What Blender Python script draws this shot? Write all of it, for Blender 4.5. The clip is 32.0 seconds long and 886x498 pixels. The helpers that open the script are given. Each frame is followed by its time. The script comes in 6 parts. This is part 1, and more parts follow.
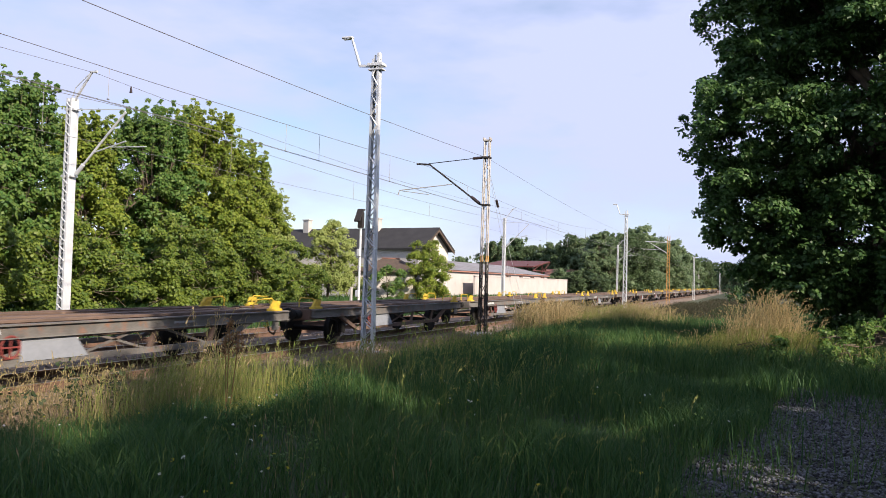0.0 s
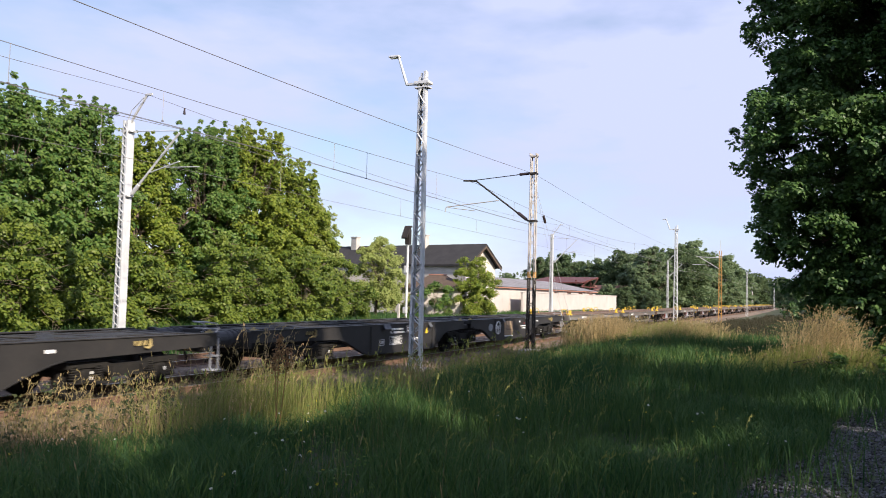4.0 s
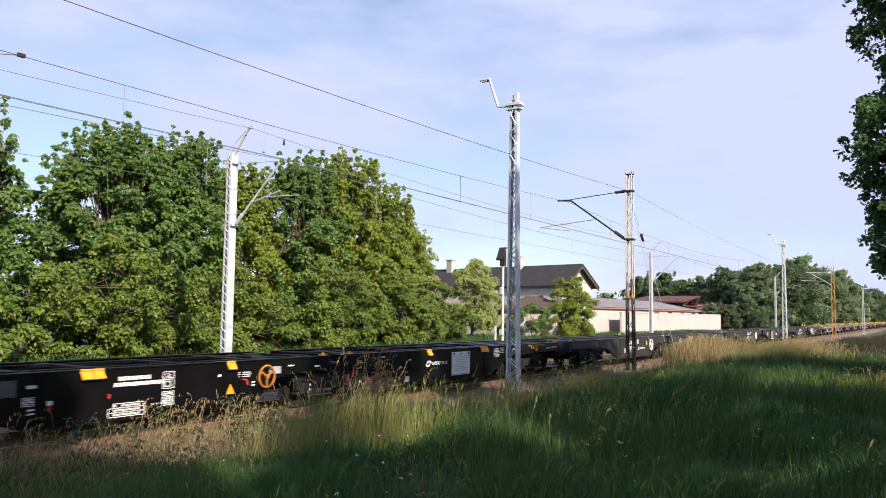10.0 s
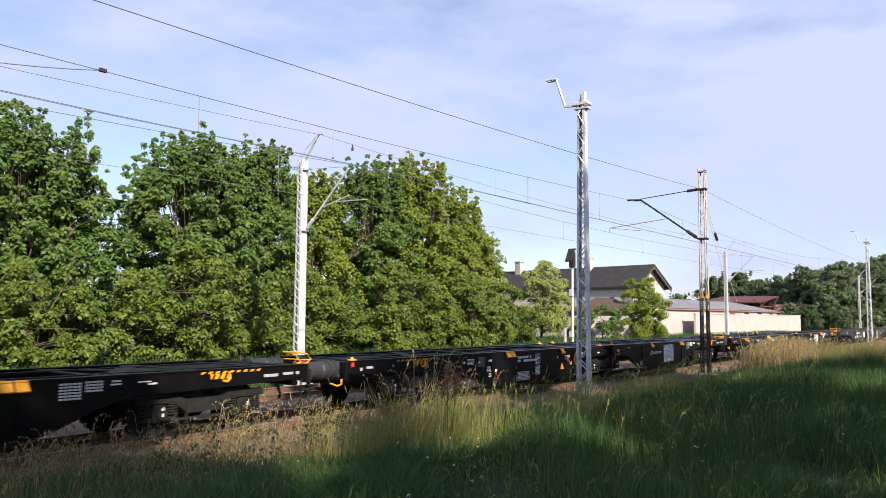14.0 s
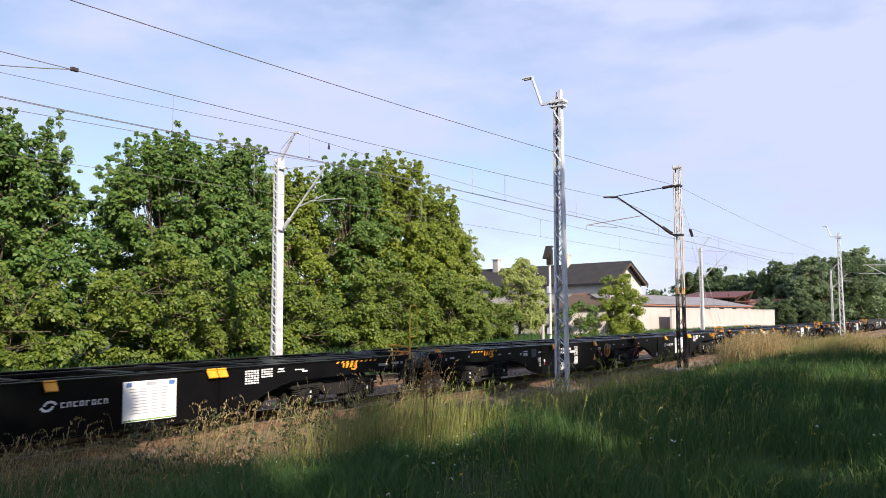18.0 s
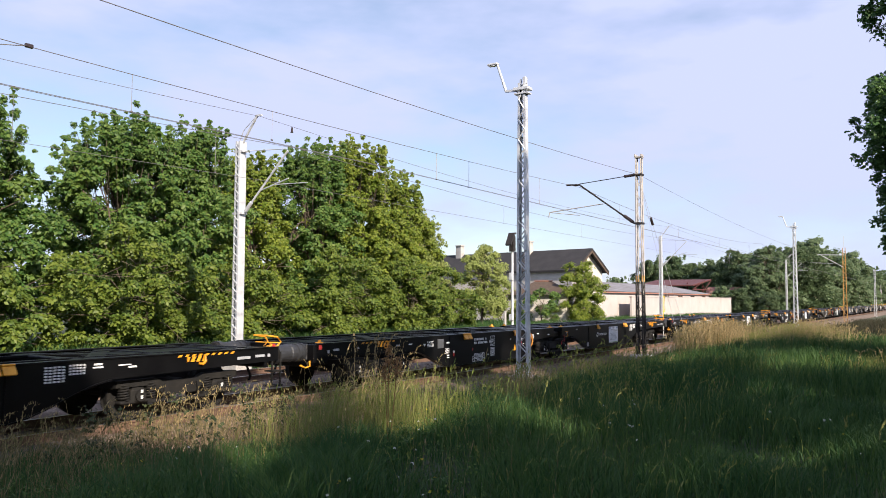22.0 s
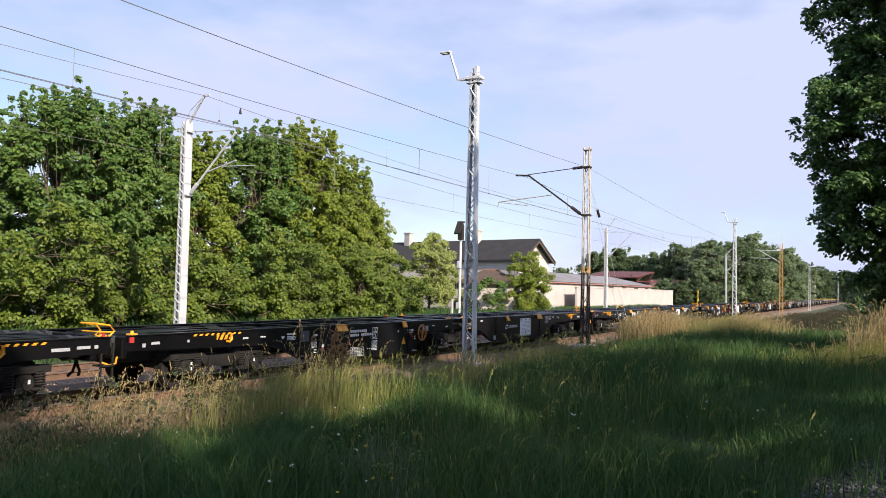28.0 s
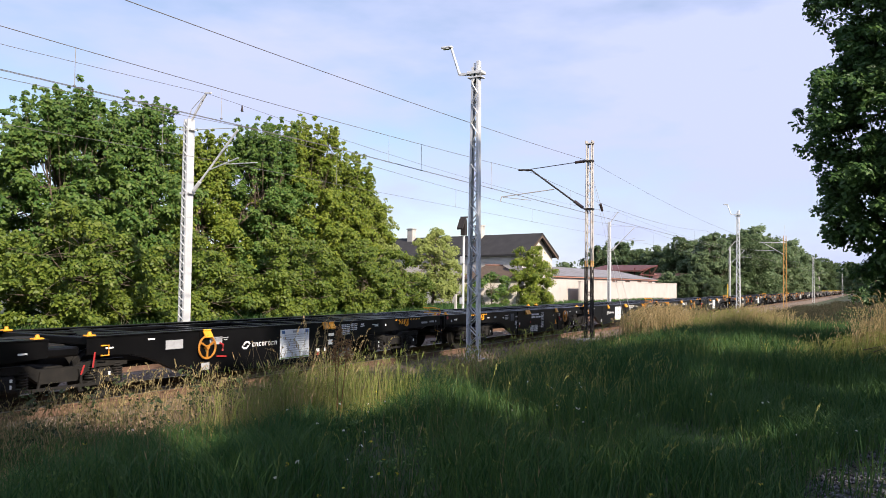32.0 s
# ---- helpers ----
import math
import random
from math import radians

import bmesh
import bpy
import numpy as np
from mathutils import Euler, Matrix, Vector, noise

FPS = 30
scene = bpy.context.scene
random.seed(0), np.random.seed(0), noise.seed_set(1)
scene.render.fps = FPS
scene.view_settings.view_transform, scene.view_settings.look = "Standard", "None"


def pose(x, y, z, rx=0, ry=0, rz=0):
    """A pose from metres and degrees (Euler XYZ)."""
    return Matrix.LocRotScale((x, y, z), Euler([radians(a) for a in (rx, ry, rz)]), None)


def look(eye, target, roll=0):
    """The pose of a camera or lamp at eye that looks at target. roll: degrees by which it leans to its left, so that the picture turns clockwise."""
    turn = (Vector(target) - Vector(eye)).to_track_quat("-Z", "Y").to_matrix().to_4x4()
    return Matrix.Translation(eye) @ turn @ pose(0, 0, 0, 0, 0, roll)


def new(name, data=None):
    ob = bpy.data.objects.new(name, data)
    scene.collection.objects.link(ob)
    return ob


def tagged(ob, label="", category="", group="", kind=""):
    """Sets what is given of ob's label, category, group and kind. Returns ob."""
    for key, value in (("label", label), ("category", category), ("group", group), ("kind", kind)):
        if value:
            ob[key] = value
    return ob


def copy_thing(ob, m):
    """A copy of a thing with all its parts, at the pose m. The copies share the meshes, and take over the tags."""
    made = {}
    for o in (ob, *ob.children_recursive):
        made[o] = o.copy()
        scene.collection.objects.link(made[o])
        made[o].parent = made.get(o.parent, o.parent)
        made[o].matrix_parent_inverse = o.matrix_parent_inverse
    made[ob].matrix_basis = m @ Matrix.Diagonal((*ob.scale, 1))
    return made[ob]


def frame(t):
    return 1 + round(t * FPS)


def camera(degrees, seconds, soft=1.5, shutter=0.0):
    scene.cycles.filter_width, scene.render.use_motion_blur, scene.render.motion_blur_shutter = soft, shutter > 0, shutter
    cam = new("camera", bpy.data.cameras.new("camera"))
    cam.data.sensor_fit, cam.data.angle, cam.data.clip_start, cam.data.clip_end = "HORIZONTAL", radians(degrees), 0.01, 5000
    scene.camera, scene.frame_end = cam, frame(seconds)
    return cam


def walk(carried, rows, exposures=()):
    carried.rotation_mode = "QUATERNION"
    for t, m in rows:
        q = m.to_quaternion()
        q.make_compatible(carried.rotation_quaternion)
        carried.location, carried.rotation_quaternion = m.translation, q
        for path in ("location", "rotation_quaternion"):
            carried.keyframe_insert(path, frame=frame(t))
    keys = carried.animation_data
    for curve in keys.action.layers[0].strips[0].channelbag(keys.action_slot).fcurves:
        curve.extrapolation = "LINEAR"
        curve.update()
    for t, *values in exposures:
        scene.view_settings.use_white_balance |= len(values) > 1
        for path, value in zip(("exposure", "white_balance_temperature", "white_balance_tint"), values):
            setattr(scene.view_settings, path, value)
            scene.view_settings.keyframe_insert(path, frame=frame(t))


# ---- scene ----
# ---- camera: held by hand at one spot beside the line ----
cam = camera(58.31, 32.0, soft=0.6, shutter=0.18)
EYE = (0.0, 0.0, 2.15)
PATH = [
    (0, pose(*EYE, 92.12, -1.69, 21.31)),
    (0.5, pose(*EYE, 92.24, -1.67, 21.24)),
    (1, pose(*EYE, 92.42, -1.41, 21.28)),
    (1.5, pose(*EYE, 92.64, -1.53, 21.34)),
    (2, pose(*EYE, 92.68, -1.59, 21.70)),
    (2.5, pose(*EYE, 92.55, -1.85, 21.71)),
    (3, pose(*EYE, 92.42, -2.03, 22.10)),
    (3.5, pose(*EYE, 92.56, -2.17, 22.56)),
    (4, pose(*EYE, 93.21, -1.56, 24.71)),
    (4.5, pose(*EYE, 94.22, 0.26, 27.81)),
    (6.5, pose(*EYE, 90.35, -0.74, 27.20)),
    (7, pose(*EYE, 91.39, -1.23, 27.25)),
    (7.5, pose(*EYE, 92.78, -1.48, 26.91)),
    (8, pose(*EYE, 93.59, -1.02, 27.15)),
    (8.5, pose(*EYE, 94.04, -1.14, 28.34)),
    (9, pose(*EYE, 94.60, -1.09, 29.60)),
    (9.5, pose(*EYE, 94.54, -0.96, 30.45)),
    (10, pose(*EYE, 94.65, -0.76, 31.62)),
    (10.5, pose(*EYE, 94.80, -0.23, 33.15)),
    (11, pose(*EYE, 94.83, -0.09, 33.66)),
    (11.5, pose(*EYE, 94.78, -0.04, 33.86)),
    (12, pose(*EYE, 94.80, -0.26, 34.38)),
    (12.5, pose(*EYE, 94.74, -0.30, 35.07)),
    (13, pose(*EYE, 94.82, -0.43, 35.58)),
    (13.5, pose(*EYE, 94.69, -0.42, 36.16)),
    (14, pose(*EYE, 94.77, -0.43, 36.57)),
    (14.5, pose(*EYE, 94.95, -0.20, 37.24)),
    (16.5, pose(*EYE, 95.12, -0.16, 37.34)),
    (17, pose(*EYE, 94.80, 0.05, 36.81)),
    (17.5, pose(*EYE, 94.72, 0.19, 36.52)),
    (18, pose(*EYE, 94.65, 0.20, 35.01)),
    (18.5, pose(*EYE, 93.87, 0.26, 33.86)),
    (19, pose(*EYE, 93.98, 0.37, 33.27)),
    (19.5, pose(*EYE, 93.97, 0.39, 32.54)),
    (20, pose(*EYE, 93.78, -0.23, 32.00)),
    (20.5, pose(*EYE, 93.36, -0.65, 31.55)),
    (21, pose(*EYE, 93.22, -0.68, 31.88)),
    (21.5, pose(*EYE, 93.42, -0.53, 31.85)),
    (22, pose(*EYE, 93.63, -0.22, 32.32)),
    (22.5, pose(*EYE, 93.82, -0.08, 32.96)),
    (23, pose(*EYE, 93.90, 0.00, 33.11)),
    (23.5, pose(*EYE, 93.84, -0.00, 33.48)),
    (24, pose(*EYE, 93.80, -0.16, 31.89)),
    (24.5, pose(*EYE, 93.58, -0.76, 30.20)),
    (25, pose(*EYE, 93.50, -0.88, 29.25)),
    (25.5, pose(*EYE, 93.51, -0.85, 29.08)),
    (26, pose(*EYE, 93.45, -1.07, 28.73)),
    (26.5, pose(*EYE, 92.81, -1.09, 28.41)),
    (28.5, pose(*EYE, 92.80, -1.39, 28.62)),
    (29, pose(*EYE, 92.86, -1.41, 28.73)),
    (29.5, pose(*EYE, 92.80, -1.41, 28.78)),
    (30, pose(*EYE, 92.82, -1.51, 28.25)),
    (30.5, pose(*EYE, 92.96, -1.47, 28.46)),
    (31, pose(*EYE, 92.91, -1.39, 28.89)),
    (31.5, pose(*EYE, 92.71, -1.17, 28.96)),
    (32, pose(*EYE, 92.45, -0.74, 28.79)),
]
walk(cam, PATH)

# ---- light: low evening sun from the right, thin high cloud ----
SUN_AZ, SUN_EL = 116.0, 29.0      # degrees clockwise from the line's direction; height
world = bpy.data.worlds.new("sky")
scene.world = world
world.use_nodes = True
wn, wl = world.node_tree.nodes, world.node_tree.links
wn.clear()
w_out, w_bg, w_sky = wn.new("ShaderNodeOutputWorld"), wn.new("ShaderNodeBackground"), wn.new("ShaderNodeTexSky")
w_sky.sky_type, w_sky.sun_disc = "NISHITA", False
w_sky.sun_elevation, w_sky.sun_rotation = radians(SUN_EL), radians(SUN_AZ)
w_sky.air_density, w_sky.dust_density, w_sky.ozone_density = 1.0, 0.6, 1.5
w_co, w_map, w_n1, w_n2 = wn.new("ShaderNodeTexCoord"), wn.new("ShaderNodeMapping"), wn.new("ShaderNodeTexNoise"), wn.new("ShaderNodeTexNoise")
w_map.inputs["Scale"].default_value = (1.0, 1.0, 3.0)
w_n1.inputs["Scale"].default_value, w_n1.inputs["Detail"].default_value = 1.6, 6.0
w_n1.inputs["Roughness"].default_value = 0.55
w_n2.inputs["Scale"].default_value, w_n2.inputs["Detail"].default_value = 5.0, 5.0
w_add, w_ramp, w_mix = wn.new("ShaderNodeMath"), wn.new("ShaderNodeValToRGB"), wn.new("ShaderNodeMix")
w_add.operation = "MULTIPLY_ADD"
w_add.inputs[1].default_value = 0.45
w_mix.data_type = "RGBA"
w_ramp.color_ramp.elements[0].position, w_ramp.color_ramp.elements[0].color = 0.58, (0.10, 0.10, 0.10, 1)
w_ramp.color_ramp.elements[1].position, w_ramp.color_ramp.elements[1].color = 0.84, (1.0, 1.0, 1.0, 1)
wl.new(w_co.outputs["Generated"], w_map.inputs[0])
wl.new(w_map.outputs[0], w_n1.inputs["Vector"])
wl.new(w_map.outputs[0], w_n2.inputs["Vector"])
wl.new(w_n2.outputs["Fac"], w_add.inputs[0])
wl.new(w_n1.outputs["Fac"], w_add.inputs[2])
wl.new(w_add.outputs[0], w_ramp.inputs[0])
wl.new(w_ramp.outputs[0], w_mix.inputs[0])
wl.new(w_sky.outputs[0], w_mix.inputs[6])
w_mix.inputs[7].default_value = (4.2, 4.6, 6.65, 1)
wl.new(w_mix.outputs[2], w_bg.inputs[0])
w_bg.inputs["Strength"].default_value = 0.12
wl.new(w_bg.outputs[0], w_out.inputs[0])

sun = new("sun", bpy.data.lights.new("sun", "SUN"))
sun.data.energy, sun.data.angle, sun.data.color = 6.2, radians(0.6), (1.0, 0.88, 0.74)
_to = Vector((math.sin(radians(SUN_AZ)) * math.cos(radians(SUN_EL)), math.cos(radians(SUN_AZ)) * math.cos(radians(SUN_EL)), math.sin(radians(SUN_EL))))
sun.matrix_world = look(_to * 50, (0, 0, 0))
scene.view_settings.exposure = 0.45


# ---- materials ----
def rgb(c):
    return (*c, 1.0)


def mat(name, c1, c2=None, rough=0.7, metal=0.0, scale=8.0, fine=60.0, bump=0.15, spots=None, spot_at=0.6, spot_scale=3.0,
        island=0.0, obj=0.0, through_light=0.0, spec=0.5, streak=None):
    """A surface with two scales of variation between c1 and c2, stains of the colour spots, and fine relief."""
    m = bpy.data.materials.new(name)
    m.use_nodes = True
    n, l = m.node_tree.nodes, m.node_tree.links
    b = n["Principled BSDF"]
    b.inputs["Roughness"].default_value, b.inputs["Metallic"].default_value = rough, metal
    b.inputs["Specular IOR Level"].default_value = spec
    co = n.new("ShaderNodeTexCoord")
    vec = co.outputs["Object"]
    if streak:
        mp = n.new("ShaderNodeMapping")
        mp.inputs["Scale"].default_value = streak
        l.new(vec, mp.inputs[0])
        vec = mp.outputs[0]
    c2 = c2 or tuple(x * 0.7 for x in c1)
    big, small = n.new("ShaderNodeTexNoise"), n.new("ShaderNodeTexNoise")
    for q, s in ((big, scale), (small, fine)):
        q.inputs["Scale"].default_value, q.inputs["Detail"].default_value = s, 4.0
        l.new(vec, q.inputs["Vector"])
    add = n.new("ShaderNodeMath")
    add.operation = "MULTIPLY_ADD"
    add.inputs[1].default_value = 0.45
    l.new(small.outputs["Fac"], add.inputs[0])
    l.new(big.outputs["Fac"], add.inputs[2])
    ramp = n.new("ShaderNodeValToRGB")
    ramp.color_ramp.elements[0].position, ramp.color_ramp.elements[0].color = 0.50, rgb(c1)
    ramp.color_ramp.elements[1].position, ramp.color_ramp.elements[1].color = 0.95, rgb(c2)
    fac = add.outputs[0]
    if island or obj:
        r = n.new("ShaderNodeNewGeometry") if island else n.new("ShaderNodeObjectInfo")
        a2 = n.new("ShaderNodeMath")
        a2.operation = "MULTIPLY_ADD"
        a2.inputs[1].default_value = island or obj
        l.new(r.outputs["Random Per Island" if island else "Random"], a2.inputs[0])
        sub = n.new("ShaderNodeMath")
        sub.operation = "SUBTRACT"
        sub.inputs[1].default_value = (island or obj) / 2
        l.new(fac, a2.inputs[2])
        l.new(a2.outputs[0], sub.inputs[0])
        fac = sub.outputs[0]
    l.new(fac, ramp.inputs[0])
    col = ramp.outputs[0]
    if spots:
        sp = n.new("ShaderNodeTexNoise")
        sp.inputs["Scale"].default_value, sp.inputs["Detail"].default_value = spot_scale, 6.0
        sp.inputs["Roughness"].default_value = 0.65
        l.new(vec, sp.inputs["Vector"])
        sr = n.new("ShaderNodeValToRGB")
        sr.color_ramp.elements[0].position, sr.color_ramp.elements[1].position = spot_at, spot_at + 0.12
        l.new(sp.outputs["Fac"], sr.inputs[0])
        mx = n.new("ShaderNodeMix")
        mx.data_type = "RGBA"
        l.new(sr.outputs[0], mx.inputs[0])
        l.new(col, mx.inputs[6])
        mx.inputs[7].default_value = rgb(spots)
        col = mx.outputs[2]
    l.new(col, b.inputs["Base Color"])
    if bump:
        bp = n.new("ShaderNodeBump")
        bp.inputs["Strength"].default_value, bp.inputs["Distance"].default_value = bump, 0.02
        l.new(add.outputs[0], bp.inputs["Height"])
        l.new(bp.outputs[0], b.inputs["Normal"])
    if through_light:
        tr, ms = n.new("ShaderNodeBsdfTranslucent"), n.new("ShaderNodeMixShader")
        ms.inputs[0].default_value = through_light
        l.new(col, tr.inputs[0])
        l.new(b.outputs[0], ms.inputs[1])
        l.new(tr.outputs[0], ms.inputs[2])
        l.new(ms.outputs[0], n["Material Output"].inputs[0])
    return m


M = {}
M["black"] = mat("black_paint", (0.0030, 0.0030, 0.0036), (0.0060, 0.0060, 0.0066), 0.34, scale=2.0, fine=30, bump=0.05, spots=(0.014, 0.012, 0.010), spot_at=0.68, spec=0.16)
M["dusty"] = mat("dusty_dark_paint", (0.013, 0.0125, 0.013), (0.026, 0.024, 0.023), 0.6, scale=1.5, fine=25, bump=0.1, spots=(0.055, 0.043, 0.034), spot_at=0.64)
M["under"] = mat("underframe_grime", (0.009, 0.009, 0.009), (0.020, 0.018, 0.016), 0.75, scale=6, fine=60, bump=0.3, spots=(0.050, 0.042, 0.036), spot_at=0.64, spec=0.25)
M["grey_steel"] = mat("grey_painted_steel", (0.165, 0.155, 0.142), (0.075, 0.066, 0.060), 0.7, scale=2, fine=30, bump=0.15, spots=(0.20, 0.10, 0.06), spot_at=0.56, obj=0.3)
M["rust_steel"] = mat("rusted_steel", (0.13, 0.080, 0.056), (0.065, 0.042, 0.032), 0.85, scale=3, fine=40, bump=0.3, spots=(0.30, 0.20, 0.14), spot_at=0.60, obj=0.3)
M["yellow"] = mat("yellow_paint", (0.80, 0.36, 0.02), (0.62, 0.26, 0.015), 0.5, scale=5, fine=50, bump=0.05)
M["lemon"] = mat("lemon_paint", (0.75, 0.55, 0.03), (0.55, 0.38, 0.03), 0.55, scale=5, fine=50, bump=0.08)
M["white_mark"] = mat("white_lettering", (0.80, 0.80, 0.80), (0.68, 0.68, 0.68), 0.5, bump=0.0)
M["plaque"] = mat("white_plaque", (0.82, 0.84, 0.86), (0.72, 0.74, 0.77), 0.35, scale=2, bump=0.0)
M["blue_mark"] = mat("blue_print", (0.10, 0.20, 0.45), None, 0.4, bump=0.0)
M["green_mark"] = mat("green_print", (0.25, 0.45, 0.12), None, 0.4, bump=0.0)
M["grey_mark"] = mat("grey_print", (0.40, 0.41, 0.44), None, 0.5, bump=0.0)
M["grey_plaque"] = mat("grey_plaque", (0.20, 0.21, 0.22), (0.12, 0.12, 0.13), 0.5, scale=4, bump=0.1)
M["beige"] = mat("beige_board", (0.34, 0.25, 0.16), (0.24, 0.17, 0.11), 0.7, scale=3, bump=0.1)
M["red"] = mat("red_paint", (0.45, 0.03, 0.03), (0.32, 0.03, 0.03), 0.5, scale=6, bump=0.05)
M["dark_grey"] = mat("dark_grey_casing", (0.035, 0.036, 0.04), (0.022, 0.023, 0.026), 0.55, scale=4, bump=0.1)
M["rust_pale"] = mat("pale_rusted_steel", (0.16, 0.105, 0.078), (0.09, 0.060, 0.045), 0.8, scale=2, fine=30, bump=0.2, spots=(0.13, 0.08, 0.06), spot_at=0.58, obj=0.3)
M["amber"] = mat("worn_amber_paint", (0.46, 0.19, 0.02), (0.30, 0.12, 0.015), 0.6, scale=6, bump=0.1)
M["sheet"] = mat("dull_zinc_sheet", (0.24, 0.25, 0.275), (0.17, 0.18, 0.20), 0.6, scale=2, fine=20, bump=0.05)
M["holder"] = mat("dark_label_holder", (0.09, 0.095, 0.105), (0.06, 0.064, 0.07), 0.5, scale=4, bump=0.1)
M["faded_yellow"] = mat("faded_yellow_paint", (0.42, 0.33, 0.13), (0.26, 0.20, 0.09), 0.65, scale=6, bump=0.1)
M["red_dull"] = mat("faded_red_paint", (0.22, 0.035, 0.03), (0.13, 0.03, 0.025), 0.7, scale=6, bump=0.1)
M["mustard"] = mat("mustard_paint", (0.58, 0.40, 0.03), (0.40, 0.27, 0.03), 0.65, scale=6, bump=0.1)
M["rail_head"] = mat("rail_steel", (0.40, 0.37, 0.34), (0.28, 0.24, 0.21), 0.35, metal=0.8, scale=4, bump=0.05)
M["rail"] = mat("rail_rust", (0.085, 0.050, 0.034), (0.15, 0.085, 0.055), 0.85, scale=3, fine=40, bump=0.2)
M["sleeper"] = mat("timber_sleeper", (0.22, 0.16, 0.11), (0.12, 0.085, 0.06), 0.9, scale=3, fine=30, bump=0.5, obj=0.4, streak=(1, 6, 6))
M["ballast"] = mat("ballast_stone", (0.34, 0.25, 0.185), (0.13, 0.095, 0.072), 0.9, scale=1.2, fine=14, bump=1.0, island=0.5, spots=(0.11, 0.085, 0.06), spot_at=0.55, spot_scale=0.8)
M["gravel"] = mat("grey_gravel", (0.135, 0.135, 0.148), (0.018, 0.018, 0.020), 0.9, scale=2, fine=25, bump=0.6, island=0.9)
M["zinc"] = mat("galvanised_steel", (0.62, 0.63, 0.64), (0.50, 0.51, 0.53), 0.5, metal=0.25, scale=3, fine=30, bump=0.05, obj=0.1)
M["old_mast"] = mat("old_grey_mast_paint", (0.44, 0.42, 0.40), (0.32, 0.29, 0.27), 0.7, scale=4, fine=30, bump=0.15, spots=(0.30, 0.22, 0.17), spot_at=0.60, spot_scale=5)
M["old_dark"] = mat("old_mast_tar", (0.012, 0.010, 0.010), (0.024, 0.018, 0.016), 0.7, scale=5, bump=0.2)
M["orange"] = mat("orange_band_paint", (0.50, 0.27, 0.07), (0.40, 0.22, 0.07), 0.6, scale=6, bump=0.1)
M["wire"] = mat("copper_wire", (0.16, 0.15, 0.15), (0.22, 0.21, 0.205), 0.5, metal=0.4, bump=0.0)
M["insul"] = mat("dark_insulator", (0.05, 0.035, 0.035), (0.03, 0.022, 0.022), 0.25, bump=0.0)
M["concrete"] = mat("weathered_concrete", (0.48, 0.46, 0.43), (0.34, 0.32, 0.30), 0.9, scale=2, fine=30, bump=0.25, spots=(0.22, 0.21, 0.19), spot_at=0.6)
M["render_white"] = mat("white_render", (0.58, 0.53, 0.49), (0.48, 0.44, 0.40), 0.9, scale=0.8, fine=14, bump=0.15, spots=(0.42, 0.37, 0.33), spot_at=0.62, spot_scale=0.7)
M["render_cream"] = mat("cream_render", (0.50, 0.45, 0.425), (0.42, 0.375, 0.35), 0.9, scale=0.5, fine=10, bump=0.2, spots=(0.36, 0.31, 0.27), spot_at=0.6, spot_scale=0.5)
M["roof_felt"] = mat("dark_roof_felt", (0.020, 0.019, 0.020), (0.036, 0.033, 0.034), 0.85, scale=1.2, fine=12, bump=0.3)
M["roof_sheet"] = mat("grey_roof_sheet", (0.24, 0.23, 0.25), (0.15, 0.145, 0.15), 0.6, scale=0.6, fine=8, bump=0.2, spots=(0.30, 0.20, 0.15), spot_at=0.62, spot_scale=0.5)
M["brick_red"] = mat("red_brick", (0.40, 0.20, 0.14), (0.28, 0.13, 0.10), 0.85, scale=2, fine=20, bump=0.2)
M["red_steel"] = mat("red_oxide_steel", (0.13, 0.040, 0.035), (0.08, 0.028, 0.025), 0.7, scale=2, bump=0.1)
M["wood_dark"] = mat("dark_timber", (0.10, 0.07, 0.05), (0.06, 0.04, 0.03), 0.8, scale=4, bump=0.3)
M["glass"] = mat("dark_window_glass", (0.02, 0.025, 0.03), (0.03, 0.035, 0.04), 0.08, bump=0.0)
M["bark"] = mat("bark", (0.16, 0.12, 0.09), (0.08, 0.06, 0.045), 0.95, scale=5, fine=30, bump=0.8)
M["leaf"] = mat("maple_leaf", (0.070, 0.148, 0.032), (0.150, 0.225, 0.048), 0.5, scale=0.5, fine=3, bump=0.0, island=0.9, through_light=0.42, spec=0.35)
M["leaf_light"] = mat("lime_leaf", (0.122, 0.182, 0.023), (0.240, 0.288, 0.040), 0.5, scale=0.5, fine=3, bump=0.0, island=0.9, through_light=0.42, spec=0.35)
M["leaf_shrub"] = mat("shrub_leaf", (0.084, 0.138, 0.020), (0.175, 0.225, 0.034), 0.5, scale=0.5, fine=3, bump=0.0, island=0.9, through_light=0.42, spec=0.35)
M["leaf_dark"] = mat("ash_leaf", (0.045, 0.105, 0.032), (0.100, 0.180, 0.050), 0.45, scale=0.6, fine=3, bump=0.0, island=0.6, through_light=0.38, spec=0.4)
M["dock"] = mat("dock_seed", (0.30, 0.16, 0.065), (0.19, 0.11, 0.045), 0.8, bump=0.0, island=0.6, through_light=0.2)
M["leaf_pale"] = mat("willow_leaf", (0.21, 0.265, 0.065), (0.30, 0.335, 0.105), 0.55, scale=0.6, fine=3, bump=0.0, island=0.5, through_light=0.35, spec=0.35)
# leaves of the far woods: aerial haze mixed into a paler, greyer green
M["leaf_far"] = mat("hazed_far_leaf", (0.105, 0.165, 0.072), (0.175, 0.230, 0.108), 0.6, scale=0.2, fine=1.5, bump=0.0, island=0.6, through_light=0.4)
M["grass"] = mat("meadow_grass", (0.028, 0.082, 0.022), (0.080, 0.145, 0.036), 0.6, scale=0.35, fine=2.0, bump=0.0, island=0.7, through_light=0.35, spec=0.3)
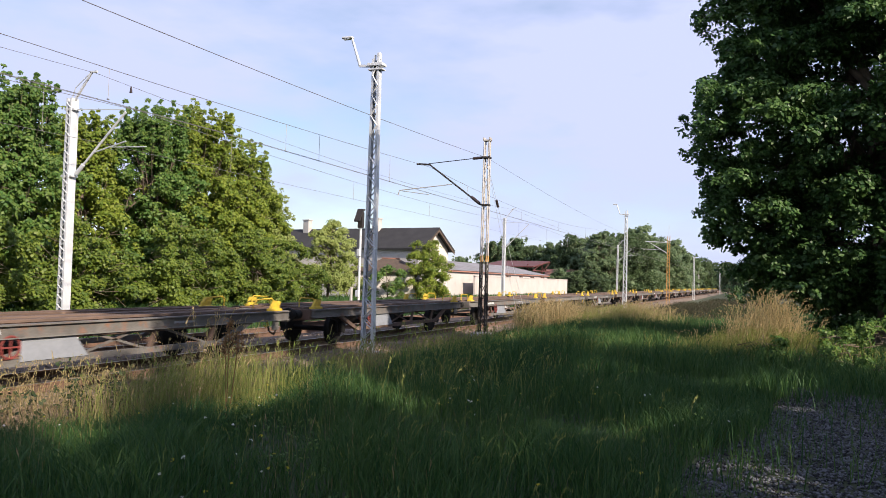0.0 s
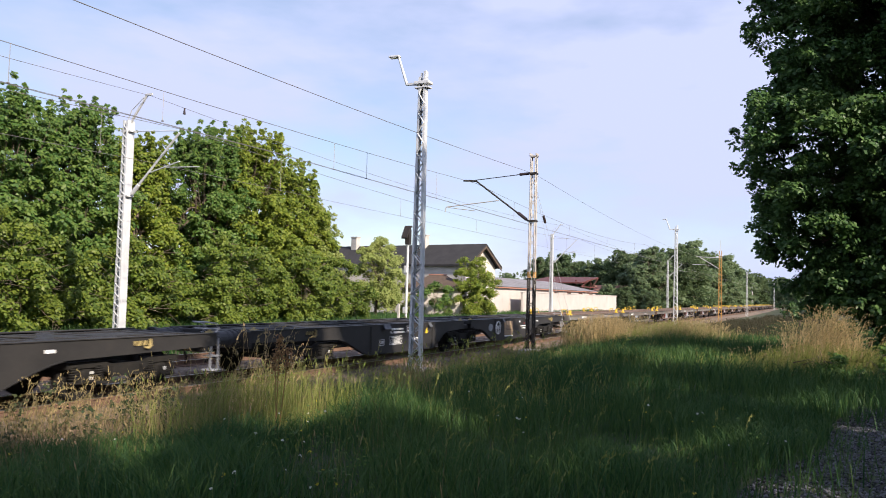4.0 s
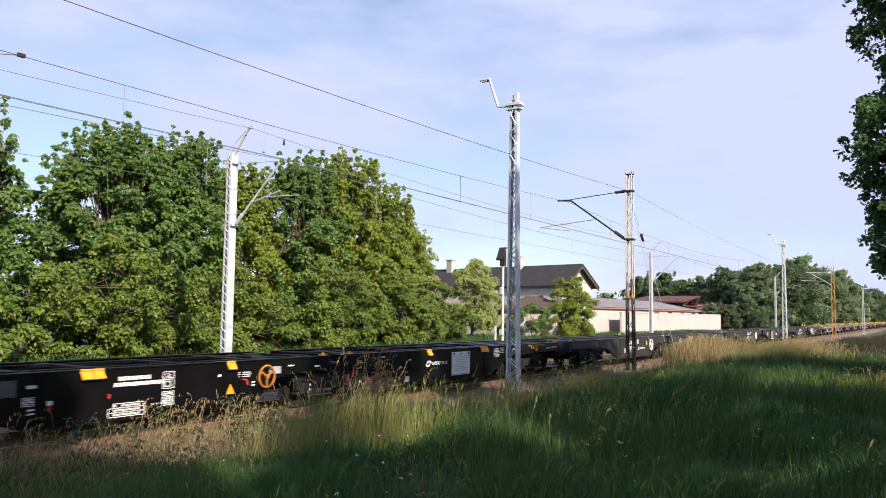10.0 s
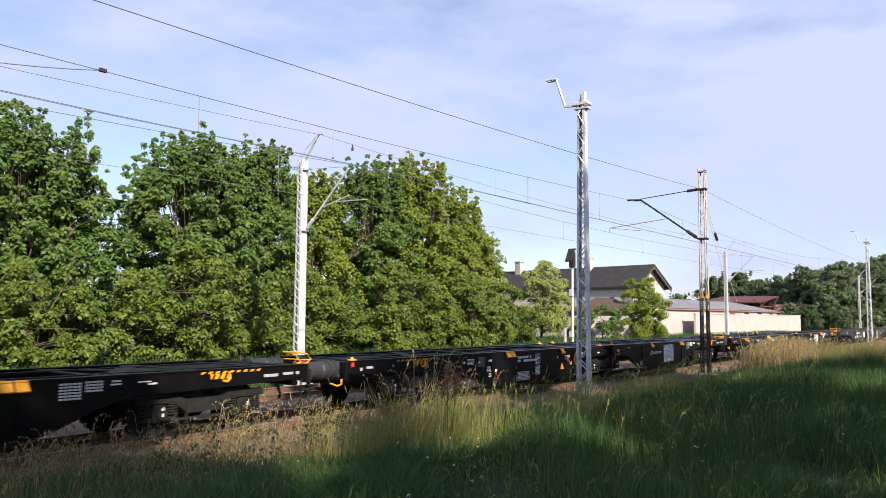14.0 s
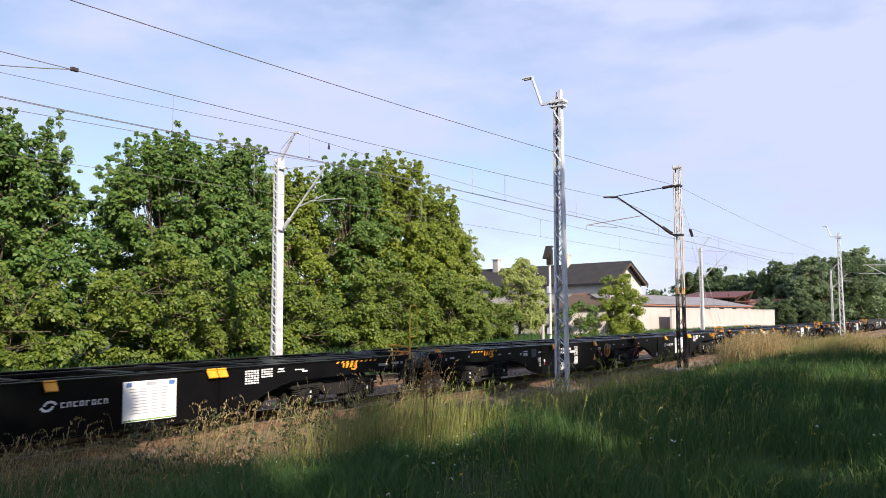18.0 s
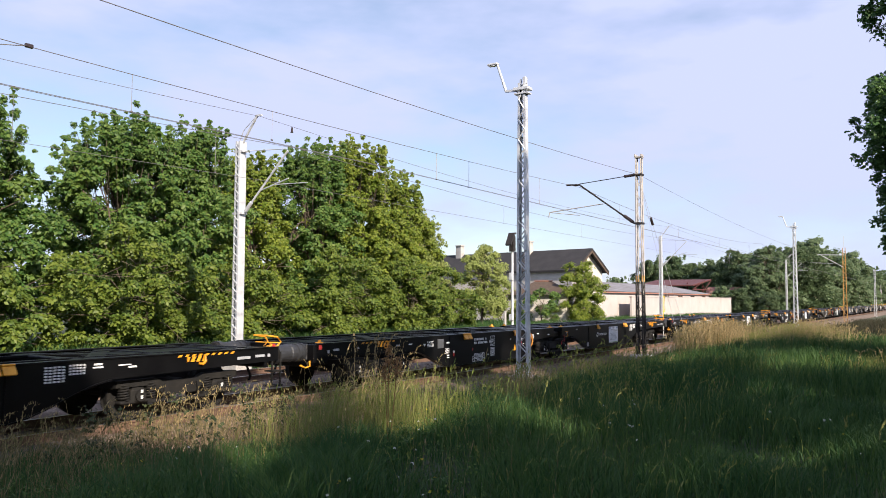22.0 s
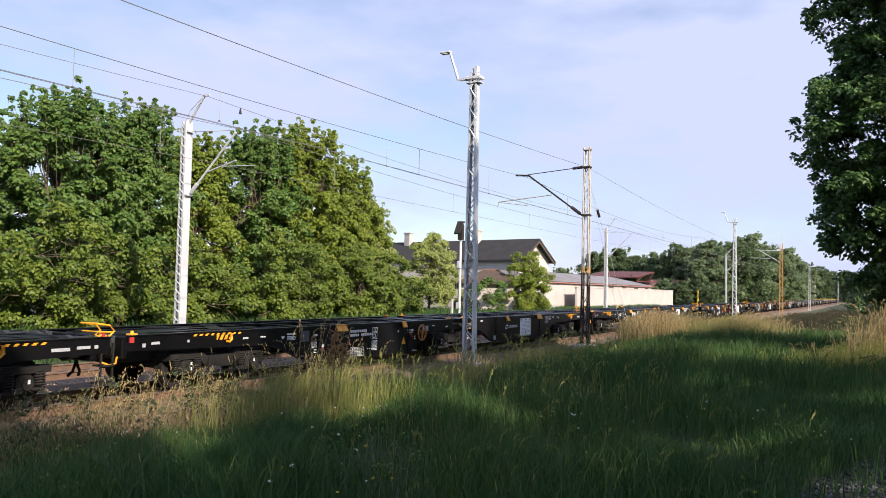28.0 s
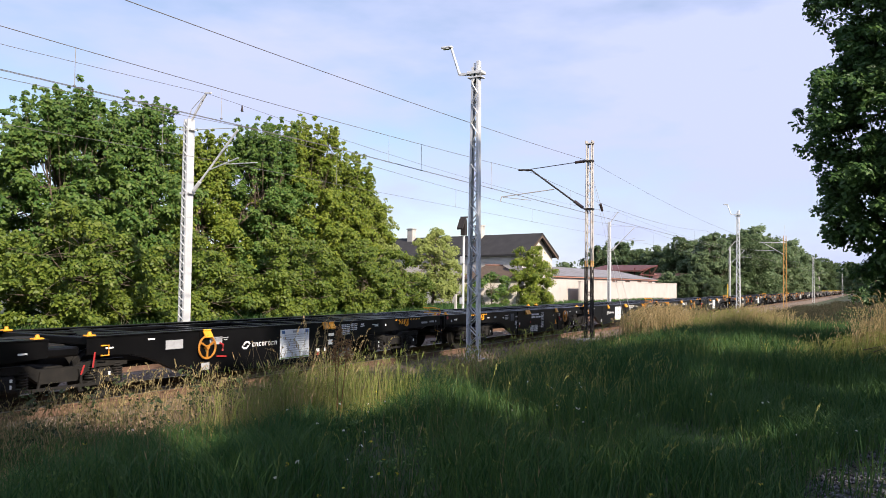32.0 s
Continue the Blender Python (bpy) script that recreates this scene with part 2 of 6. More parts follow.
M["hay"] = mat("dry_grass", (0.34, 0.25, 0.12), (0.13, 0.125, 0.05), 0.7, scale=0.5, fine=2.0, bump=0.0, island=0.8, through_light=0.35, spec=0.3)
M["gold"] = mat("golden_grass", (0.46, 0.34, 0.18), (0.28, 0.23, 0.10), 0.7, scale=0.5, fine=2.0, bump=0.0, island=0.8, through_light=0.35, spec=0.3)
M["straw"] = mat("flattened_straw", (0.46, 0.33, 0.23), (0.22, 0.15, 0.10), 0.8, scale=0.8, fine=3.0, bump=0.0, island=0.9, through_light=0.2, spec=0.2)
M["reed"] = mat("ripening_grass", (0.17, 0.215, 0.048), (0.27, 0.27, 0.085), 0.65, scale=0.6, fine=2.0, bump=0.0, island=0.8, through_light=0.4, spec=0.3)
M["weed_dark"] = mat("dark_weed", (0.022, 0.040, 0.014), (0.050, 0.060, 0.022), 0.6, scale=0.6, fine=3, bump=0.0, island=0.6, through_light=0.2, spec=0.2)
M["dead_weed"] = mat("dead_weed", (0.075, 0.062, 0.038), (0.040, 0.046, 0.022), 0.7, scale=0.3, fine=2, bump=0.0, island=0.8, through_light=0.3, spec=0.2)
M["flower"] = mat("small_white_flower", (0.75, 0.75, 0.70), (0.60, 0.60, 0.50), 0.6, bump=0.0, island=0.4, through_light=0.3)
M["flower_y"] = mat("small_yellow_flower", (0.60, 0.50, 0.04), (0.45, 0.40, 0.03), 0.6, bump=0.0, island=0.4, through_light=0.3)
M["soil"] = mat("meadow_soil", (0.026, 0.042, 0.012), (0.050, 0.052, 0.024), 0.95, scale=0.25, fine=5.0, bump=0.6, spots=(0.12, 0.10, 0.07), spot_at=0.62, spot_scale=0.3)



# ---- mesh helpers ----
class Shape:
    """Collects corners and faces of one mesh."""

    def __init__(self):
        self.v, self.f, self.k = [], [], []

    def add(self, vs, fs, k=0):
        o = len(self.v)
        self.v.extend(tuple(p) for p in vs)
        self.f.extend(tuple(i + o for i in f) for f in fs)
        self.k.extend([k] * len(fs))
        return self

    def box(self, c, s, bev=0.0, turn=None, k=0):
        hx, hy, hz = s[0] / 2, s[1] / 2, s[2] / 2
        b = min(bev, hx * 0.9, hy * 0.9, hz * 0.9)
        m = turn or Matrix.Identity(3)
        if b <= 0:
            vs = [(x * hx, y * hy, z * hz) for x in (-1, 1) for y in (-1, 1) for z in (-1, 1)]
            fs = [(0, 1, 3, 2), (4, 6, 7, 5), (0, 4, 5, 1), (2, 3, 7, 6), (0, 2, 6, 4), (1, 5, 7, 3)]
        else:
            bm = bmesh.new()
            bmesh.ops.create_cube(bm, size=1.0, matrix=Matrix.Diagonal((*s, 1)))
            bmesh.ops.bevel(bm, geom=bm.edges[:], offset=b, segments=1, affect="EDGES")
            bm.verts.index_update()
            vs, fs = [v.co[:] for v in bm.verts], [tuple(v.index for v in f.verts) for f in bm.faces]
            bm.free()
        return self.add([Vector(c) + m @ Vector(p) for p in vs], fs, k)

    def bar(self, p, q, w, h, k=0):
        p, q = Vector(p), Vector(q)
        d = q - p
        if d.length < 1e-6:
            return self
        m = d.to_track_quat("Y", "Z").to_matrix()
        return self.box((p + q) / 2, (w, d.length, h), 0, m, k)

    def cyl(self, p, q, r, n=10, r2=None, k=0):
        p, q = Vector(p), Vector(q)
        r2 = r if r2 is None else r2
        m = (q - p).to_track_quat("Z", "Y").to_matrix()
        vs = []
        for c, rr in ((p, r), (q, r2)):
            vs += [c + m @ Vector((rr * math.cos(6.28319 * i / n), rr * math.sin(6.28319 * i / n), 0)) for i in range(n)]
        fs = [(i, (i + 1) % n, n + (i + 1) % n, n + i) for i in range(n)] + [tuple(range(n))[::-1], tuple(range(n, 2 * n))]
        return self.add(vs, fs, k)

    def prism(self, poly, x0, x1, k=0):
        """A (y, z) outline pushed out along x from x0 to x1."""
        n = len(poly)
        vs = [(x0, y, z) for y, z in poly] + [(x1, y, z) for y, z in poly]
        fs = [(i, (i + 1) % n, n + (i + 1) % n, n + i) for i in range(n)] + [tuple(range(n))[::-1], tuple(range(n, 2 * n))]
        return self.add(vs, fs, k)

    def ring(self, c, axis, R, r, n=24, m=6, k=0):
        q = Vector(axis).to_track_quat("Z", "Y").to_matrix()
        vs, fs = [], []
        for i in range(n):
            a = 6.28319 * i / n
            for j in range(m):
                b = 6.28319 * j / m
                vs.append(Vector(c) + q @ Vector(((R + r * math.cos(b)) * math.cos(a), (R + r * math.cos(b)) * math.sin(a), r * math.sin(b))))
                fs.append((i * m + j, ((i + 1) % n) * m + j, ((i + 1) % n) * m + (j + 1) % m, i * m + (j + 1) % m))
        return self.add(vs, fs, k)

    def tube(self, pts, r, n=6, k=0):
        pts = [Vector(p) for p in pts]
        vs = []
        for i, p in enumerate(pts):
            d = (pts[min(i + 1, len(pts) - 1)] - pts[max(i - 1, 0)]).normalized()
            e = d.cross(Vector((0, 0, 1)))
            e = e.normalized() if e.length > 0.1 else Vector((1, 0, 0))
            g = d.cross(e).normalized()
            vs += [p + e * (r * math.cos(6.28319 * j / n)) + g * (r * math.sin(6.28319 * j / n)) for j in range(n)]
        fs = [(i * n + j, i * n + (j + 1) % n, (i + 1) * n + (j + 1) % n, (i + 1) * n + j) for i in range(len(pts) - 1) for j in range(n)]
        return self.add(vs, fs + [tuple(range(n))[::-1], tuple(range(len(vs) - n, len(vs)))], k)

    def mesh(self, name, *mats, smooth=False):
        me = bpy.data.meshes.new(name)
        me.from_pydata(self.v, [], self.f)
        for m in mats:
            me.materials.append(m)
        if len(mats) > 1:
            me.polygons.foreach_set("material_index", self.k)
        if smooth:
            me.shade_smooth()
        me.update()
        return me


def part(name, shape, material, parent, label="", at=None, smooth=False):
    """One mesh object under a thing or a part."""
    me = shape if isinstance(shape, bpy.types.Mesh) else shape.mesh(name, *(material if isinstance(material, (list, tuple)) else (material,)), smooth=smooth)
    ob = new(name, me)
    ob.parent = parent
    if at is not None:
        ob.matrix_basis = at
    if label:
        tagged(ob, label)
    return ob


def thing(name, label, category, at=None, group="", kind=""):
    ob = new(name)
    ob.empty_display_size = 0.2
    if at is not None:
        ob.matrix_basis = at
    return tagged(ob, label, category, group, kind)


def single(name, shape, material, label, category, at=None, group="", kind="", smooth=False):
    ob = new(name, shape.mesh(name, *(material if isinstance(material, (list, tuple)) else (material,)), smooth=smooth))
    if at is not None:
        ob.matrix_basis = at
    return tagged(ob, label, category, group, kind)


def quick_mesh(name, v, f, *mats, idx=None):
    """A mesh from numpy corners (n, 3) and faces (m, k)."""
    me = bpy.data.meshes.new(name)
    n, k = f.shape
    me.vertices.add(len(v))
    me.vertices.foreach_set("co", np.ascontiguousarray(v, dtype=np.float32).ravel())
    me.loops.add(n * k)
    me.loops.foreach_set("vertex_index", np.ascontiguousarray(f, dtype=np.int32).ravel())
    me.polygons.add(n)
    me.polygons.foreach_set("loop_start", np.arange(0, n * k, k, dtype=np.int32))
    for m in mats:
        me.materials.append(m)
    if idx is not None:
        me.polygons.foreach_set("material_index", np.ascontiguousarray(idx, dtype=np.int32))
    me.update(calc_edges=True)
    me.validate()
    return me


def smoothstep(a, b, x):
    t = np.clip((x - a) / (b - a), 0, 1)
    return t * t * (3 - 2 * t)


def ground_z(x, y):
    """Height of the ground: a low bank on the viewer's side, then the level of the line."""
    x, y = np.asarray(x, float), np.asarray(y, float)
    bank = 0.62 * smoothstep(-9.6, -4.4, x)
    far = smoothstep(24, 60, y)
    z = -0.12 + bank * (1 - 0.85 * far)
    z = z + 0.05 * np.sin(0.9 * x + 0.5 * y) * np.sin(0.6 * y - 0.4 * x) * smoothstep(-9, -6, x)
    dip = smoothstep(-24, -22, x) * (1 - smoothstep(-11.0, -10.2, x))
    foot = smoothstep(36, 56, y) * (1 - smoothstep(300, 400, y)) * smoothstep(-10.9, -9.8, x) * (1 - smoothstep(3, 9, x))
    return z - 0.40 * dip - 0.75 * foot



# ---- ground and line ----
TRACK_A, TRACK_B = -13.0, -17.3      # centre lines: the train's track and the one beyond; rail tops at z = 0


def make_ground():
    xs = np.concatenate([[-3000, -1200, -500, -250, -140, -90, -60, -45, -35, -30], np.arange(-27, 14.01, 0.6), [18, 25, 40, 70, 120, 250, 500, 1200, 3000]])
    ys = np.concatenate([[-3000, -1000, -300, -100, -50, -30], np.arange(-20, 60.01, 0.8), np.arange(62, 130, 4), [140, 160, 200, 260, 340, 450, 700, 1200, 3500]])
    X, Y = np.meshgrid(xs, ys, indexing="ij")
    Z = ground_z(X, Y)
    v = np.stack([X, Y, Z], -1).reshape(-1, 3)
    i, j = np.meshgrid(np.arange(len(xs) - 1), np.arange(len(ys) - 1), indexing="ij")
    a = (i * len(ys) + j).ravel()
    f = np.stack([a, a + len(ys), a + len(ys) + 1, a + 1], -1)
    me = quick_mesh("ground", v, f, M["soil"])
    me.shade_smooth()
    tagged(new("ground", me), "uneven green meadow ground with bare soil patches", "ground", kind="structure")


def make_track(x0, name, label, near0, near1):
    tr = thing(name, label, "railway track", pose(x0, 0, 0), kind="structure")
    bed = [(-1.75, -0.20), (1.75, -0.20), (2.45, -0.56), (-2.45, -0.56)]
    vs, n = [], 90
    ys = np.concatenate([np.arange(-60, 60, 1.5), np.linspace(60, 900, 40)])
    rng = np.random.default_rng(7)
    s = Shape()
    cols = np.array([-2.6, -2.1, -1.7, -1.2, -0.6, 0, 0.6, 1.2, 1.7, 2.1, 2.6])
    hz = np.array([-0.60, -0.36, -0.19, -0.17, -0.18, -0.18, -0.18, -0.17, -0.19, -0.36, -0.60])
    for y in ys:
        for c, h in zip(cols, hz):
            vs.append((c + rng.normal(0, 0.03), y, h + rng.normal(0, 0.015)))
    k = len(cols)
    fs = [(r * k + c, r * k + c + 1, (r + 1) * k + c + 1, (r + 1) * k + c) for r in range(len(ys) - 1) for c in range(k - 1)]
    part("ballast_bed", Shape().add(vs, fs), M["ballast"], tr, "brown crushed-stone ballast")
    prof = [(-0.07, -0.172), (0.07, -0.172), (0.07, -0.158), (0.012, -0.13), (0.010, -0.045), (0.036, -0.035), (0.036, -0.004), (0.028, 0.0), (-0.028, 0.0), (-0.036, -0.004), (-0.036, -0.035), (-0.010, -0.045), (-0.012, -0.13), (-0.07, -0.158)]
    for sx in (-0.753, 0.753):
        q, m = [], len(prof)
        for y in (-60, 900):
            q += [(sx + a, y, b) for a, b in prof]
        fs = [(i, (i + 1) % m, m + (i + 1) % m, m + i) for i in range(m)]
        kk = [1 if prof[i][1] > -0.005 and prof[(i + 1) % m][1] > -0.005 else 0 for i in range(m)]
        sh = Shape().add(q, fs)
        sh.k = kk
        part("rail", sh, [M["rail"], M["rail_head"]], tr, "rusty steel rail with a worn head")
    me = Shape().box((0, 0, -0.245), (2.6, 0.26, 0.15), 0.015).mesh("sleeper", M["sleeper"])
    rest = Shape()
    y = -30.0
    while y < 420:
        if near0 <= y <= near1:
            part("sleeper", me, None, tr, at=pose(rng.normal(0, 0.02), y, rng.normal(0, 0.004), 0, 0, rng.normal(0, 0.6)))
        else:
            rest.box((0, y, -0.245), (2.6, 0.26, 0.15))
        y += 0.62
    far = part("sleepers", rest, M["sleeper"], tr)
    tagged(far, kind="stuff")
    # loose stones on the shoulders
    pts, faces = [], []
    N = 9000
    px = np.where(rng.random(N) < 0.6, rng.uniform(1.25, 2.6, N), rng.uniform(-2.6, 1.3, N))
    py = near0 + (near1 - near0) * rng.random(N) ** 1.6
    pz = np.interp(px, cols, hz) + 0.005
    r = rng.uniform(0.018, 0.042, N)
    base = np.array([[1, 0, 0], [-1, 0, 0], [0, 1, 0], [0, -1, 0], [0, 0, 0.8], [0, 0, -0.6]], float)
    V = base[None] * r[:, None, None] * rng.uniform(0.6, 1.4, (N, 6, 3)) + np.stack([px, py, pz], -1)[:, None]
    fb = np.array([[0, 2, 4], [2, 1, 4], [1, 3, 4], [3, 0, 4], [2, 0, 5], [1, 2, 5], [3, 1, 5], [0, 3, 5]])
    F = (fb[None] + (np.arange(N) * 6)[:, None, None]).reshape(-1, 3)
    st = part("ballast_stones", quick_mesh("ballast_stones", V.reshape(-1, 3), F, M["ballast"]), None, tr)
    tagged(st, kind="stuff")


make_ground()
make_track(TRACK_A, "railway_track_a", "railway track with timber sleepers in brown ballast, under the train", -6, 60)
make_track(TRACK_B, "railway_track_b", "empty railway track with rusty rails in brown ballast", -4, 60)


# ---- masts ----
def channel_mast(shape, h, w0, w1, k=0, d=0.24):
    """Two tapering channels with zigzag lacing on both faces."""
    for s in (-1, 1):
        m = len(shape.v)
        for (x, z) in ((s * w0 / 2, 0.0), (s * w1 / 2, h)):
            t = 0.014 * s
            for (dx, y) in ((0, -d / 2), (0, d / 2), (-5 * t, d / 2), (-5 * t, d / 2 - 0.012), (-t, d / 2 - 0.012), (-t, -d / 2 + 0.012), (-5 * t, -d / 2 + 0.012), (-5 * t, -d / 2)):
                shape.v.append((x + dx, y, z))
        for i in range(8):
            shape.f.append((m + i, m + (i + 1) % 8, m + 8 + (i + 1) % 8, m + 8 + i))
            shape.k.append(k)
        shape.f.append(tuple(m + 8 + i for i in range(8)))
        shape.k.append(k)


def lacing(h, w0, w1, step, y, z0=0.15, r=0.026):
    pts, z, side = [], z0, 1
    while z < h - 0.1:
        w = w0 + (w1 - w0) * z / h
        pts.append((side * (w / 2 - 0.03), y, z))
        z, side = z + step, -side
    return Shape().tube(pts, r, 4)


def lamp_mast(x, y, z0, h, lamp):
    t = thing("lamp_mast" if lamp else "line_mast", "tall white galvanised lattice mast with a street lamp on its top" if lamp else "white galvanised lattice mast of the overhead line", "mast", pose(x, y, z0), "masts of the overhead line")
    s = Shape()
    channel_mast(s, h, 0.40, 0.23, d=0.19)
    part("mast_body", s, M["zinc"], t)
    for yy in (-0.125, 0.125):
        part("lacing", lacing(h, 0.40, 0.23, 0.30, yy * 0.8), M["zinc"], t)
    part("foundation", Shape().box((0, 0, -0.1), (0.75, 0.7, 0.4), 0.04), M["concrete"], t)
    part("clamp", Shape().box((0, 0, h - 0.18), (0.50, 0.30, 0.09), 0.01), M["zinc"], t)
    part("clamp", Shape().box((0, 0, h - 0.32), (0.46, 0.26, 0.04)), M["zinc"], t)
    if lamp:
        part("cap_stub", Shape().box((-0.06, 0, h + 0.06), (0.05, 0.05, 0.14)).box((0.08, 0, h + 0.08), (0.10, 0.14, 0.20), 0.01), M["zinc"], t)
        br = part("lamp_bracket", Shape().bar((-0.15, 0, h - 0.20), (-0.58, 0, h - 0.16), 0.07, 0.07), M["zinc"], t)
        part("lamp_pole", Shape().cyl((-0.56, 0, h - 0.16), (-0.86, 0, h + 0.70), 0.045, 10, 0.035), M["zinc"], t)
        hd = part("lamp_head", Shape().box((-1.0, 0, h + 0.72), (0.36, 0.16, 0.07), 0.02), M["zinc"], t)
        part("lamp_glass", Shape().box((-1.03, 0, h + 0.68), (0.22, 0.12, 0.02)), M["plaque"], hd)
    return t


def left_mast(x, y, h, sp=1.0, group="masts of the overhead line"):
    t = thing("line_mast", "white galvanised lattice mast with an arm over the track", "mast", pose(x, y, -0.2), group)
    s = Shape()
    channel_mast(s, h, 0.27, 0.21, d=0.30)
    part("mast_body", s, M["zinc"], t)
    for yy in (-0.125, 0.125):
        part("lacing", lacing(h, 0.27, 0.21, 0.15, yy * 1.2, r=0.024), M["zinc"], t)
    part("foundation", Shape().box((0, 0, 0), (0.75, 0.7, 0.4), 0.04), M["concrete"], t)
    part("clamp", Shape().box((0, 0, h - 0.35), (0.42, 0.26, 0.06)), M["zinc"], t)
    part("clamp", Shape().box((0, 0, h - 2.45), (0.46, 0.26, 0.07), 0.01), M["zinc"], t)
    part("feeder_bracket", Shape().bar((0.05, 0, h - 0.1), (0.72, 0, h + 0.78), 0.06, 0.06).bar((-0.1, 0, h - 0.1), (0.1, 0, h + 0.35), 0.02, 0.02).bar((0.1, 0, h + 0.35), (0.7, 0, h + 0.80), 0.02, 0.02).bar((0.68, 0, h + 0.80), (0.95, 0, h + 0.80), 0.06, 0.06), M["zinc"], t)
    part("cantilever_arm", Shape().cyl((0.2, 0, h - 2.45), (2.15, 0, h - 0.52), 0.035, 8), M["zinc"], t)
    part("top_tie", Shape().cyl((0.18, 0, h - 0.35), (2.1, 0, h - 0.45), 0.016, 6), M["zinc"], t)
    part("steady_tube", Shape().cyl((1.0, 0, h - 1.72), (2.2, 0, h - 1.42), 0.022, 6).cyl((1.5, 0, h - 1.58), (3.0, 0, h - 1.62), 0.015, 6), M["zinc"], t)
    part("insulator", Shape().cyl((0.28, 0, h - 2.38), (0.55, 0, h - 2.1), 0.065, 10), M["zinc"], t, "grey ribbed insulator")
    return t


def dark_mast(x, y, h):
    t = thing("line_mast", "old grey lattice mast with dark foot and orange band", "mast", pose(x, y, -0.25), "masts of the overhead line")
    w0, w1 = 0.27, 0.20
    zd = 3.15
    for sx in (-1, 1):
        for sy in (-1, 1):
            def at(z):
                w = w0 + (w1 - w0) * z / h
                return (sx * w / 2, sy * w / 2, z)
            part("leg", Shape().bar(at(zd + 0.25), at(h), 0.044, 0.044), M["old_mast"], t)
            part("leg_foot", Shape().bar(at(0), at(zd), 0.056, 0.056), M["old_dark"], t, "tarred dark mast leg")
            part("leg_band", Shape().bar(at(zd), at(zd + 0.25), 0.052, 0.052), M["orange"], t, "orange painted band")
    for face in range(4):
        lo, hi = [], []
        z, sd = 0.2, 1
        while z < h - 0.15:
            st = 0.55 if z < zd else 0.42
            z2 = min(z + st, h - 0.05)
            wa, wb = w0 + (w1 - w0) * z / h, w0 + (w1 - w0) * z2 / h
            q = Matrix.Rotation(face * math.pi / 2, 3, "Z")
            (lo if z2 < zd else hi).append(q @ Vector((sd * wa / 2, wa / 2, z)))
            z, sd = z2, -sd
        hi.insert(0, lo[-1])
        part("lacing", Shape().tube(lo, 0.014, 4), M["old_dark"], t)
        part("lacing", Shape().tube(hi, 0.012, 4), M["old_mast"], t)
    part("foundation", Shape().box((0, 0, 0.05), (0.8, 0.8, 0.3), 0.04), M["concrete"], t)
    part("mast_head", Shape().box((0, 0, h), (0.30, 0.30, 0.05)).box((-0.13, 0, h + 0.06), (0.04, 0.3, 0.12)).box((0.13, 0, h + 0.06), (0.04, 0.3, 0.12)), M["old_mast"], t)
    part("clamp", Shape().box((0, 0, 7.53), (0.31, 0.31, 0.07)), M["old_dark"], t)
    part("clamp", Shape().box((0, 0, 5.53), (0.33, 0.33, 0.07)), M["old_dark"], t)
    part("cantilever_arm", Shape().cyl((-0.2, 0, 5.53), (-2.6, 0, 7.30), 0.036, 8).cyl((-2.6, 0, 7.30), (-3.2, 0, 7.34), 0.042, 8), M["old_dark"], t, "dark steel cantilever tube")
    part("top_tie", Shape().cyl((-0.25, 0, 7.54), (-2.65, 0, 7.34), 0.018, 6), M["old_dark"], t)
    part("insulator", Shape().cyl((-0.2, 0, 7.54), (-0.62, 0, 7.51), 0.06, 10), M["insul"], t, "dark ribbed insulator")
    part("insulator", Shape().cyl((-0.28, 0, 5.60), (-0.65, 0, 5.88), 0.07, 10), M["insul"], t, "dark ribbed insulator")
    part("steady_tube", Shape().cyl((-1.55, 0, 6.43), (-4.0, 0, 6.20), 0.022, 6).cyl((-4.0, 0, 6.20), (-4.05, 0, 5.98), 0.02, 6).cyl((-3.9, 0, 6.18), (-2.6, 0, 6.00), 0.016, 6), M["old_mast"], t)
    return t


NEAR_X, LEFT_X = -10.5, -20.0
lamp_mast(NEAR_X, 21.0, -0.15, 8.75, True)
lamp_mast(NEAR_X, 71.0, -0.85, 9.30, True)
lamp_mast(NEAR_X, 158.0, -0.75, 8.45, False)
lamp_mast(NEAR_X, 285.0, -0.75, 9.45, False)
left_mast(LEFT_X, 18.8, 7.65)
left_mast(LEFT_X, 65.5, 7.70)
left_mast(LEFT_X, 127.0, 8.40)
dark_mast(NEAR_X, 31.6, 8.25)


def orange_mast(x, y, h):
    t = thing("line_mast", "thin orange-painted lattice mast with a cantilever", "mast", pose(x, y, -0.8), "masts of the overhead line")
    for sx in (-1, 1):
        part("leg", Shape().bar((sx * 0.2, 0, 0), (sx * 0.14, 0, h), 0.08, 0.08), M["orange"], t)
    part("lacing", lacing(h, 0.42, 0.30, 0.5, 0.0), M["orange"], t)
    part("cantilever_arm", Shape().cyl((-0.1, 0, h - 0.9), (-3.0, 0, h - 0.8), 0.05, 6).cyl((-0.1, 0, h - 2.4), (-2.6, 0, h - 0.85), 0.04, 6).cyl((-1.2, 0, h - 1.9), (-3.6, 0, h - 1.8), 0.03, 6), M["zinc"], t)
    part("top_post", Shape().bar((0, 0, h), (0, 0, h + 1.4), 0.05, 0.05), M["zinc"], t)


def a_mast(x, y, h):
    t = thing("anchor_mast", "white concrete A-shaped anchor mast", "mast", pose(x, y, -0.3), "masts of the overhead line")
    part("upright", Shape().bar((0, 0, 0), (0, 0, h), 0.35, 0.35), M["concrete"], t)
    part("raker", Shape().bar((0, -2.2, 0), (0, -0.1, h - 0.6), 0.28, 0.28), M["concrete"], t)


orange_mast(NEAR_X, 109.0, 9.5)
a_mast(LEFT_X, 245.0, 10.5)
a_mast(LEFT_X, 330.0, 9.5)


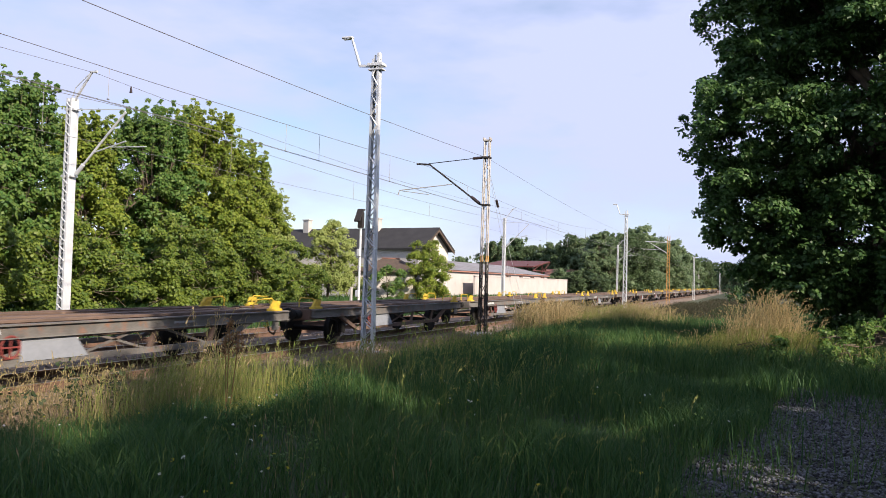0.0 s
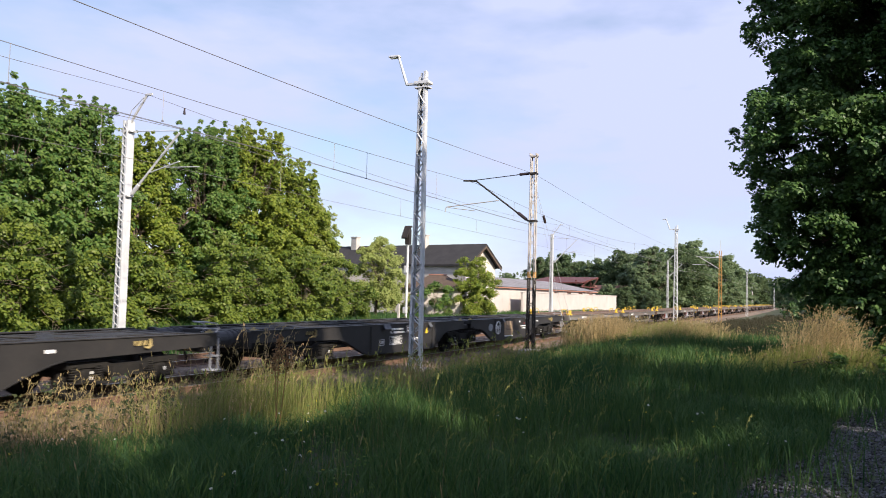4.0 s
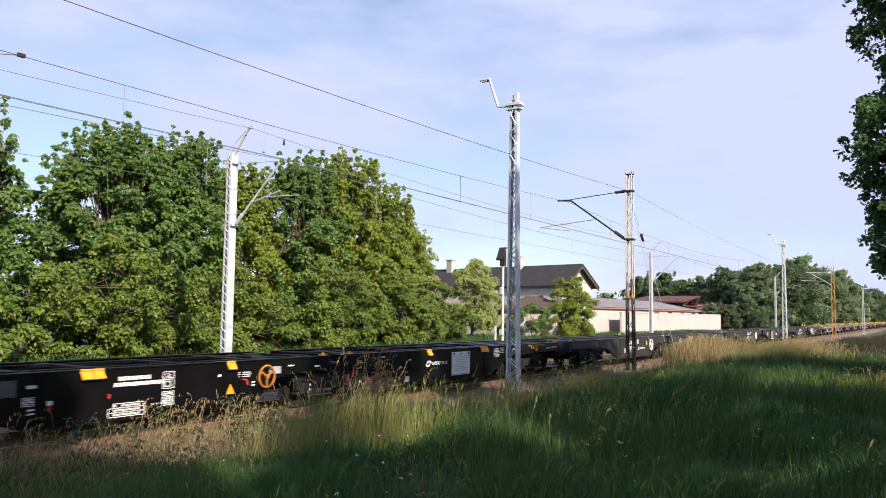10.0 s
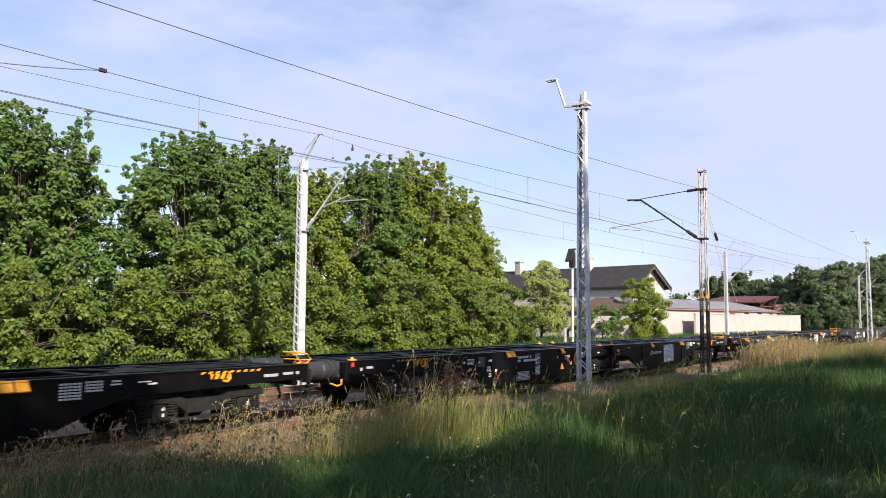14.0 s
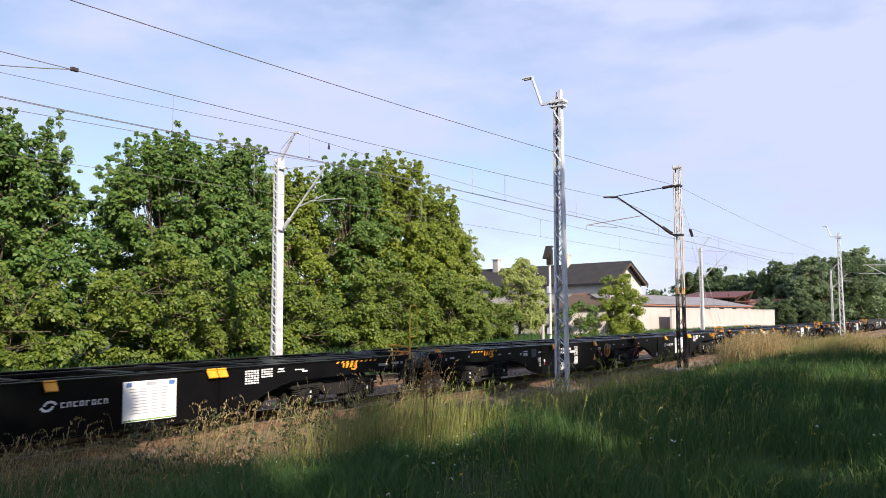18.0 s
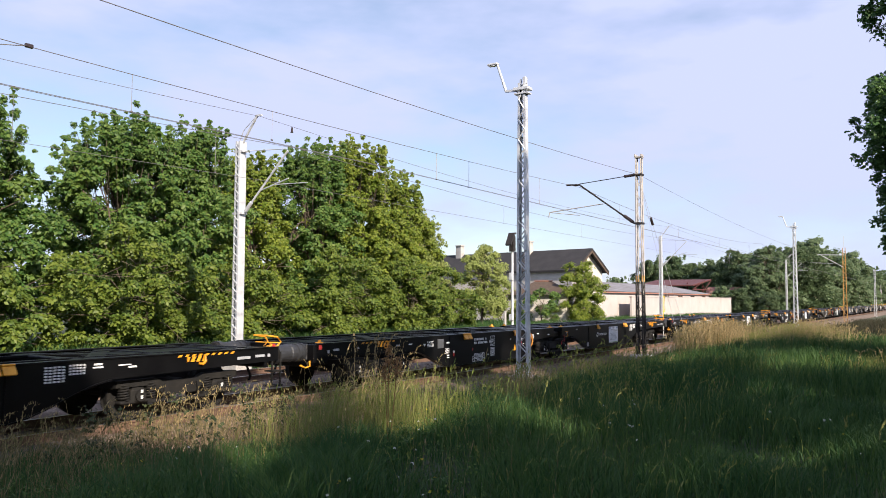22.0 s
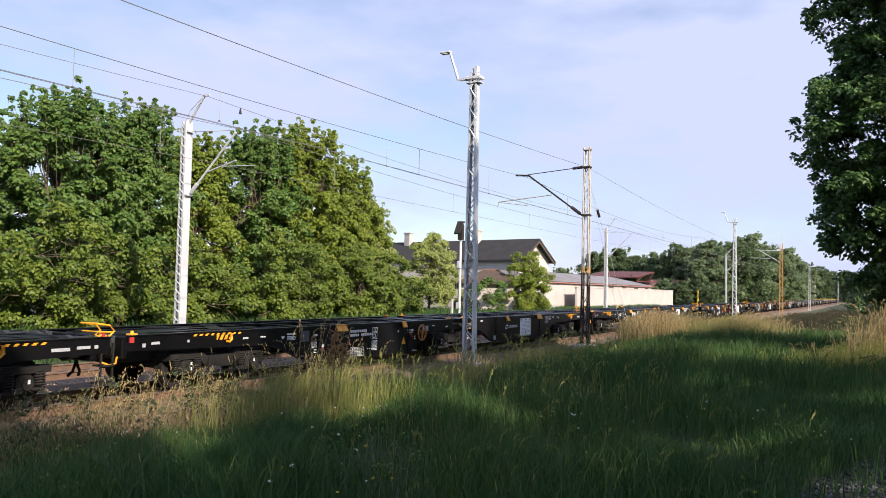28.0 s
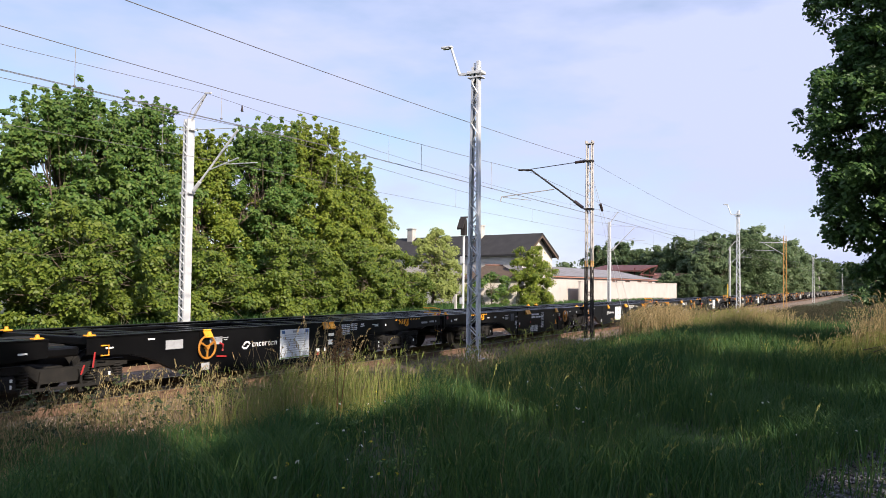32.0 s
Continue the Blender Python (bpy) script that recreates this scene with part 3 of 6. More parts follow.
# ---- wires ----
def wire(name, pts, r, label, n=5):
    t = single(name, Shape().tube(pts, r, n), M["wire"], label, "overhead wire", smooth=False)
    return t


def span(x0, y0, z0, x1, y1, z1, sag, n=14):
    return [(x0 + (x1 - x0) * s, y0 + (y1 - y0) * s, z0 + (z1 - z0) * s - 4 * sag * s * (1 - s)) for s in (i / n for i in range(n + 1))]


def catenary(x, masts, zm, zc, name, sag, half, first):
    """Messenger, a pair of contact wires, and droppers as parts of one line."""
    t = thing("overhead_line", name, "overhead wire")
    mess = []
    for a, b in zip(masts, masts[1:]):
        p = span(x, a, zm, x, b, zm, sag)
        mess += p[:-1]
    mess.append((x, masts[-1], zm))
    part("messenger_wire", Shape().tube(mess, 0.0075), M["wire"], t)
    for dx in half:
        part("contact_wire", Shape().tube([(x + dx, masts[0], zc - 0.3), (x + dx, 7.7, zc - 0.14), (x + dx, 17.0, zc), (x + dx, masts[-1], zc)], 0.006), M["wire"], t)
    for a, b in zip(masts, masts[1:]):
        n = max(3, int((b - a) / 8))
        for y in (first if a < 0 else [a + (b - a) * (i + 0.5) / n for i in range(n)]):
            q = (y - a) / (b - a)
            if y < 160:
                part("dropper", Shape().cyl((x, y, zm - 4 * sag * q * (1 - q)), (x, y, zc - 0.1 * (y < 12)), 0.007, 4).box((x, y, zc - 0.1 * (y < 12)), (0.03, 0.05, 0.03)), M["wire"], t)
    return t


catenary(TRACK_A - 0.1, [-30, 31.6, 71, 109, 158, 222, 285, 400], 6.95, 5.82, "thin overhead wires with droppers above the train's track", 0.55, (-0.03, 0.03), (2.6, 9.5, 13.26, 20.3, 22.26, 27.6))
catenary(TRACK_B - 0.1, [-28, 18.8, 65.5, 127, 186, 245, 330, 420], 6.95, 5.72, "thin overhead wires with droppers above the empty track", 0.5, (0.0,), (3.5, 9.6, 15.4))
t_feed = thing("feeder_wire", "thin feeder wire strung along the tops of the far masts", "overhead wire")
fd = []
for a, b in zip([-28, 18.8, 65.5, 127, 186, 245, 330, 420], [18.8, 65.5, 127, 186, 245, 330, 420]):
    fd += span(LEFT_X + 0.9, a, 8.2, LEFT_X + 0.9, b, 8.2, 0.5)[:-1]
part("cable", Shape().tube(fd, 0.007), M["wire"], t_feed)
part("weight", Shape().cyl((LEFT_X + 0.9, 20.3, 7.93), (LEFT_X + 0.9, 20.3, 8.14), 0.05, 8, 0.02), M["insul"], t_feed, "small dark hanging weight")
t_top = thing("feeder_wire", "thin single wire rising to the head of the old mast", "overhead wire")
part("cable", Shape().tube(span(NEAR_X, -30, 7.1, NEAR_X, 31.6, 7.28, 0.66, 24), 0.008), M["wire"], t_top)
part("cable", Shape().tube(span(NEAR_X, 31.6, 7.28, NEAR_X, 109, 7.6, 0.9, 20), 0.006), M["wire"], t_top)
t_stay = thing("stay_wire", "steel stay wires from the old mast down to the ground", "stay wire")
part("cable", Shape().cyl((NEAR_X, 31.6, 7.1), (NEAR_X + 0.1, 38.5, -0.1), 0.008, 5), M["zinc"], t_stay)
part("cable", Shape().cyl((NEAR_X, 31.6, 7.1), (NEAR_X - 0.1, 37.6, -0.1), 0.007, 5), M["zinc"], t_stay)
part("insulator", Shape().cyl((NEAR_X + 0.02, 33.0, 5.62), (NEAR_X + 0.025, 33.25, 5.36), 0.06, 8), M["insul"], t_stay)
t_jump = thing("jumper_wire", "thin jumper wire clamped to the messenger", "overhead wire")
part("cable", Shape().tube(span(TRACK_A - 0.1, 7.46, 6.44, TRACK_A - 2.6, 3.2, 6.75, 0.2, 10), 0.009), M["wire"], t_jump)
part("clamp", Shape().box((TRACK_A - 0.1, 7.46, 6.44), (0.06, 0.14, 0.07), 0.01), M["insul"], t_jump)


# ---- signal, posts ----
sg = thing("signal", "white signal post with a black hooded lamp head and a ladder", "signal", pose(LEFT_X + 0.2, 38.3, -0.2))
part("post", Shape().cyl((0, 0, 0), (0, 0, 5.7), 0.07, 12), M["zinc"], sg)
part("head", Shape().prism([(-0.12, 4.95), (0.14, 4.95), (0.14, 5.75), (0.03, 5.85), (-0.12, 5.75)], -0.13, 0.13), M["old_dark"], sg, "black signal head")
part("hood", Shape().prism([(-0.50, 5.30), (-0.44, 5.24), (-0.05, 5.86), (0.16, 5.90), (0.14, 5.99), (-0.10, 5.97)], -0.17, 0.17), M["old_dark"], sg, "black sloping hood")
part("ladder", Shape().bar((-0.15, 0.25, 0), (-0.15, 0.25, 5.0), 0.03, 0.03).bar((0.15, 0.25, 0), (0.15, 0.25, 5.0), 0.03, 0.03), M["zinc"], sg)
part("box", Shape().box((0.0, -0.12, 3.6), (0.2, 0.2, 0.4), 0.02), M["zinc"], sg)
part("box", Shape().box((0, -0.12, 1.4), (0.22, 0.2, 0.35), 0.02), M["zinc"], sg)
for yy in (43.5, 46.5):
    single("fence_post", Shape().box((0, 0, 0.75), (0.14, 0.14, 1.6), 0.02), M["concrete"], "short weathered concrete fence post behind the tracks", "post", pose(-23.0, yy, -0.1), "fence posts")


# ---- buildings ----
def house():
    org = Vector((-30.35, 74.55, 0))
    t = thing("house", "old white rendered house with a dark gabled felt roof and chimneys", "house", Matrix.Translation(org) @ Matrix.Rotation(math.atan2(4.4, -19.9), 4, "Z"))
    # local x runs along the ridge away from the gable, local y towards the line of sight
    L, hw, eave, top = 20.5, 2.45, 5.27, 7.0
    def wall(name, a, b, z0, z1, mt):
        return part(name, Shape().box(((a[0] + b[0]) / 2, (a[1] + b[1]) / 2, (z0 + z1) / 2), (abs(a[0] - b[0]) + 0.3, abs(a[1] - b[1]) + 0.3, z1 - z0)), mt, t)
    wall("wall", (0, hw), (L, hw), -0.2, eave, M["render_white"])
    wall("wall", (0, -hw), (L, -hw), -0.2, eave, M["render_white"])
    wall("wall", (L, -hw + 0.3), (L, hw - 0.3), -0.2, eave, M["render_white"])
    g = [(-hw - 0.15, -0.2), (hw + 0.15, -0.2), (hw + 0.15, eave), (0, top), (-hw - 0.15, eave)]
    part("gable_wall", Shape().prism(g, -0.2, 0.149), M["render_white"], t)
    for s in (-1, 1):
        o = [(0.0, top + 0.28), (0.0, top + 0.08), (s * (hw + 0.50), eave - 0.40), (s * (hw + 0.50), eave - 0.20)]
        part("roof", Shape().prism(o, -0.85, L + 0.5), M["roof_felt"], t)
        part("barge_board", Shape().prism([(0.0, top + 0.06), (0.0, top - 0.16), (s * (hw + 0.47), eave - 0.62), (s * (hw + 0.47), eave - 0.42)], -0.83, -0.75), M["wood_dark"], t)
    wn = part("window", Shape().box((-0.22, 0.1, 5.55), (0.06, 0.45, 0.75)), M["glass"], t, "narrow dark gable window")
    part("window_frame", Shape().box((-0.23, -0.16, 5.55), (0.08, 0.06, 0.85)).box((-0.23, 0.36, 5.55), (0.08, 0.06, 0.85)).box((-0.23, 0.10, 5.95), (0.08, 0.58, 0.06)).box((-0.23, 0.10, 5.15), (0.08, 0.58, 0.06)), M["wood_dark"], wn)
    for x in (3.0, 6.5, 10.5, 14.0):
        w = part("window", Shape().box((x, hw + 0.17, 1.7), (0.9, 0.06, 1.3)), M["glass"], t)
        part("window_frame", Shape().box((x, hw + 0.20, 1.7), (0.06, 0.06, 1.4)).box((x, hw + 0.20, 2.38), (1.1, 0.08, 0.08)).box((x, hw + 0.22, 1.02), (1.2, 0.16, 0.08)).box((x - 0.49, hw + 0.20, 1.7), (0.06, 0.06, 1.4)).box((x + 0.49, hw + 0.20, 1.7), (0.06, 0.06, 1.4)), M["wood_dark"], w)
    for x in (7.0, 17.0):
        c = part("chimney", Shape().box((x, 0.3, 7.5), (0.85, 0.6, 1.5), 0.03), M["concrete"], t, "pale rendered chimney")
        part("cap", Shape().box((x, 0.3, 8.28), (1.0, 0.75, 0.1)), M["concrete"], c)
    g = thing("garden_shed", "small shed with a low brownish hipped roof", "shed", pose(-29.3, 62.5, 0, 0, 0, 12))
    part("wall", Shape().box((0, 0, 1.2), (4.6, 3.6, 2.8)), M["render_white"], g)
    part("roof", Shape().add([(-2.7, -2.2, 2.55), (2.7, -2.2, 2.55), (2.7, 2.2, 2.55), (-2.7, 2.2, 2.55), (-0.7, 0, 3.75), (0.7, 0, 3.75)], [(0, 1, 5, 4), (1, 2, 5), (2, 3, 4, 5), (3, 0, 4), (3, 2, 1, 0)]), M["wood_dark"], g, "dark brown hipped roof")
    part("ridge", Shape().bar((-0.8, 0, 3.77), (0.8, 0, 3.77), 0.16, 0.08), M["brick_red"], g, "reddish ridge tiles")


def warehouse():
    t = thing("warehouse", "long low white warehouse with a grey sheet roof", "warehouse", pose(-30.0, 0, 0))
    y0, y1 = 77.4, 121.0
    part("wall", Shape().box((0, (y0 + y1) / 2, 1.4), (0.3, y1 - y0, 3.2)), M["render_cream"], t)
    part("end_wall", Shape().prism([(y0, -0.2), (y0 + 0.3, -0.2), (y0 + 0.3, 3.0), (y0, 3.0)], -12, -0.16), M["render_cream"], t)
    part("end_wall", Shape().prism([(y1 - 0.3, -0.2), (y1, -0.2), (y1, 3.0), (y1 - 0.3, 3.0)], -12, -0.16), M["render_cream"], t)
    part("wall", Shape().box((-12, (y0 + y1) / 2, 1.4), (0.3, y1 - y0, 3.2)), M["render_cream"], t)
    n = int((y1 - y0 + 1) / 1.1)
    for i in range(n):
        a = y0 - 0.5 + i * 1.1
        s = Shape()
        for k in range(5):
            b = a + k * 0.22
            s.add([(0.5, b, 3.05), (0.5, b + 0.11, 3.09), (0.5, b + 0.22, 3.05), (-6, b, 4.35), (-6, b + 0.11, 4.39), (-6, b + 0.22, 4.35)], [(0, 1, 4, 3), (1, 2, 5, 4)])
        part("roof_sheet", s, M["roof_sheet"], t)
    part("roof_back", Shape().add([(-6, y0 - 0.5, 4.35), (-6, y1 + 0.6, 4.35), (-12.5, y1 + 0.6, 3.05), (-12.5, y0 - 0.5, 3.05)], [(0, 1, 2, 3)]), M["roof_sheet"], t)
    part("eaves_board", Shape().box((0.42, (y0 + y1) / 2, 2.96), (0.06, y1 - y0 + 1, 0.12)), M["brick_red"], t, "reddish eaves board")
    for y in (100.0, 106.0, 112.0, 118.0):
        w = part("window", Shape().box((0.16, y, 2.55), (0.06, 1.8, 0.4)), M["glass"], t)
        part("window_frame", Shape().box((0.18, y, 2.33), (0.08, 1.9, 0.05)).box((0.18, y, 2.77), (0.08, 1.9, 0.05)).box((0.18, y, 2.55), (0.08, 0.06, 0.46)).box((0.18, y - 0.92, 2.55), (0.08, 0.06, 0.46)).box((0.18, y + 0.92, 2.55), (0.08, 0.06, 0.46)), M["brick_red"], w)
    single("yard_wall", Shape().box((0, 105.0, 1.1), (0.25, 46.0, 2.8), 0.02).box((0, 105.0, 2.53), (0.36, 46.2, 0.08)), M["render_cream"], "pale rendered yard wall with a coping", "wall", pose(-28.3, 0, 0))
    r = thing("shed", "open shed with a dark red steel roof truss", "shed", pose(-35.0, 131.0, 0))
    for y in (-2.5, 2.5, 7):
        part("post", Shape().bar((0, y, -0.2), (0, y, 5.0), 0.18, 0.18), M["red_steel"], r)
        part("post", Shape().bar((-7, y, -0.2), (-7, y, 5.0), 0.18, 0.18), M["red_steel"], r)
    part("roof", Shape().prism([(-3.5, 4.4), (8.0, 5.55), (8.0, 5.75), (-3.5, 4.6)], -8, 1.2), M["red_steel"], r)
    part("truss", Shape().bar((1.1, -3.4, 3.9), (1.1, 8, 3.9), 0.12, 0.16).bar((1.1, -3, 4.0), (1.1, 2, 5.0), 0.1, 0.1).bar((1.1, 2, 5.0), (1.1, 4, 3.95), 0.1, 0.1).bar((1.1, 4, 3.95), (1.1, 8, 5.5), 0.1, 0.1), M["red_steel"], r)
    part("back_wall", Shape().box((-7, 2.2, 2.2), (0.2, 11.0, 4.6)), M["brick_red"], r)
    h = thing("hut", "small far hut with an orange-red tiled roof", "hut", pose(-33.0, 146.0, 0))
    part("wall", Shape().box((0, 0, 1.5), (5, 4.5, 3.4)), M["render_white"], h)
    part("roof", Shape().prism([(-2.8, 3.1), (2.8, 3.1), (0.5, 4.5), (-0.5, 4.5)], -3, 3), M["brick_red"], h)


house()
warehouse()

# ---- plants ----
def leaf_cloud(rng, centres, spread, per, size, droop=0.3):
    """Folded leaf pairs on small flat domes, one round each twig centre: corners and faces."""
    n = len(centres) * per
    wide = centres[:, 3] if centres.shape[1] > 3 else np.ones(len(centres))
    centres = centres[:, :3]
    d = rng.normal(0, 1, (n, 3))
    d /= np.linalg.norm(d, axis=1)[:, None]
    d[:, 2] = np.where(rng.random(n) < 0.6, np.abs(d[:, 2]), d[:, 2])
    rad = np.repeat(spread * wide * rng.uniform(0.6, 1.5, len(centres)), per) * rng.uniform(0.45, 1.0, n)
    c = np.repeat(centres, per, axis=0) + d * rad[:, None] * np.array([1.25, 1.25, 1.05])
    nrm = d * 0.7 + np.array([0.36, -0.16, 0.48]) + rng.normal(0, 0.42, (n, 3))
    nrm /= np.linalg.norm(nrm, axis=1)[:, None]
    g = d * [1, 1, 0.2] - [0, 0, droop] + rng.normal(0, 0.5, (n, 3))
    g -= (g * nrm).sum(1)[:, None] * nrm
    g /= np.linalg.norm(g, axis=1)[:, None]
    u = np.cross(nrm, g)
    s = size * rng.uniform(0.6, 1.35, n)[:, None] * (0.6 + 0.4 * np.minimum(np.repeat(wide, per), 1.0))[:, None]
    a, b = c - g * s * 0.5, c + g * s * 0.5
    p, q = c + u * s * 0.33 + nrm * s * 0.08, c - u * s * 0.33 + nrm * s * 0.08
    v = np.stack([a, p, b, q], 1).reshape(-1, 3)
    k = np.arange(n)[:, None] * 4
    f = np.concatenate([k + [0, 1, 2], k + [0, 2, 3]], 1).reshape(-1, 3)
    return v, f


def crown_points(rng, blobs, density, inner=0.25, rough=0.12, min_z=None, clump=0.55, flat=0.7, reach=1.0):
    """Twig centres in clumps near the skins of a set of lumps (x, y, z, rx, ry, rz): domes that face out and up, with gaps between."""
    out, m = [], 7
    for bx, by, bz, rx, ry, rz in blobs:
        if rx < 0.3:      # an upright leader: twigs along its stem, thinner to the tip
            k = rng.random(9)
            lean = rng.normal(0, 0.10, 2)
            z = (2 * k - 1) * rz
            q = np.stack([bx + lean[0] * z + rng.normal(0, 0.5, 9) * rx * (1.1 - k), by + lean[1] * z + rng.normal(0, 0.5, 9) * ry * (1.1 - k), bz + z, 0.85 - 0.45 * k], -1)
            out.append(q)
            continue
        n = max(2, int(density * (rx * ry + ry * rz + rx * rz) / m))
        d = rng.normal(0, 1, (n, 3))
        d /= np.linalg.norm(d, axis=1)[:, None]
        r = np.where(rng.random(n) < inner, rng.uniform(0.35, 0.85, n), 1 + rng.normal(0, rough, n)) * 0.88
        lump = 1 + 0.14 * np.sin(d[:, 0] * 5 + bx) * np.sin(d[:, 1] * 6 + by)
        c = d * (r * lump)[:, None] * [rx, ry, rz] + [bx, by, bz]
        R = min(clump, 0.5 * min(rx, ry, rz) + 0.08) * rng.uniform(0.6, 1.35, n)
        o = d * [1, 1, 0.6] + [0, 0, 0.45]
        o /= np.linalg.norm(o, axis=1)[:, None]
        e = rng.normal(0, 1, (n, m, 3))
        e /= np.linalg.norm(e, axis=2)[:, :, None]
        dot = (e * o[:, None]).sum(2)
        e = np.where((dot < -0.15)[:, :, None], -e, e)
        e = e * rng.uniform(0.55, 1.0, (n, m, 1)) + (reach - 1.0) * (d * [1, 1, 0.25])[:, None] * rng.uniform(-0.4, 1.0, (n, m, 1))
        p = (c[:, None] + e * R[:, None, None] * [1, 1, flat]).reshape(-1, 3)
        p = np.concatenate([p, np.ones((len(p), 1))], 1)
        if min_z is not None:
            p = p[p[:, 2] > min_z]
        out.append(p)
    return np.concatenate(out)


def limbs(shape, rng, base, top, r0, blobs, twig=0.03):
    """A tapered trunk with limbs that reach into each lump of the crown."""
    base, top = Vector(base), Vector(top)
    pts = [base.lerp(top, i / 6) + Vector((rng.normal(0, 0.05), rng.normal(0, 0.05), 0)) * i for i in range(7)]
    for i in range(6):
        ra, rb = r0 * (1 - i / 7.5), r0 * (1 - (i + 1) / 7.5)
        shape.cyl(pts[i], pts[i + 1], ra * (1.35 if i == 0 else 1), 8, rb)
    for bx, by, bz, rx, ry, rz in blobs:
        a = pts[2 + int(rng.integers(0, 4))]
        c = Vector((bx, by, bz))
        if rx < 0.3:      # a thin leader
            shape.cyl(a.lerp(c, 0.6) - Vector((0, 0, 0.8)), c + Vector((0, 0, rz * 0.3)), 0.013, 5, 0.006)
            continue
        mid = a.lerp(c, 0.55) + Vector((0, 0, 0.3))
        shape.cyl(a, mid, r0 * 0.35, 6, r0 * 0.22)
        shape.cyl(mid, c, r0 * 0.22, 6, r0 * 0.10)
        for _ in range(5):
            e = c + Vector(np.clip(rng.normal(0, 0.45, 3), -0.75, 0.75) * (rx, ry, rz))
            shape.cyl(c.lerp(mid, rng.random() * 0.5), e, r0 * 0.10, 5, twig * 0.4)


def tree(name, label, seed, at, base_h, r0, blobs, leaf, density, per, size, spread, category="tree", min_z=0.3, group="", clump=0.55, flat=0.7, reach=1.0):
    rng = np.random.default_rng(seed)
    t = thing(name, label, category, at, group)
    s = Shape()
    tall = max(b[2] for b in blobs)
    limbs(s, rng, (0, 0, -0.3), (0, 0, max(base_h, tall * 0.75)), r0, blobs)
    part("trunk", s, M["bark"], t, smooth=True)
    v, f = leaf_cloud(rng, crown_points(rng, blobs, density, min_z=min_z, clump=clump, flat=flat, reach=reach), spread, per, size)
    part("crown", quick_mesh("crown", v, f, leaf), None, t)
    return t


def lumps(rng, h, w, d, n, low=0.25):
    """Lumps of a full crown of height h, width w and depth d, widest below the middle."""
    out = []
    for i in range(n):
        z = h * (low + (0.96 - low) * (i + 0.5) / n)
        k = 1 - abs((z / h - 0.38) / 0.68) ** 2.3
        k = max(k, 0.22)
        a = 2.4 * i + 0.6
        rr = 0.62 * k * rng.uniform(0.55, 1.10)
        sz = h * 0.115 * (0.7 + 0.6 * k) * rng.uniform(0.7, 1.25)
        out.append((math.cos(a) * rr * w * 0.5, math.sin(a) * rr * d * 0.5, z - sz * 0.4, max(w * 0.22 * k, 0.6), max(d * 0.22 * k * rng.uniform(0.75, 1.2), 0.6), sz))
    return out


def shoots(rng, h, w, d, n):
    """Narrow upright leaders that stand out of the top."""
    out = []
    for _ in range(n):
        a, r = rng.uniform(0, 6.28), math.sqrt(rng.random())
        y = math.sin(a) * r * d * 0.34
        top = h * (1 - 0.42 * (2 * y / d) ** 2 - 0.10 * rng.random())
        out.append((math.cos(a) * r * w * 0.3, y, top - 1.15, 0.28, 0.28, 0.80 + 0.45 * rng.random()))
    return out


rngp = np.random.default_rng(3)
# the row behind the far track: (x, y, height, width across the line, width along the line, leaf, seed)
ROW = [(-33.0, 2.5, 9.6, 7, 9.0, "leaf", 11), (-32.5, 8.8, 10.2, 7, 8.4, "leaf", 18), (-31.5, 15.0, 10.7, 7, 8.2, "leaf", 12), (-31.5, 22.3, 11.0, 7, 7.6, "leaf", 13), (-31.8, 26.3, 11.3, 6.5, 5.4, "leaf", 19),
       (-32.5, 31.0, 10.6, 6, 5.2, "leaf_light", 14), (-31.5, 35.1, 11.9, 6.5, 6.0, "leaf", 15), (-31.5, 39.2, 12.7, 7, 8.6, "leaf_light", 17), (-32.3, 44.6, 11.2, 6, 8.0, "leaf_light", 20), (-33.0, 48.4, 8.8, 5, 6.4, "leaf_pale", 16)]
for x, y, h, w, d, lf, sd in ROW:
    tree("broadleaf_tree", "leafy green broadleaf tree in full summer crown behind the tracks", sd, pose(x, y, 0), h * 0.5, 0.22, lumps(rngp, h * 0.88, w, d * 1.12, 34, 0.12) + shoots(rngp, h, w, d * 1.15, 70), M[lf], 12.5, 34, 0.18, 0.23, min_z=0.4, group="trees behind the tracks", clump=0.5, flat=0.8)
# undergrowth before the row
for x, y, h, d, sd in [(-27.0, 13.5, 3.8, 6.5, 21), (-26.5, 19.5, 4.8, 8.0, 22), (-27.0, 26.0, 4.2, 7.0, 23), (-27.0, 32.5, 4.8, 7.5, 24), (-27.5, 39.5, 4.6, 7.5, 25), (-28.5, 44.8, 4.0, 4.5, 26), (-27.0, 7.5, 3.6, 6.5, 27)]:
    tree("shrub", "dense bright green shrub at the foot of the trees", sd, pose(x, y, 0), h * 0.4, 0.05, lumps(rngp, h, 5.0, d * 1.15, 24, 0.12), M["leaf_shrub"], 12, 40, 0.15, 0.22, "shrub", 0.15, "shrubs behind the tracks", 0.5, 0.8)
tree("willow_tree", "small pale green willow-like tree", 31, pose(-31.0, 54.7, 0), 3.0, 0.13, lumps(rngp, 6.9, 4.6, 5.6, 12, 0.2), M["leaf_pale"], 19, 40, 0.16, 0.24, min_z=0.3)
tree("willow_tree", "low pale green willow-like bush", 32, pose(-31.5, 59.0, 0), 2.0, 0.09, lumps(rngp, 4.6, 4, 4.5, 8, 0.15), M["leaf_pale"], 19, 40, 0.16, 0.24, min_z=0.2)
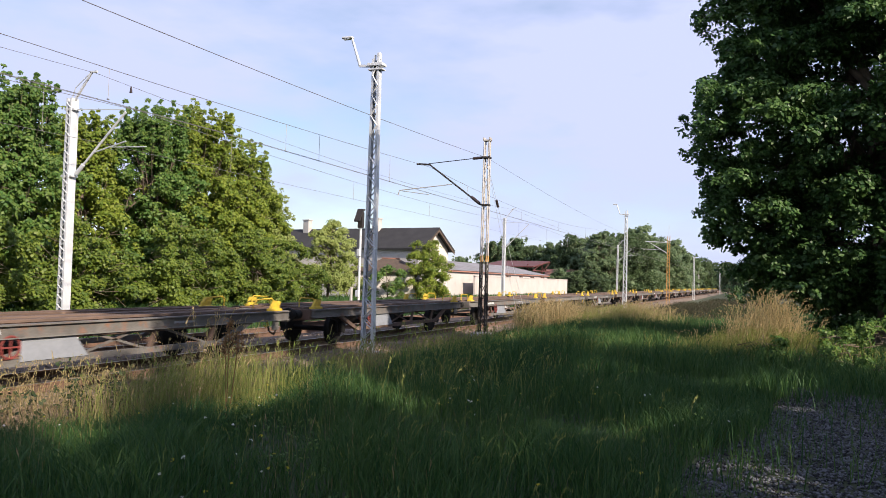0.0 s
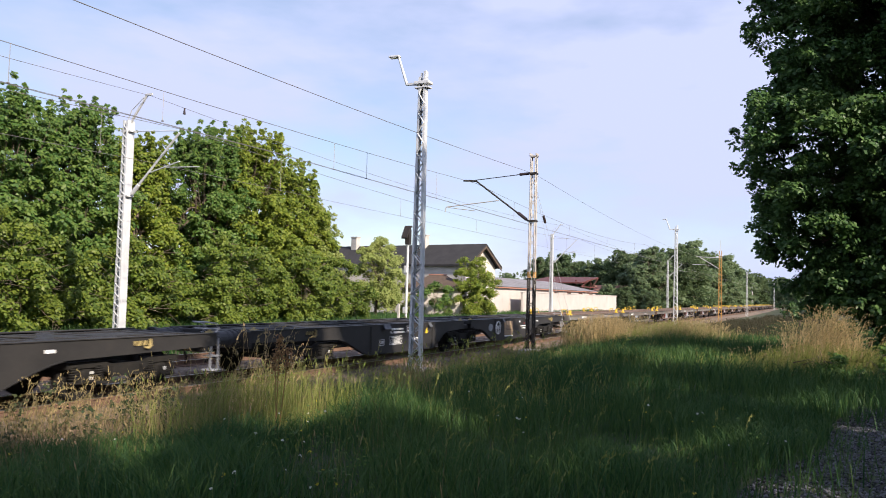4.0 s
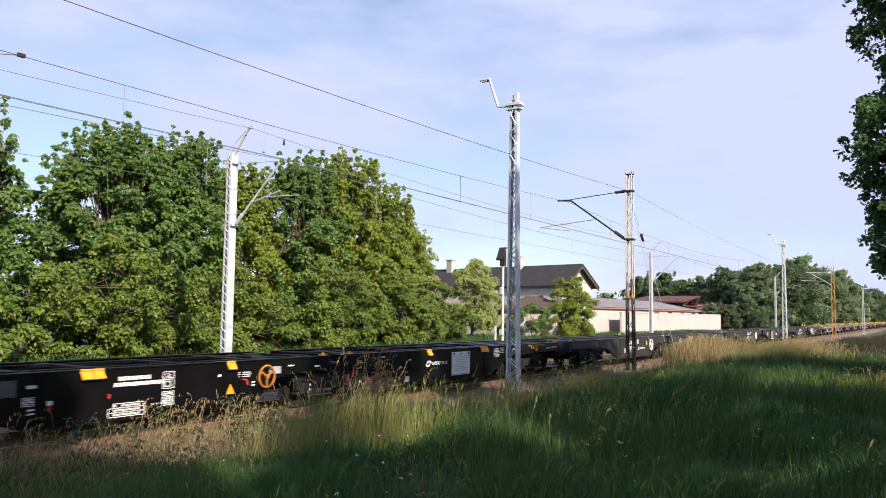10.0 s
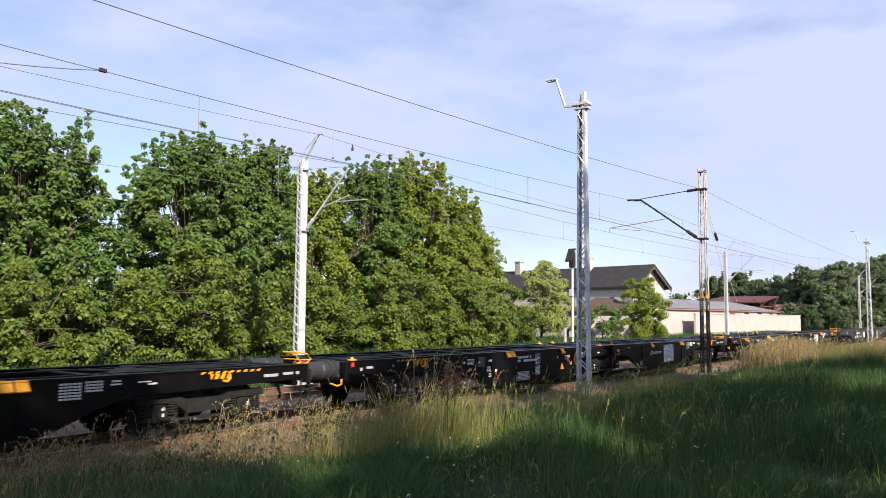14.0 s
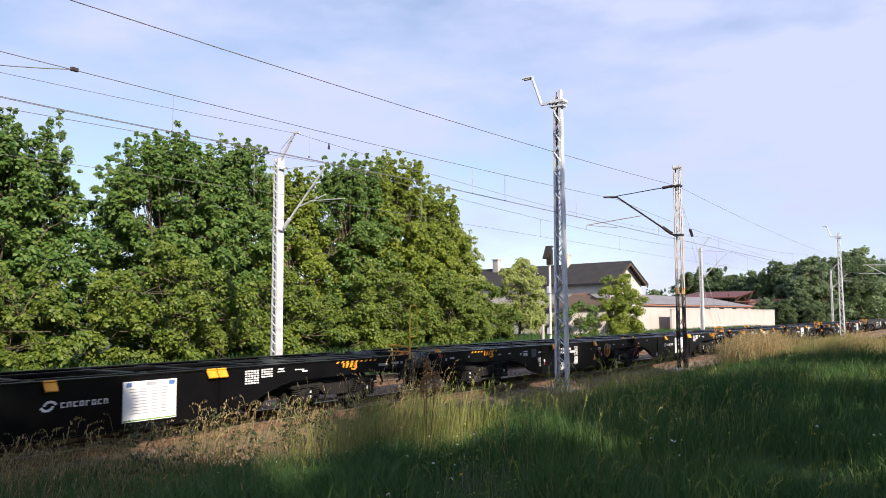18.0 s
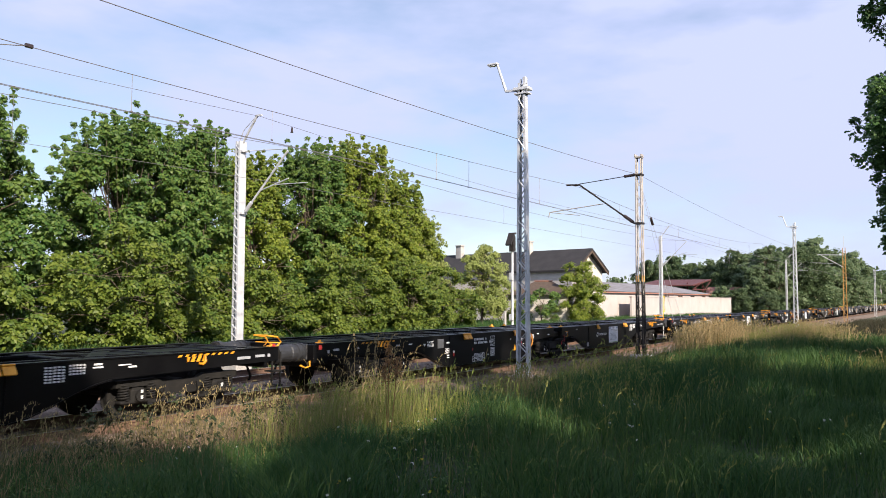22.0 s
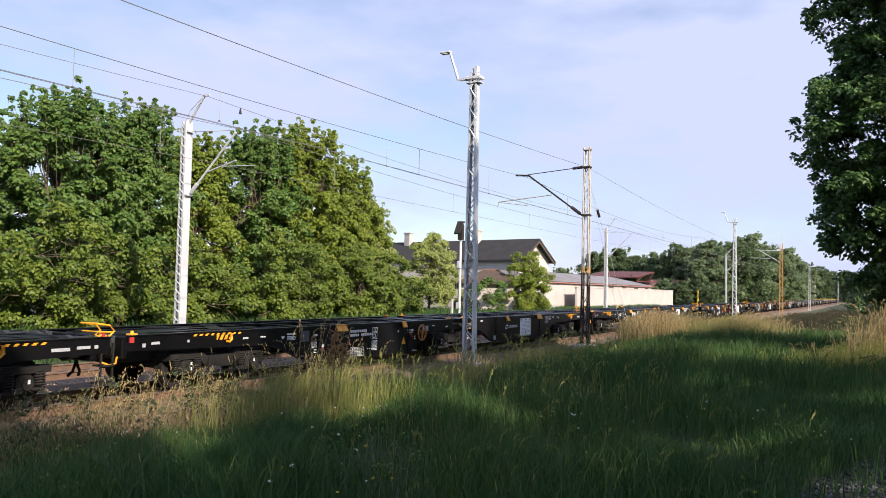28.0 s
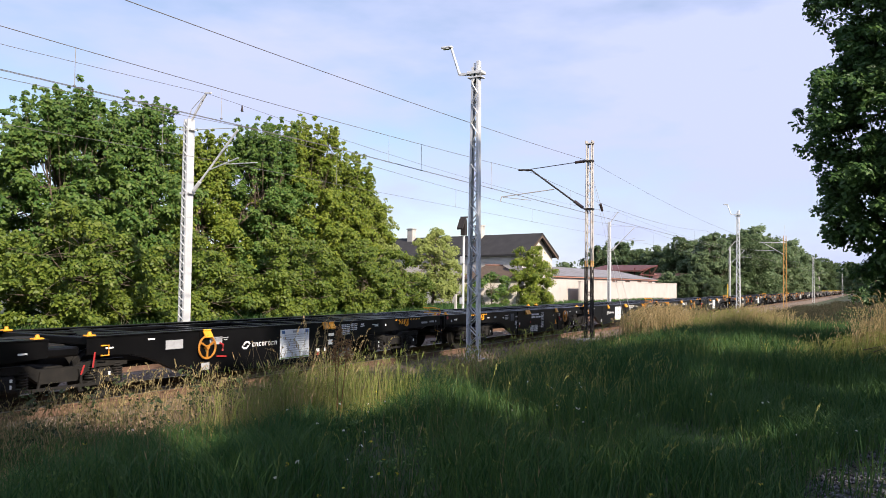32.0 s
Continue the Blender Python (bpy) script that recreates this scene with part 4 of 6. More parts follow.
tree("young_tree", "young bright green tree before the house", 33, pose(-25.9, 62.8, 0), 2.8, 0.09, lumps(rngp, 5.5, 4.0, 6.2, 14, 0.15) + shoots(rngp, 5.5, 3.5, 3.0, 5), M["leaf_light"], 20, 40, 0.16, 0.24, min_z=0.2)
tree("shrub", "dark green shrub before the house", 34, pose(-27.8, 58.8, 0), 1.6, 0.07, lumps(rngp, 3.4, 3.6, 4.0, 7, 0.15), M["leaf"], 11, 40, 0.18, 0.26, "shrub", 0.15)

# far woods: three crowns shared by all, their leaf colour paled for distance haze
far_kinds = []
for sd, h, w in ((41, 11.0, 9.0), (42, 10.0, 11.0), (43, 8.5, 8.0)):
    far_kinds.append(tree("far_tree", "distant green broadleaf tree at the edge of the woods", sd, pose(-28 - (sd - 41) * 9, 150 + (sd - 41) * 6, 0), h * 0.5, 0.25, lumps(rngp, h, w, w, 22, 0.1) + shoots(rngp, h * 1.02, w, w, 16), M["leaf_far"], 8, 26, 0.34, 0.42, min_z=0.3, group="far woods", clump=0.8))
FAR = [(-51, 160, 0, 0.95), (-47.5, 163, 2, 1.35), (-43.5, 160, 2, 1.15), (-54.5, 150, 2, 0.80), (-32.0, 151, 0, 1.05), (-28, 147, 2, 1.2), (-36, 190, 1, 1.3), (-25.5, 143, 0, 1.05), (-21.5, 150, 1, 1.15), (-25, 160, 2, 1.45), (-23, 172, 0, 1.35), (-21, 190, 1, 1.35), (-25, 210, 2, 1.6), (-22, 235, 0, 1.4), (-24, 262, 1, 1.5), (-22, 300, 2, 1.6), (-21, 345, 1, 1.4),
       (-24, 400, 2, 1.6), (-9, 330, 0, 1.1), (-6, 300, 1, 1.0), (-3, 260, 2, 1.0), (0, 220, 0, 0.9), (-14, 520, 0, 1.6), (-22, 480, 1, 1.6), (-5, 480, 2, 1.6), (-28, 133, 2, 0.5), (-31, 136, 2, 0.55), (-23, 130, 2, 0.42), (4, 180, 1, 0.8), (8, 150, 0, 0.8)]
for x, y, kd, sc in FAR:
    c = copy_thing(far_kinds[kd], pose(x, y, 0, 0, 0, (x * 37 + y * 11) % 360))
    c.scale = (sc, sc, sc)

# the big dark tree beside the path, and the ones out of view on the sunny side whose shade lies on the meadow
BIG = [(-1.0, 0.2, 2.6, 1.5, 1.5, 1.1), (-1.9, 0.1, 3.6, 1.5, 1.4, 0.9), (-0.9, -0.2, 4.6, 2.2, 2.0, 1.2), (-2.5, -0.2, 4.3, 1.2, 1.3, 0.7), (-1.7, 0.3, 1.9, 1.0, 0.9, 0.7), (-1.45, 0.1, 8.0, 1.3, 1.2, 0.8), (0.2, 0.0, 6.3, 2.8, 2.6, 1.5), (-2.0, 0.3, 6.3, 1.3, 1.4, 0.9), (-2.5, -0.3, 5.4, 1.2, 1.3, 0.8), (-2.3, 0.0, 7.0, 0.9, 1.0, 0.6), (1.4, 0.8, 1.5, 1.7, 1.2, 1.1), (3.2, 0.6, 1.5, 1.8, 1.2, 1.2), (-0.4, 0.2, 1.5, 1.2, 1.0, 0.8), (-2.2, 0.1, 7.7, 1.1, 1.1, 0.8), (-2.1, 0.2, 8.6, 1.2, 1.2, 0.8), (-1.9, 0.0, 9.5, 1.2, 1.1, 0.8), (-2.4, 0.1, 3.0, 1.0, 1.0, 0.6), (-1.9, 0.2, 2.3, 1.0, 0.9, 0.6), (2.0, 0.4, 3.6, 2.0, 1.4, 1.2),
       (0.0, -0.2, 8.2, 2.6, 2.4, 1.4), (-1.0, 0.4, 9.3, 1.6, 1.8, 1.1), (1.4, 0.2, 9.8, 2.2, 2.0, 1.5), (2.6, -0.4, 7.2, 2.2, 2.2, 1.8), (2.6, 0.3, 4.6, 2.4, 2.2, 1.7), (2.2, 0, 2.6, 2.6, 2.0, 1.5), (0.2, 0.2, 10.3, 1.8, 1.9, 1.2), (0.4, 0.3, 11.0, 1.7, 1.7, 1.0), (0.2, 0.3, 3.0, 1.6, 1.6, 1.2), (4.4, 0.5, 3.0, 2.2, 2.2, 2.2), (4.6, 0.5, 6.0, 2.2, 2.2, 2.2)]
BIG = [(1.14 * a, 1.14 * b, 1.14 * c, 1.14 * d, 1.14 * e, 1.14 * f) for a, b, c, d, e, f in BIG]
tree("ash_tree", "large dark green ash tree beside the gravel path", 51, pose(3.02, 21.2, 0.21), 7.4, 0.32, BIG, M["leaf_dark"], 46, 50, 0.120, 0.18, min_z=0.35, clump=0.56, flat=0.45, reach=1.8)
for x, y, h, w, sd in [(2.9, 23.6, 2.8, 3.4, 71), (5.0, 21.6, 3.2, 4.5, 72), (4.6, 27.0, 3.6, 4.5, 73), (7.2, 24.5, 3.6, 5.0, 74)]:
    tree("shrub", "dark green shrub under the ash tree", sd, pose(x, y, 0.4), h * 0.4, 0.07, lumps(rngp, h, w, 3.6, 8, 0.12), M["leaf_dark"], 9, 60, 0.15, 0.22, "shrub", 0.1, "shrubs under the ash tree")
for x, y, h, w, sd in [(1.5, 17.4, 0.95, 2.0, 75), (2.8, 16.6, 0.9, 2.2, 76), (0.3, 17.6, 0.75, 1.6, 77), (2.2, 18.6, 1.2, 2.2, 81)]:
    tree("shrub", "low leafy green bush in the sun before the ash tree", sd, pose(x, y, 0.4), h * 0.4, 0.02, lumps(rngp, h, w, 1.4, 5, 0.2), M["leaf"], 40, 30, 0.07, 0.10, "shrub", 0.05, "low bushes by the ash tree")
for x, y, h, w, sd in [(1.5, 62, 3.0, 5, 78), (-0.8, 84, 3.0, 6, 79), (4.0, 52, 3.4, 6, 80)]:
    tree("shrub", "dark green shrub beyond the meadow", sd, pose(x, y, 0.3), h * 0.4, 0.06, lumps(rngp, h, w, 5, 8, 0.12), M["leaf_dark"], 8, 40, 0.2, 0.3, "shrub", 0.1, "shrubs beyond the meadow")
for x, y, h, sd, dn, dp in [(9.5, -11.0, 13.0, 60, 11, 8.0), (9.5, -4.7, 15.6, 61, 12, 7.6), (9.5, -0.2, 10.7, 62, 11, 7.0), (9.5, 5.1, 18.5, 63, 9, 7.6), (9.5, 10.3, 19.4, 64, 10, 4.6), (13.0, 34, 11.0, 67, 4.5, 7.0), (14, 44, 12.5, 68, 5, 7.0), (16, 56, 14.0, 69, 5, 7.0), (18, 68, 14.0, 70, 5, 7.0)]:
    tree("hedge_tree", "green broadleaf tree of the row beside the path", sd, pose(x, y, 0.45), h * 0.4, 0.2, lumps(rngp, h, 4.6, dp, 22, 0.1), M["leaf_dark"], dn, 40, 0.26, 0.38, min_z=0.2, group="trees beside the path")


def blades(rng, px, py, h, w, lean, heads=0.0):
    """Bent grass blades: corners and faces; heads adds a seed head to that share of them."""
    n = len(px)
    z = ground_z(px, py) - 0.02
    a = rng.uniform(0, 6.283, n)
    dx, dy = np.cos(a), np.sin(a)
    b = rng.uniform(0, 6.283, n)
    lx, ly = np.cos(b) * lean * h * rng.uniform(0.3, 1.2, n), np.sin(b) * lean * h * rng.uniform(0.3, 1.2, n)
    p0 = np.stack([px - dx * w / 2, py - dy * w / 2, z], -1)
    p1 = np.stack([px + dx * w / 2, py + dy * w / 2, z], -1)
    m = np.stack([px + lx * 0.35, py + ly * 0.35, z + h * 0.6], -1)
    o = np.stack([dx * w * 0.4, dy * w * 0.4, 0 * w], -1)
    tip = np.stack([px + lx, py + ly, z + h * (1 - 0.25 * lean)], -1)
    v = np.stack([p0, p1, m - o, m + o, tip], 1).reshape(-1, 3)
    k = np.arange(n)[:, None] * 5
    f = np.concatenate([k + [0, 1, 3], k + [0, 3, 2], k + [2, 3, 4]], 1).reshape(-1, 3)
    if heads > 0:
        sel = np.where(rng.random(n) < heads)[0]
        t, hh = tip[sel], (0.035 + 0.04 * rng.random(len(sel)))
        d = tip[sel] - m[sel]
        d /= np.linalg.norm(d, axis=1)[:, None]
        ww = w[sel] * (0.9 + 0.7 * rng.random(len(sel)))
        s = np.stack([dx[sel], dy[sel], 0 * ww], -1) * ww[:, None]
        hv = np.stack([t - d * hh[:, None], t - s, t + s, t + d * hh[:, None]], 1).reshape(-1, 3)
        kk = len(v) + np.arange(len(sel))[:, None] * 4
        hf = np.concatenate([kk + [0, 2, 1], kk + [1, 2, 3]], 1).reshape(-1, 3)
        v, f = np.concatenate([v, hv]), np.concatenate([f, hf])
    return v, f


def stalks(rng, px, py, h, w=0.004, lean=0.3, head=0.16):
    """Thin bent stems that end in nodding feathery seed heads: corners and faces."""
    n = len(px)
    z = ground_z(px, py) - 0.02
    b = rng.normal(0.4, 1.3, n)
    lx, ly = np.cos(b) * lean * h * rng.uniform(0.2, 1.0, n), np.sin(b) * lean * h * rng.uniform(0.2, 1.0, n)
    root = np.stack([px, py, z], -1)
    tip = root + np.stack([lx, ly, h], -1)
    mid = root + np.stack([lx * 0.30, ly * 0.30, h * 0.62], -1)
    a = rng.uniform(0, 3.1416, n)
    o = np.stack([np.cos(a), np.sin(a), 0 * a], -1) * (w / 2)
    v = [np.stack([root - o, root + o, mid - o * 0.8, mid + o * 0.8, tip - o * 0.5, tip + o * 0.5], 1).reshape(-1, 3)]
    k = np.arange(n)[:, None] * 6
    f = [np.concatenate([k + [0, 1, 3], k + [0, 3, 2], k + [2, 3, 5], k + [2, 5, 4]], 1).reshape(-1, 3)]
    base, m = 6 * n, 16
    q = np.repeat(np.arange(n), m)
    u = np.tile(np.linspace(-0.35, 1.0, m), n)
    hl = head * rng.uniform(0.6, 1.3, n)[q]
    d = (tip - mid) / np.linalg.norm(tip - mid, axis=1)[:, None]
    nod = np.stack([lx, ly, 0 * lx], -1) / (np.hypot(lx, ly)[:, None] + 1e-6)
    c = tip[q] + d[q] * (u * hl)[:, None] + (nod[q] * 0.6 - [0, 0, 0.55]) * (np.maximum(u, 0) ** 2 * hl)[:, None]
    r = rng.normal(0, 1, (len(q), 3)) * (hl * 0.045 * (1.15 - 0.8 * np.abs(u)))[:, None]
    t = rng.normal(0, 1, (len(q), 3)) * (hl * 0.020)[:, None]
    hv = np.stack([c - d[q] * 0.012, c + r - t, c + r + t + d[q] * (hl * 0.18)[:, None]], 1).reshape(-1, 3)
    v.append(hv)
    f.append((base + np.arange(len(q))[:, None] * 3 + [0, 1, 2]))
    return np.concatenate(v), np.concatenate(f)


def scatter(rng, n, x0, x1, y0, y1, keep):
    x, y = rng.uniform(x0, x1, n), y0 + (y1 - y0) * rng.random(n)
    k = keep(x, y)
    return x[k], y[k]


def clumpy(x, y, s, seed):
    return np.sin(x * s + seed) * np.sin(y * s * 1.1 + 2 * seed) + 0.6 * np.sin(x * s * 2.3 + y * s * 1.7 + 3 * seed)


def path_mask(x, y):
    """Where the gravel path runs."""
    cx = 1.75 + 0.02 * y
    return (np.abs(x - cx) < 2.15 + 0.30 * np.sin(y * 1.1) - 0.9 * smoothstep(9.5, 13.5, y)) & (y < 13.6 + 0.5 * np.sin(x * 2.3)) & (y > -8)


def make_grass():
    rng = np.random.default_rng(5)
    ok = lambda x, y: (x < 6) & ~(path_mask(x, y) & (rng.random(len(x)) < 0.99 - 0.20 * smoothstep(1.3, 2.2, np.abs(x - 1.75 - 0.02 * y)) - 0.25 * smoothstep(10.5, 13.5, y) - 0.10 * (clumpy(x, y, 2.0, 91) > 0.4)))
    sets = []
    # close meadow; lower towards the line
    def tall(x, y):
        return 0.25 + 0.75 * smoothstep(-9.4, -5.6, x)
    x, y = scatter(rng, 95000, -9.9, 4.0, 2.2, 13, ok)
    sets.append(("meadow_grass", "thick green meadow grass", M["grass"], blades(rng, x, y, tall(x, y) * 0.38 * (0.5 + 0.7 * rng.random(len(x))) * (1 + 0.42 * clumpy(x, y, 1.3, 1)), rng.uniform(0.006, 0.012, len(x)), 0.6)))
    x, y = scatter(rng, 90000, -10.2, 6.0, 12.5, 34, ok)
    sets.append(("meadow_grass", "thick green meadow grass", M["grass"], blades(rng, x, y, tall(x, y) * 0.48 * (0.5 + 0.7 * rng.random(len(x))) * (1 + 0.38 * clumpy(x, y, 0.9, 2)), rng.uniform(0.010, 0.018, len(x)), 0.5)))
    x, y = scatter(rng, 50000, -10.3, 9.0, 33, 120, ok)
    sets.append(("meadow_grass", "thick green meadow grass", M["grass"], blades(rng, x, y, tall(x, y) * 0.5 * (0.6 + 0.5 * rng.random(len(x))), rng.uniform(0.03, 0.05, len(x)), 0.4)))
    x, y = scatter(rng, 60000, -34, -22, 0, 110, lambda x, y: x < -20.5)
    sets.append(("verge_grass", "rank green grass beyond the tracks", M["grass"], blades(rng, x, y, 0.7 * (0.5 + 0.8 * rng.random(len(x))), rng.uniform(0.03, 0.05, len(x)), 0.4)))
    # dry seed-headed stalks, in drifts
    def drift(n, x0, x1, y0, y1, h, cut, w, sd):
        xx, yy = scatter(rng, n, x0, x1, y0, y1, lambda a, b: (clumpy(a, b, 0.9, sd) > cut) & ~path_mask(a, b))
        sets.append(("dry_grass", "tall straw-coloured dry grass with seed heads", M["hay"], blades(rng, xx, yy, h * (0.55 + 0.55 * rng.random(len(xx))), rng.uniform(w * 0.7, w * 1.3, len(xx)), 0.25, heads=0.6)))
    drift(700, -8.4, -5.4, 3.2, 7.5, 0.60, -0.4, 0.003, 14)
    drift(1500, -10.6, -8.0, 3.6, 10.5, 0.45, -0.3, 0.0035, 41)
    drift(500, -8.8, -6.6, 5.0, 9.0, 0.7, 0.0, 0.003, 42)
    drift(900, -8.0, -2.0, 4.0, 13, 0.62, 0.25, 0.003, 4)
    drift(160, -7.3, -5.5, 7.2, 9.8, 1.15, -0.5, 0.004, 5)
    xx, yy = scatter(rng, 1900, -7.5, -5.5, 7.2, 9.8, lambda a, b: clumpy(a, b, 2.1, 61) > -0.4)
    sets.append(("tall_grass", "tall yellow-green ripening grass in a clump", M["reed"], blades(rng, xx, yy, 1.0 * (0.4 + 0.65 * rng.random(len(xx))), rng.uniform(0.003, 0.007, len(xx)), 0.3, heads=0.4)))
    xx, yy = scatter(rng, 30000, -11.0, -8.6, 5.0, 13.0, lambda a, b: (clumpy(a, b, 1.6, 31) > -0.3) & (b + rng.uniform(-1.5, 1.5, len(b)) > 7.2))
    sets.append(("flattened_straw", "flattened pale dry straw on the edge of the ballast", M["straw"], blades(rng, xx, yy, 0.30 * (0.4 + 0.8 * rng.random(len(xx))), rng.uniform(0.006, 0.020, len(xx)), 1.4)))
    xx, yy = scatter(rng, 4500, -9.5, -2.0, 9, 30, lambda a, b: clumpy(a, b, 0.7, 33) > 0.1)
    sets.append(("tall_grass", "yellow-green ripening grass among the meadow grass", M["reed"], blades(rng, xx, yy, 0.62 * (0.5 + 0.6 * rng.random(len(xx))), rng.uniform(0.004, 0.009, len(xx)), 0.4, heads=0.3)))
    drift(1500, -8.0, -5.5, 10.5, 15.5, 0.70, -0.2, 0.004, 15)
    drift(3500, -9.6, -6.0, 15.5, 30, 0.50, 0.0, 0.006, 6)
    drift(6000, -9.4, -7.0, 31, 42, 1.25, -0.5, 0.010, 7)
    def tuft(n, cx, cy, sx, sy, h, w, m, label, head=0.16, lean=0.3):
        xx, yy = rng.normal(cx, sx, n), rng.normal(cy, sy, n)
        k = ~path_mask(xx, yy) & (xx > -11.2)
        xx, yy = xx[k], yy[k]
        e = np.exp(-0.5 * (((xx - cx) / sx) ** 2 + ((yy - cy) / sy) ** 2) * 0.5)
        sets.append(("seeding_grass", label, m, stalks(rng, xx, yy, h * (0.55 + 0.45 * rng.random(len(xx))) * (0.55 + 0.45 * e), w, lean, head)))
    gold, grey = "golden dry grass with feathery seed heads", "pale grey-brown grass stalks with nodding seed heads"
    tuft(700, 0.25, 18.7, 0.42, 0.40, 1.60, 0.008, M["gold"], gold)
    tuft(140, 0.1, 18.6, 0.6, 0.5, 1.15, 0.006, M["gold"], gold)
    tuft(1300, 0.2, 18.3, 0.85, 0.5, 0.80, 0.014, M["reed"], "yellow-green grass at the foot of the dry tuft")
    tuft(1100, -8.2, 33.0, 0.65, 1.4, 1.45, 0.014, M["gold"], gold, 0.2)
    tuft(900, -4.8, 31.5, 0.9, 0.9, 0.95, 0.009, M["reed"], "yellow-green seeding grass", 0.18)
    tuft(700, -4.2, 31.5, 0.8, 1.0, 1.1, 0.012, M["gold"], gold, 0.18)
    tuft(80, -6.9, 8.8, 0.45, 0.6, 1.50, 0.0055, M["gold"], gold)
    tuft(600, -7.0, 8.8, 0.45, 0.60, 0.90, 0.009, M["reed"], "yellow-green grass in a tall clump", 0.10)
    tuft(60, -7.7, 9.8, 0.5, 0.6, 1.15, 0.0045, M["gold"], gold)
    tuft(300, -9.6, 6.6, 0.6, 1.3, 0.70, 0.0045, M["hay"], grey)
    tuft(260, -8.6, 4.6, 0.7, 0.8, 0.85, 0.004, M["hay"], grey)
    tuft(170, -8.9, 7.8, 0.55, 1.1, 1.05, 0.006, M["gold"], gold)
    tuft(90, -9.6, 5.8, 0.5, 0.9, 0.95, 0.005, M["gold"], gold)
    tuft(200, -9.2, 11.5, 0.6, 1.8, 0.75, 0.005, M["gold"], gold)
    tuft(150, -4.8, 11.0, 1.0, 1.5, 0.95, 0.004, M["reed"], "yellow-green seeding grass", 0.18)
    tuft(200, -5.5, 15.5, 1.6, 2.0, 0.95, 0.006, M["reed"], "yellow-green seeding grass", 0.2)
    tuft(90, -3.0, 7.5, 1.3, 1.6, 0.8, 0.0035, M["reed"], "yellow-green seeding grass", 0.14)
    tuft(50, -1.2, 5.6, 0.9, 0.8, 0.62, 0.003, M["reed"], "yellow-green seeding grass", 0.12)
    drift(1500, -7.5, 0.0, 27, 48, 0.8, 0.5, 0.012, 9)
    drift(5000, -11.6, -9.6, 3.5, 30, 0.32, -0.2, 0.005, 10)
    drift(3500, -11.5, -9.8, 4.0, 13, 0.48, -0.2, 0.004, 43)
    xx, yy = scatter(rng, 12000, -9.8, -4.0, 44, 115, lambda a, b: (clumpy(a, b, 0.35, 81) > -0.5) & (a < -4 + 0.02 * b))
    sets.append(("tall_weeds", "tall dead brown weeds along the far verge", M["dead_weed"], blades(rng, xx, yy, 0.95 * (0.5 + 0.6 * rng.random(len(xx))), rng.uniform(0.015, 0.04, len(xx)), 0.35, heads=0.4)))
    xx, yy = scatter(rng, 20000, -7.5, 4.0, 42, 170, lambda a, b: clumpy(a, b, 0.3, 83) > -0.9)
    sets.append(("tall_weeds", "tall dead brown weeds on the lower ground", M["dead_weed"], blades(rng, xx, yy, 0.75 * (0.4 + 0.7 * rng.random(len(xx))), rng.uniform(0.02, 0.05, len(xx)), 0.35, heads=0.4)))
    xx, yy = scatter(rng, 13000, -11.3, -8.0, 2.4, 7.0, lambda a, b: clumpy(a, b, 1.2, 51) > -0.9)
    sets.append(("verge_grass", "rank dark green grass on the edge of the ballast", M["grass"], blades(rng, xx, yy, 0.46 * (0.4 + 0.7 * rng.random(len(xx))), rng.uniform(0.006, 0.013, len(xx)), 0.6)))
    for name, label, m, (v, f) in sets:
        tagged(new(name, quick_mesh(name, v, f, m)), label, "grass", kind="stuff")
    # broad withered leaves lying on the straw
    cx, cy = rng.uniform(-10.9, -9.2, 420), rng.uniform(7.6, 13.0, 420)
    k = clumpy(cx, cy, 1.9, 37) > -0.2
    v, f = leaf_cloud(rng, np.stack([cx, cy, ground_z(cx, cy) + rng.uniform(0.02, 0.10, 420)], -1)[k], 0.10, 7, 0.11, 0.4)
    tagged(new("withered_leaves", quick_mesh("withered_leaves", v, f, M["straw"])), "broad withered tan leaves lying on the bank", "dead leaves", kind="stuff")
    # low broad-leaved weeds
    c = []
    for _ in range(800):
        a, b = rng.uniform(-9.8, 3.5), 3 + 19 * rng.random() ** 1.3
        if clumpy(np.array([a]), np.array([b]), 1.0, 71)[0] < 0.0:
            continue
        if not path_mask(np.array([a]), np.array([b]))[0]:
            c.append((a, b, float(ground_z(a, b)) + rng.uniform(0.05, 0.30)))
    v, f = leaf_cloud(rng, np.array(c), 0.12, 26, 0.028, 0.1)
    tagged(new("weeds", quick_mesh("weeds", v, f, M["leaf"])), "low broad-leaved green weeds in the meadow", "weeds", kind="stuff")
    stems = np.array([(a, b) for a, b in zip(rng.uniform(-9.9, -8.0, 20), rng.uniform(5.4, 9.6, 20))])
    c = np.concatenate([[(a + rng.normal(0, 0.07), b + rng.normal(0, 0.07), float(ground_z(a, b)) + h) for h in np.arange(0.1, rng.uniform(0.35, 0.85), 0.12)] for a, b in stems])
    v, f = leaf_cloud(rng, c, 0.12, 14, 0.062, 0.3)
    tagged(new("weeds", quick_mesh("weeds", v, f, M["weed_dark"])), "dark leafy weeds on the edge of the ballast", "weeds", kind="stuff")
    for nm, mm, k, lab in (("white_flowers", M["flower"], 80, "tiny white meadow flowers"), ("yellow_flowers", M["flower_y"], 70, "tiny yellow meadow flowers")):
        x, y = scatter(rng, k * 2, -7, 2.0, 3.2, 10, lambda a, b: (clumpy(a, b, 0.9, 13) > 0.2) & ~path_mask(a, b))
        z = ground_z(x, y) + rng.uniform(0.15, 0.42, len(x))
        v, f = leaf_cloud(rng, np.stack([x, y, z], -1), 0.010, 4, 0.022, 0)
        tagged(new(nm, quick_mesh(nm, v, f, mm)), lab, "flowers", kind="stuff")
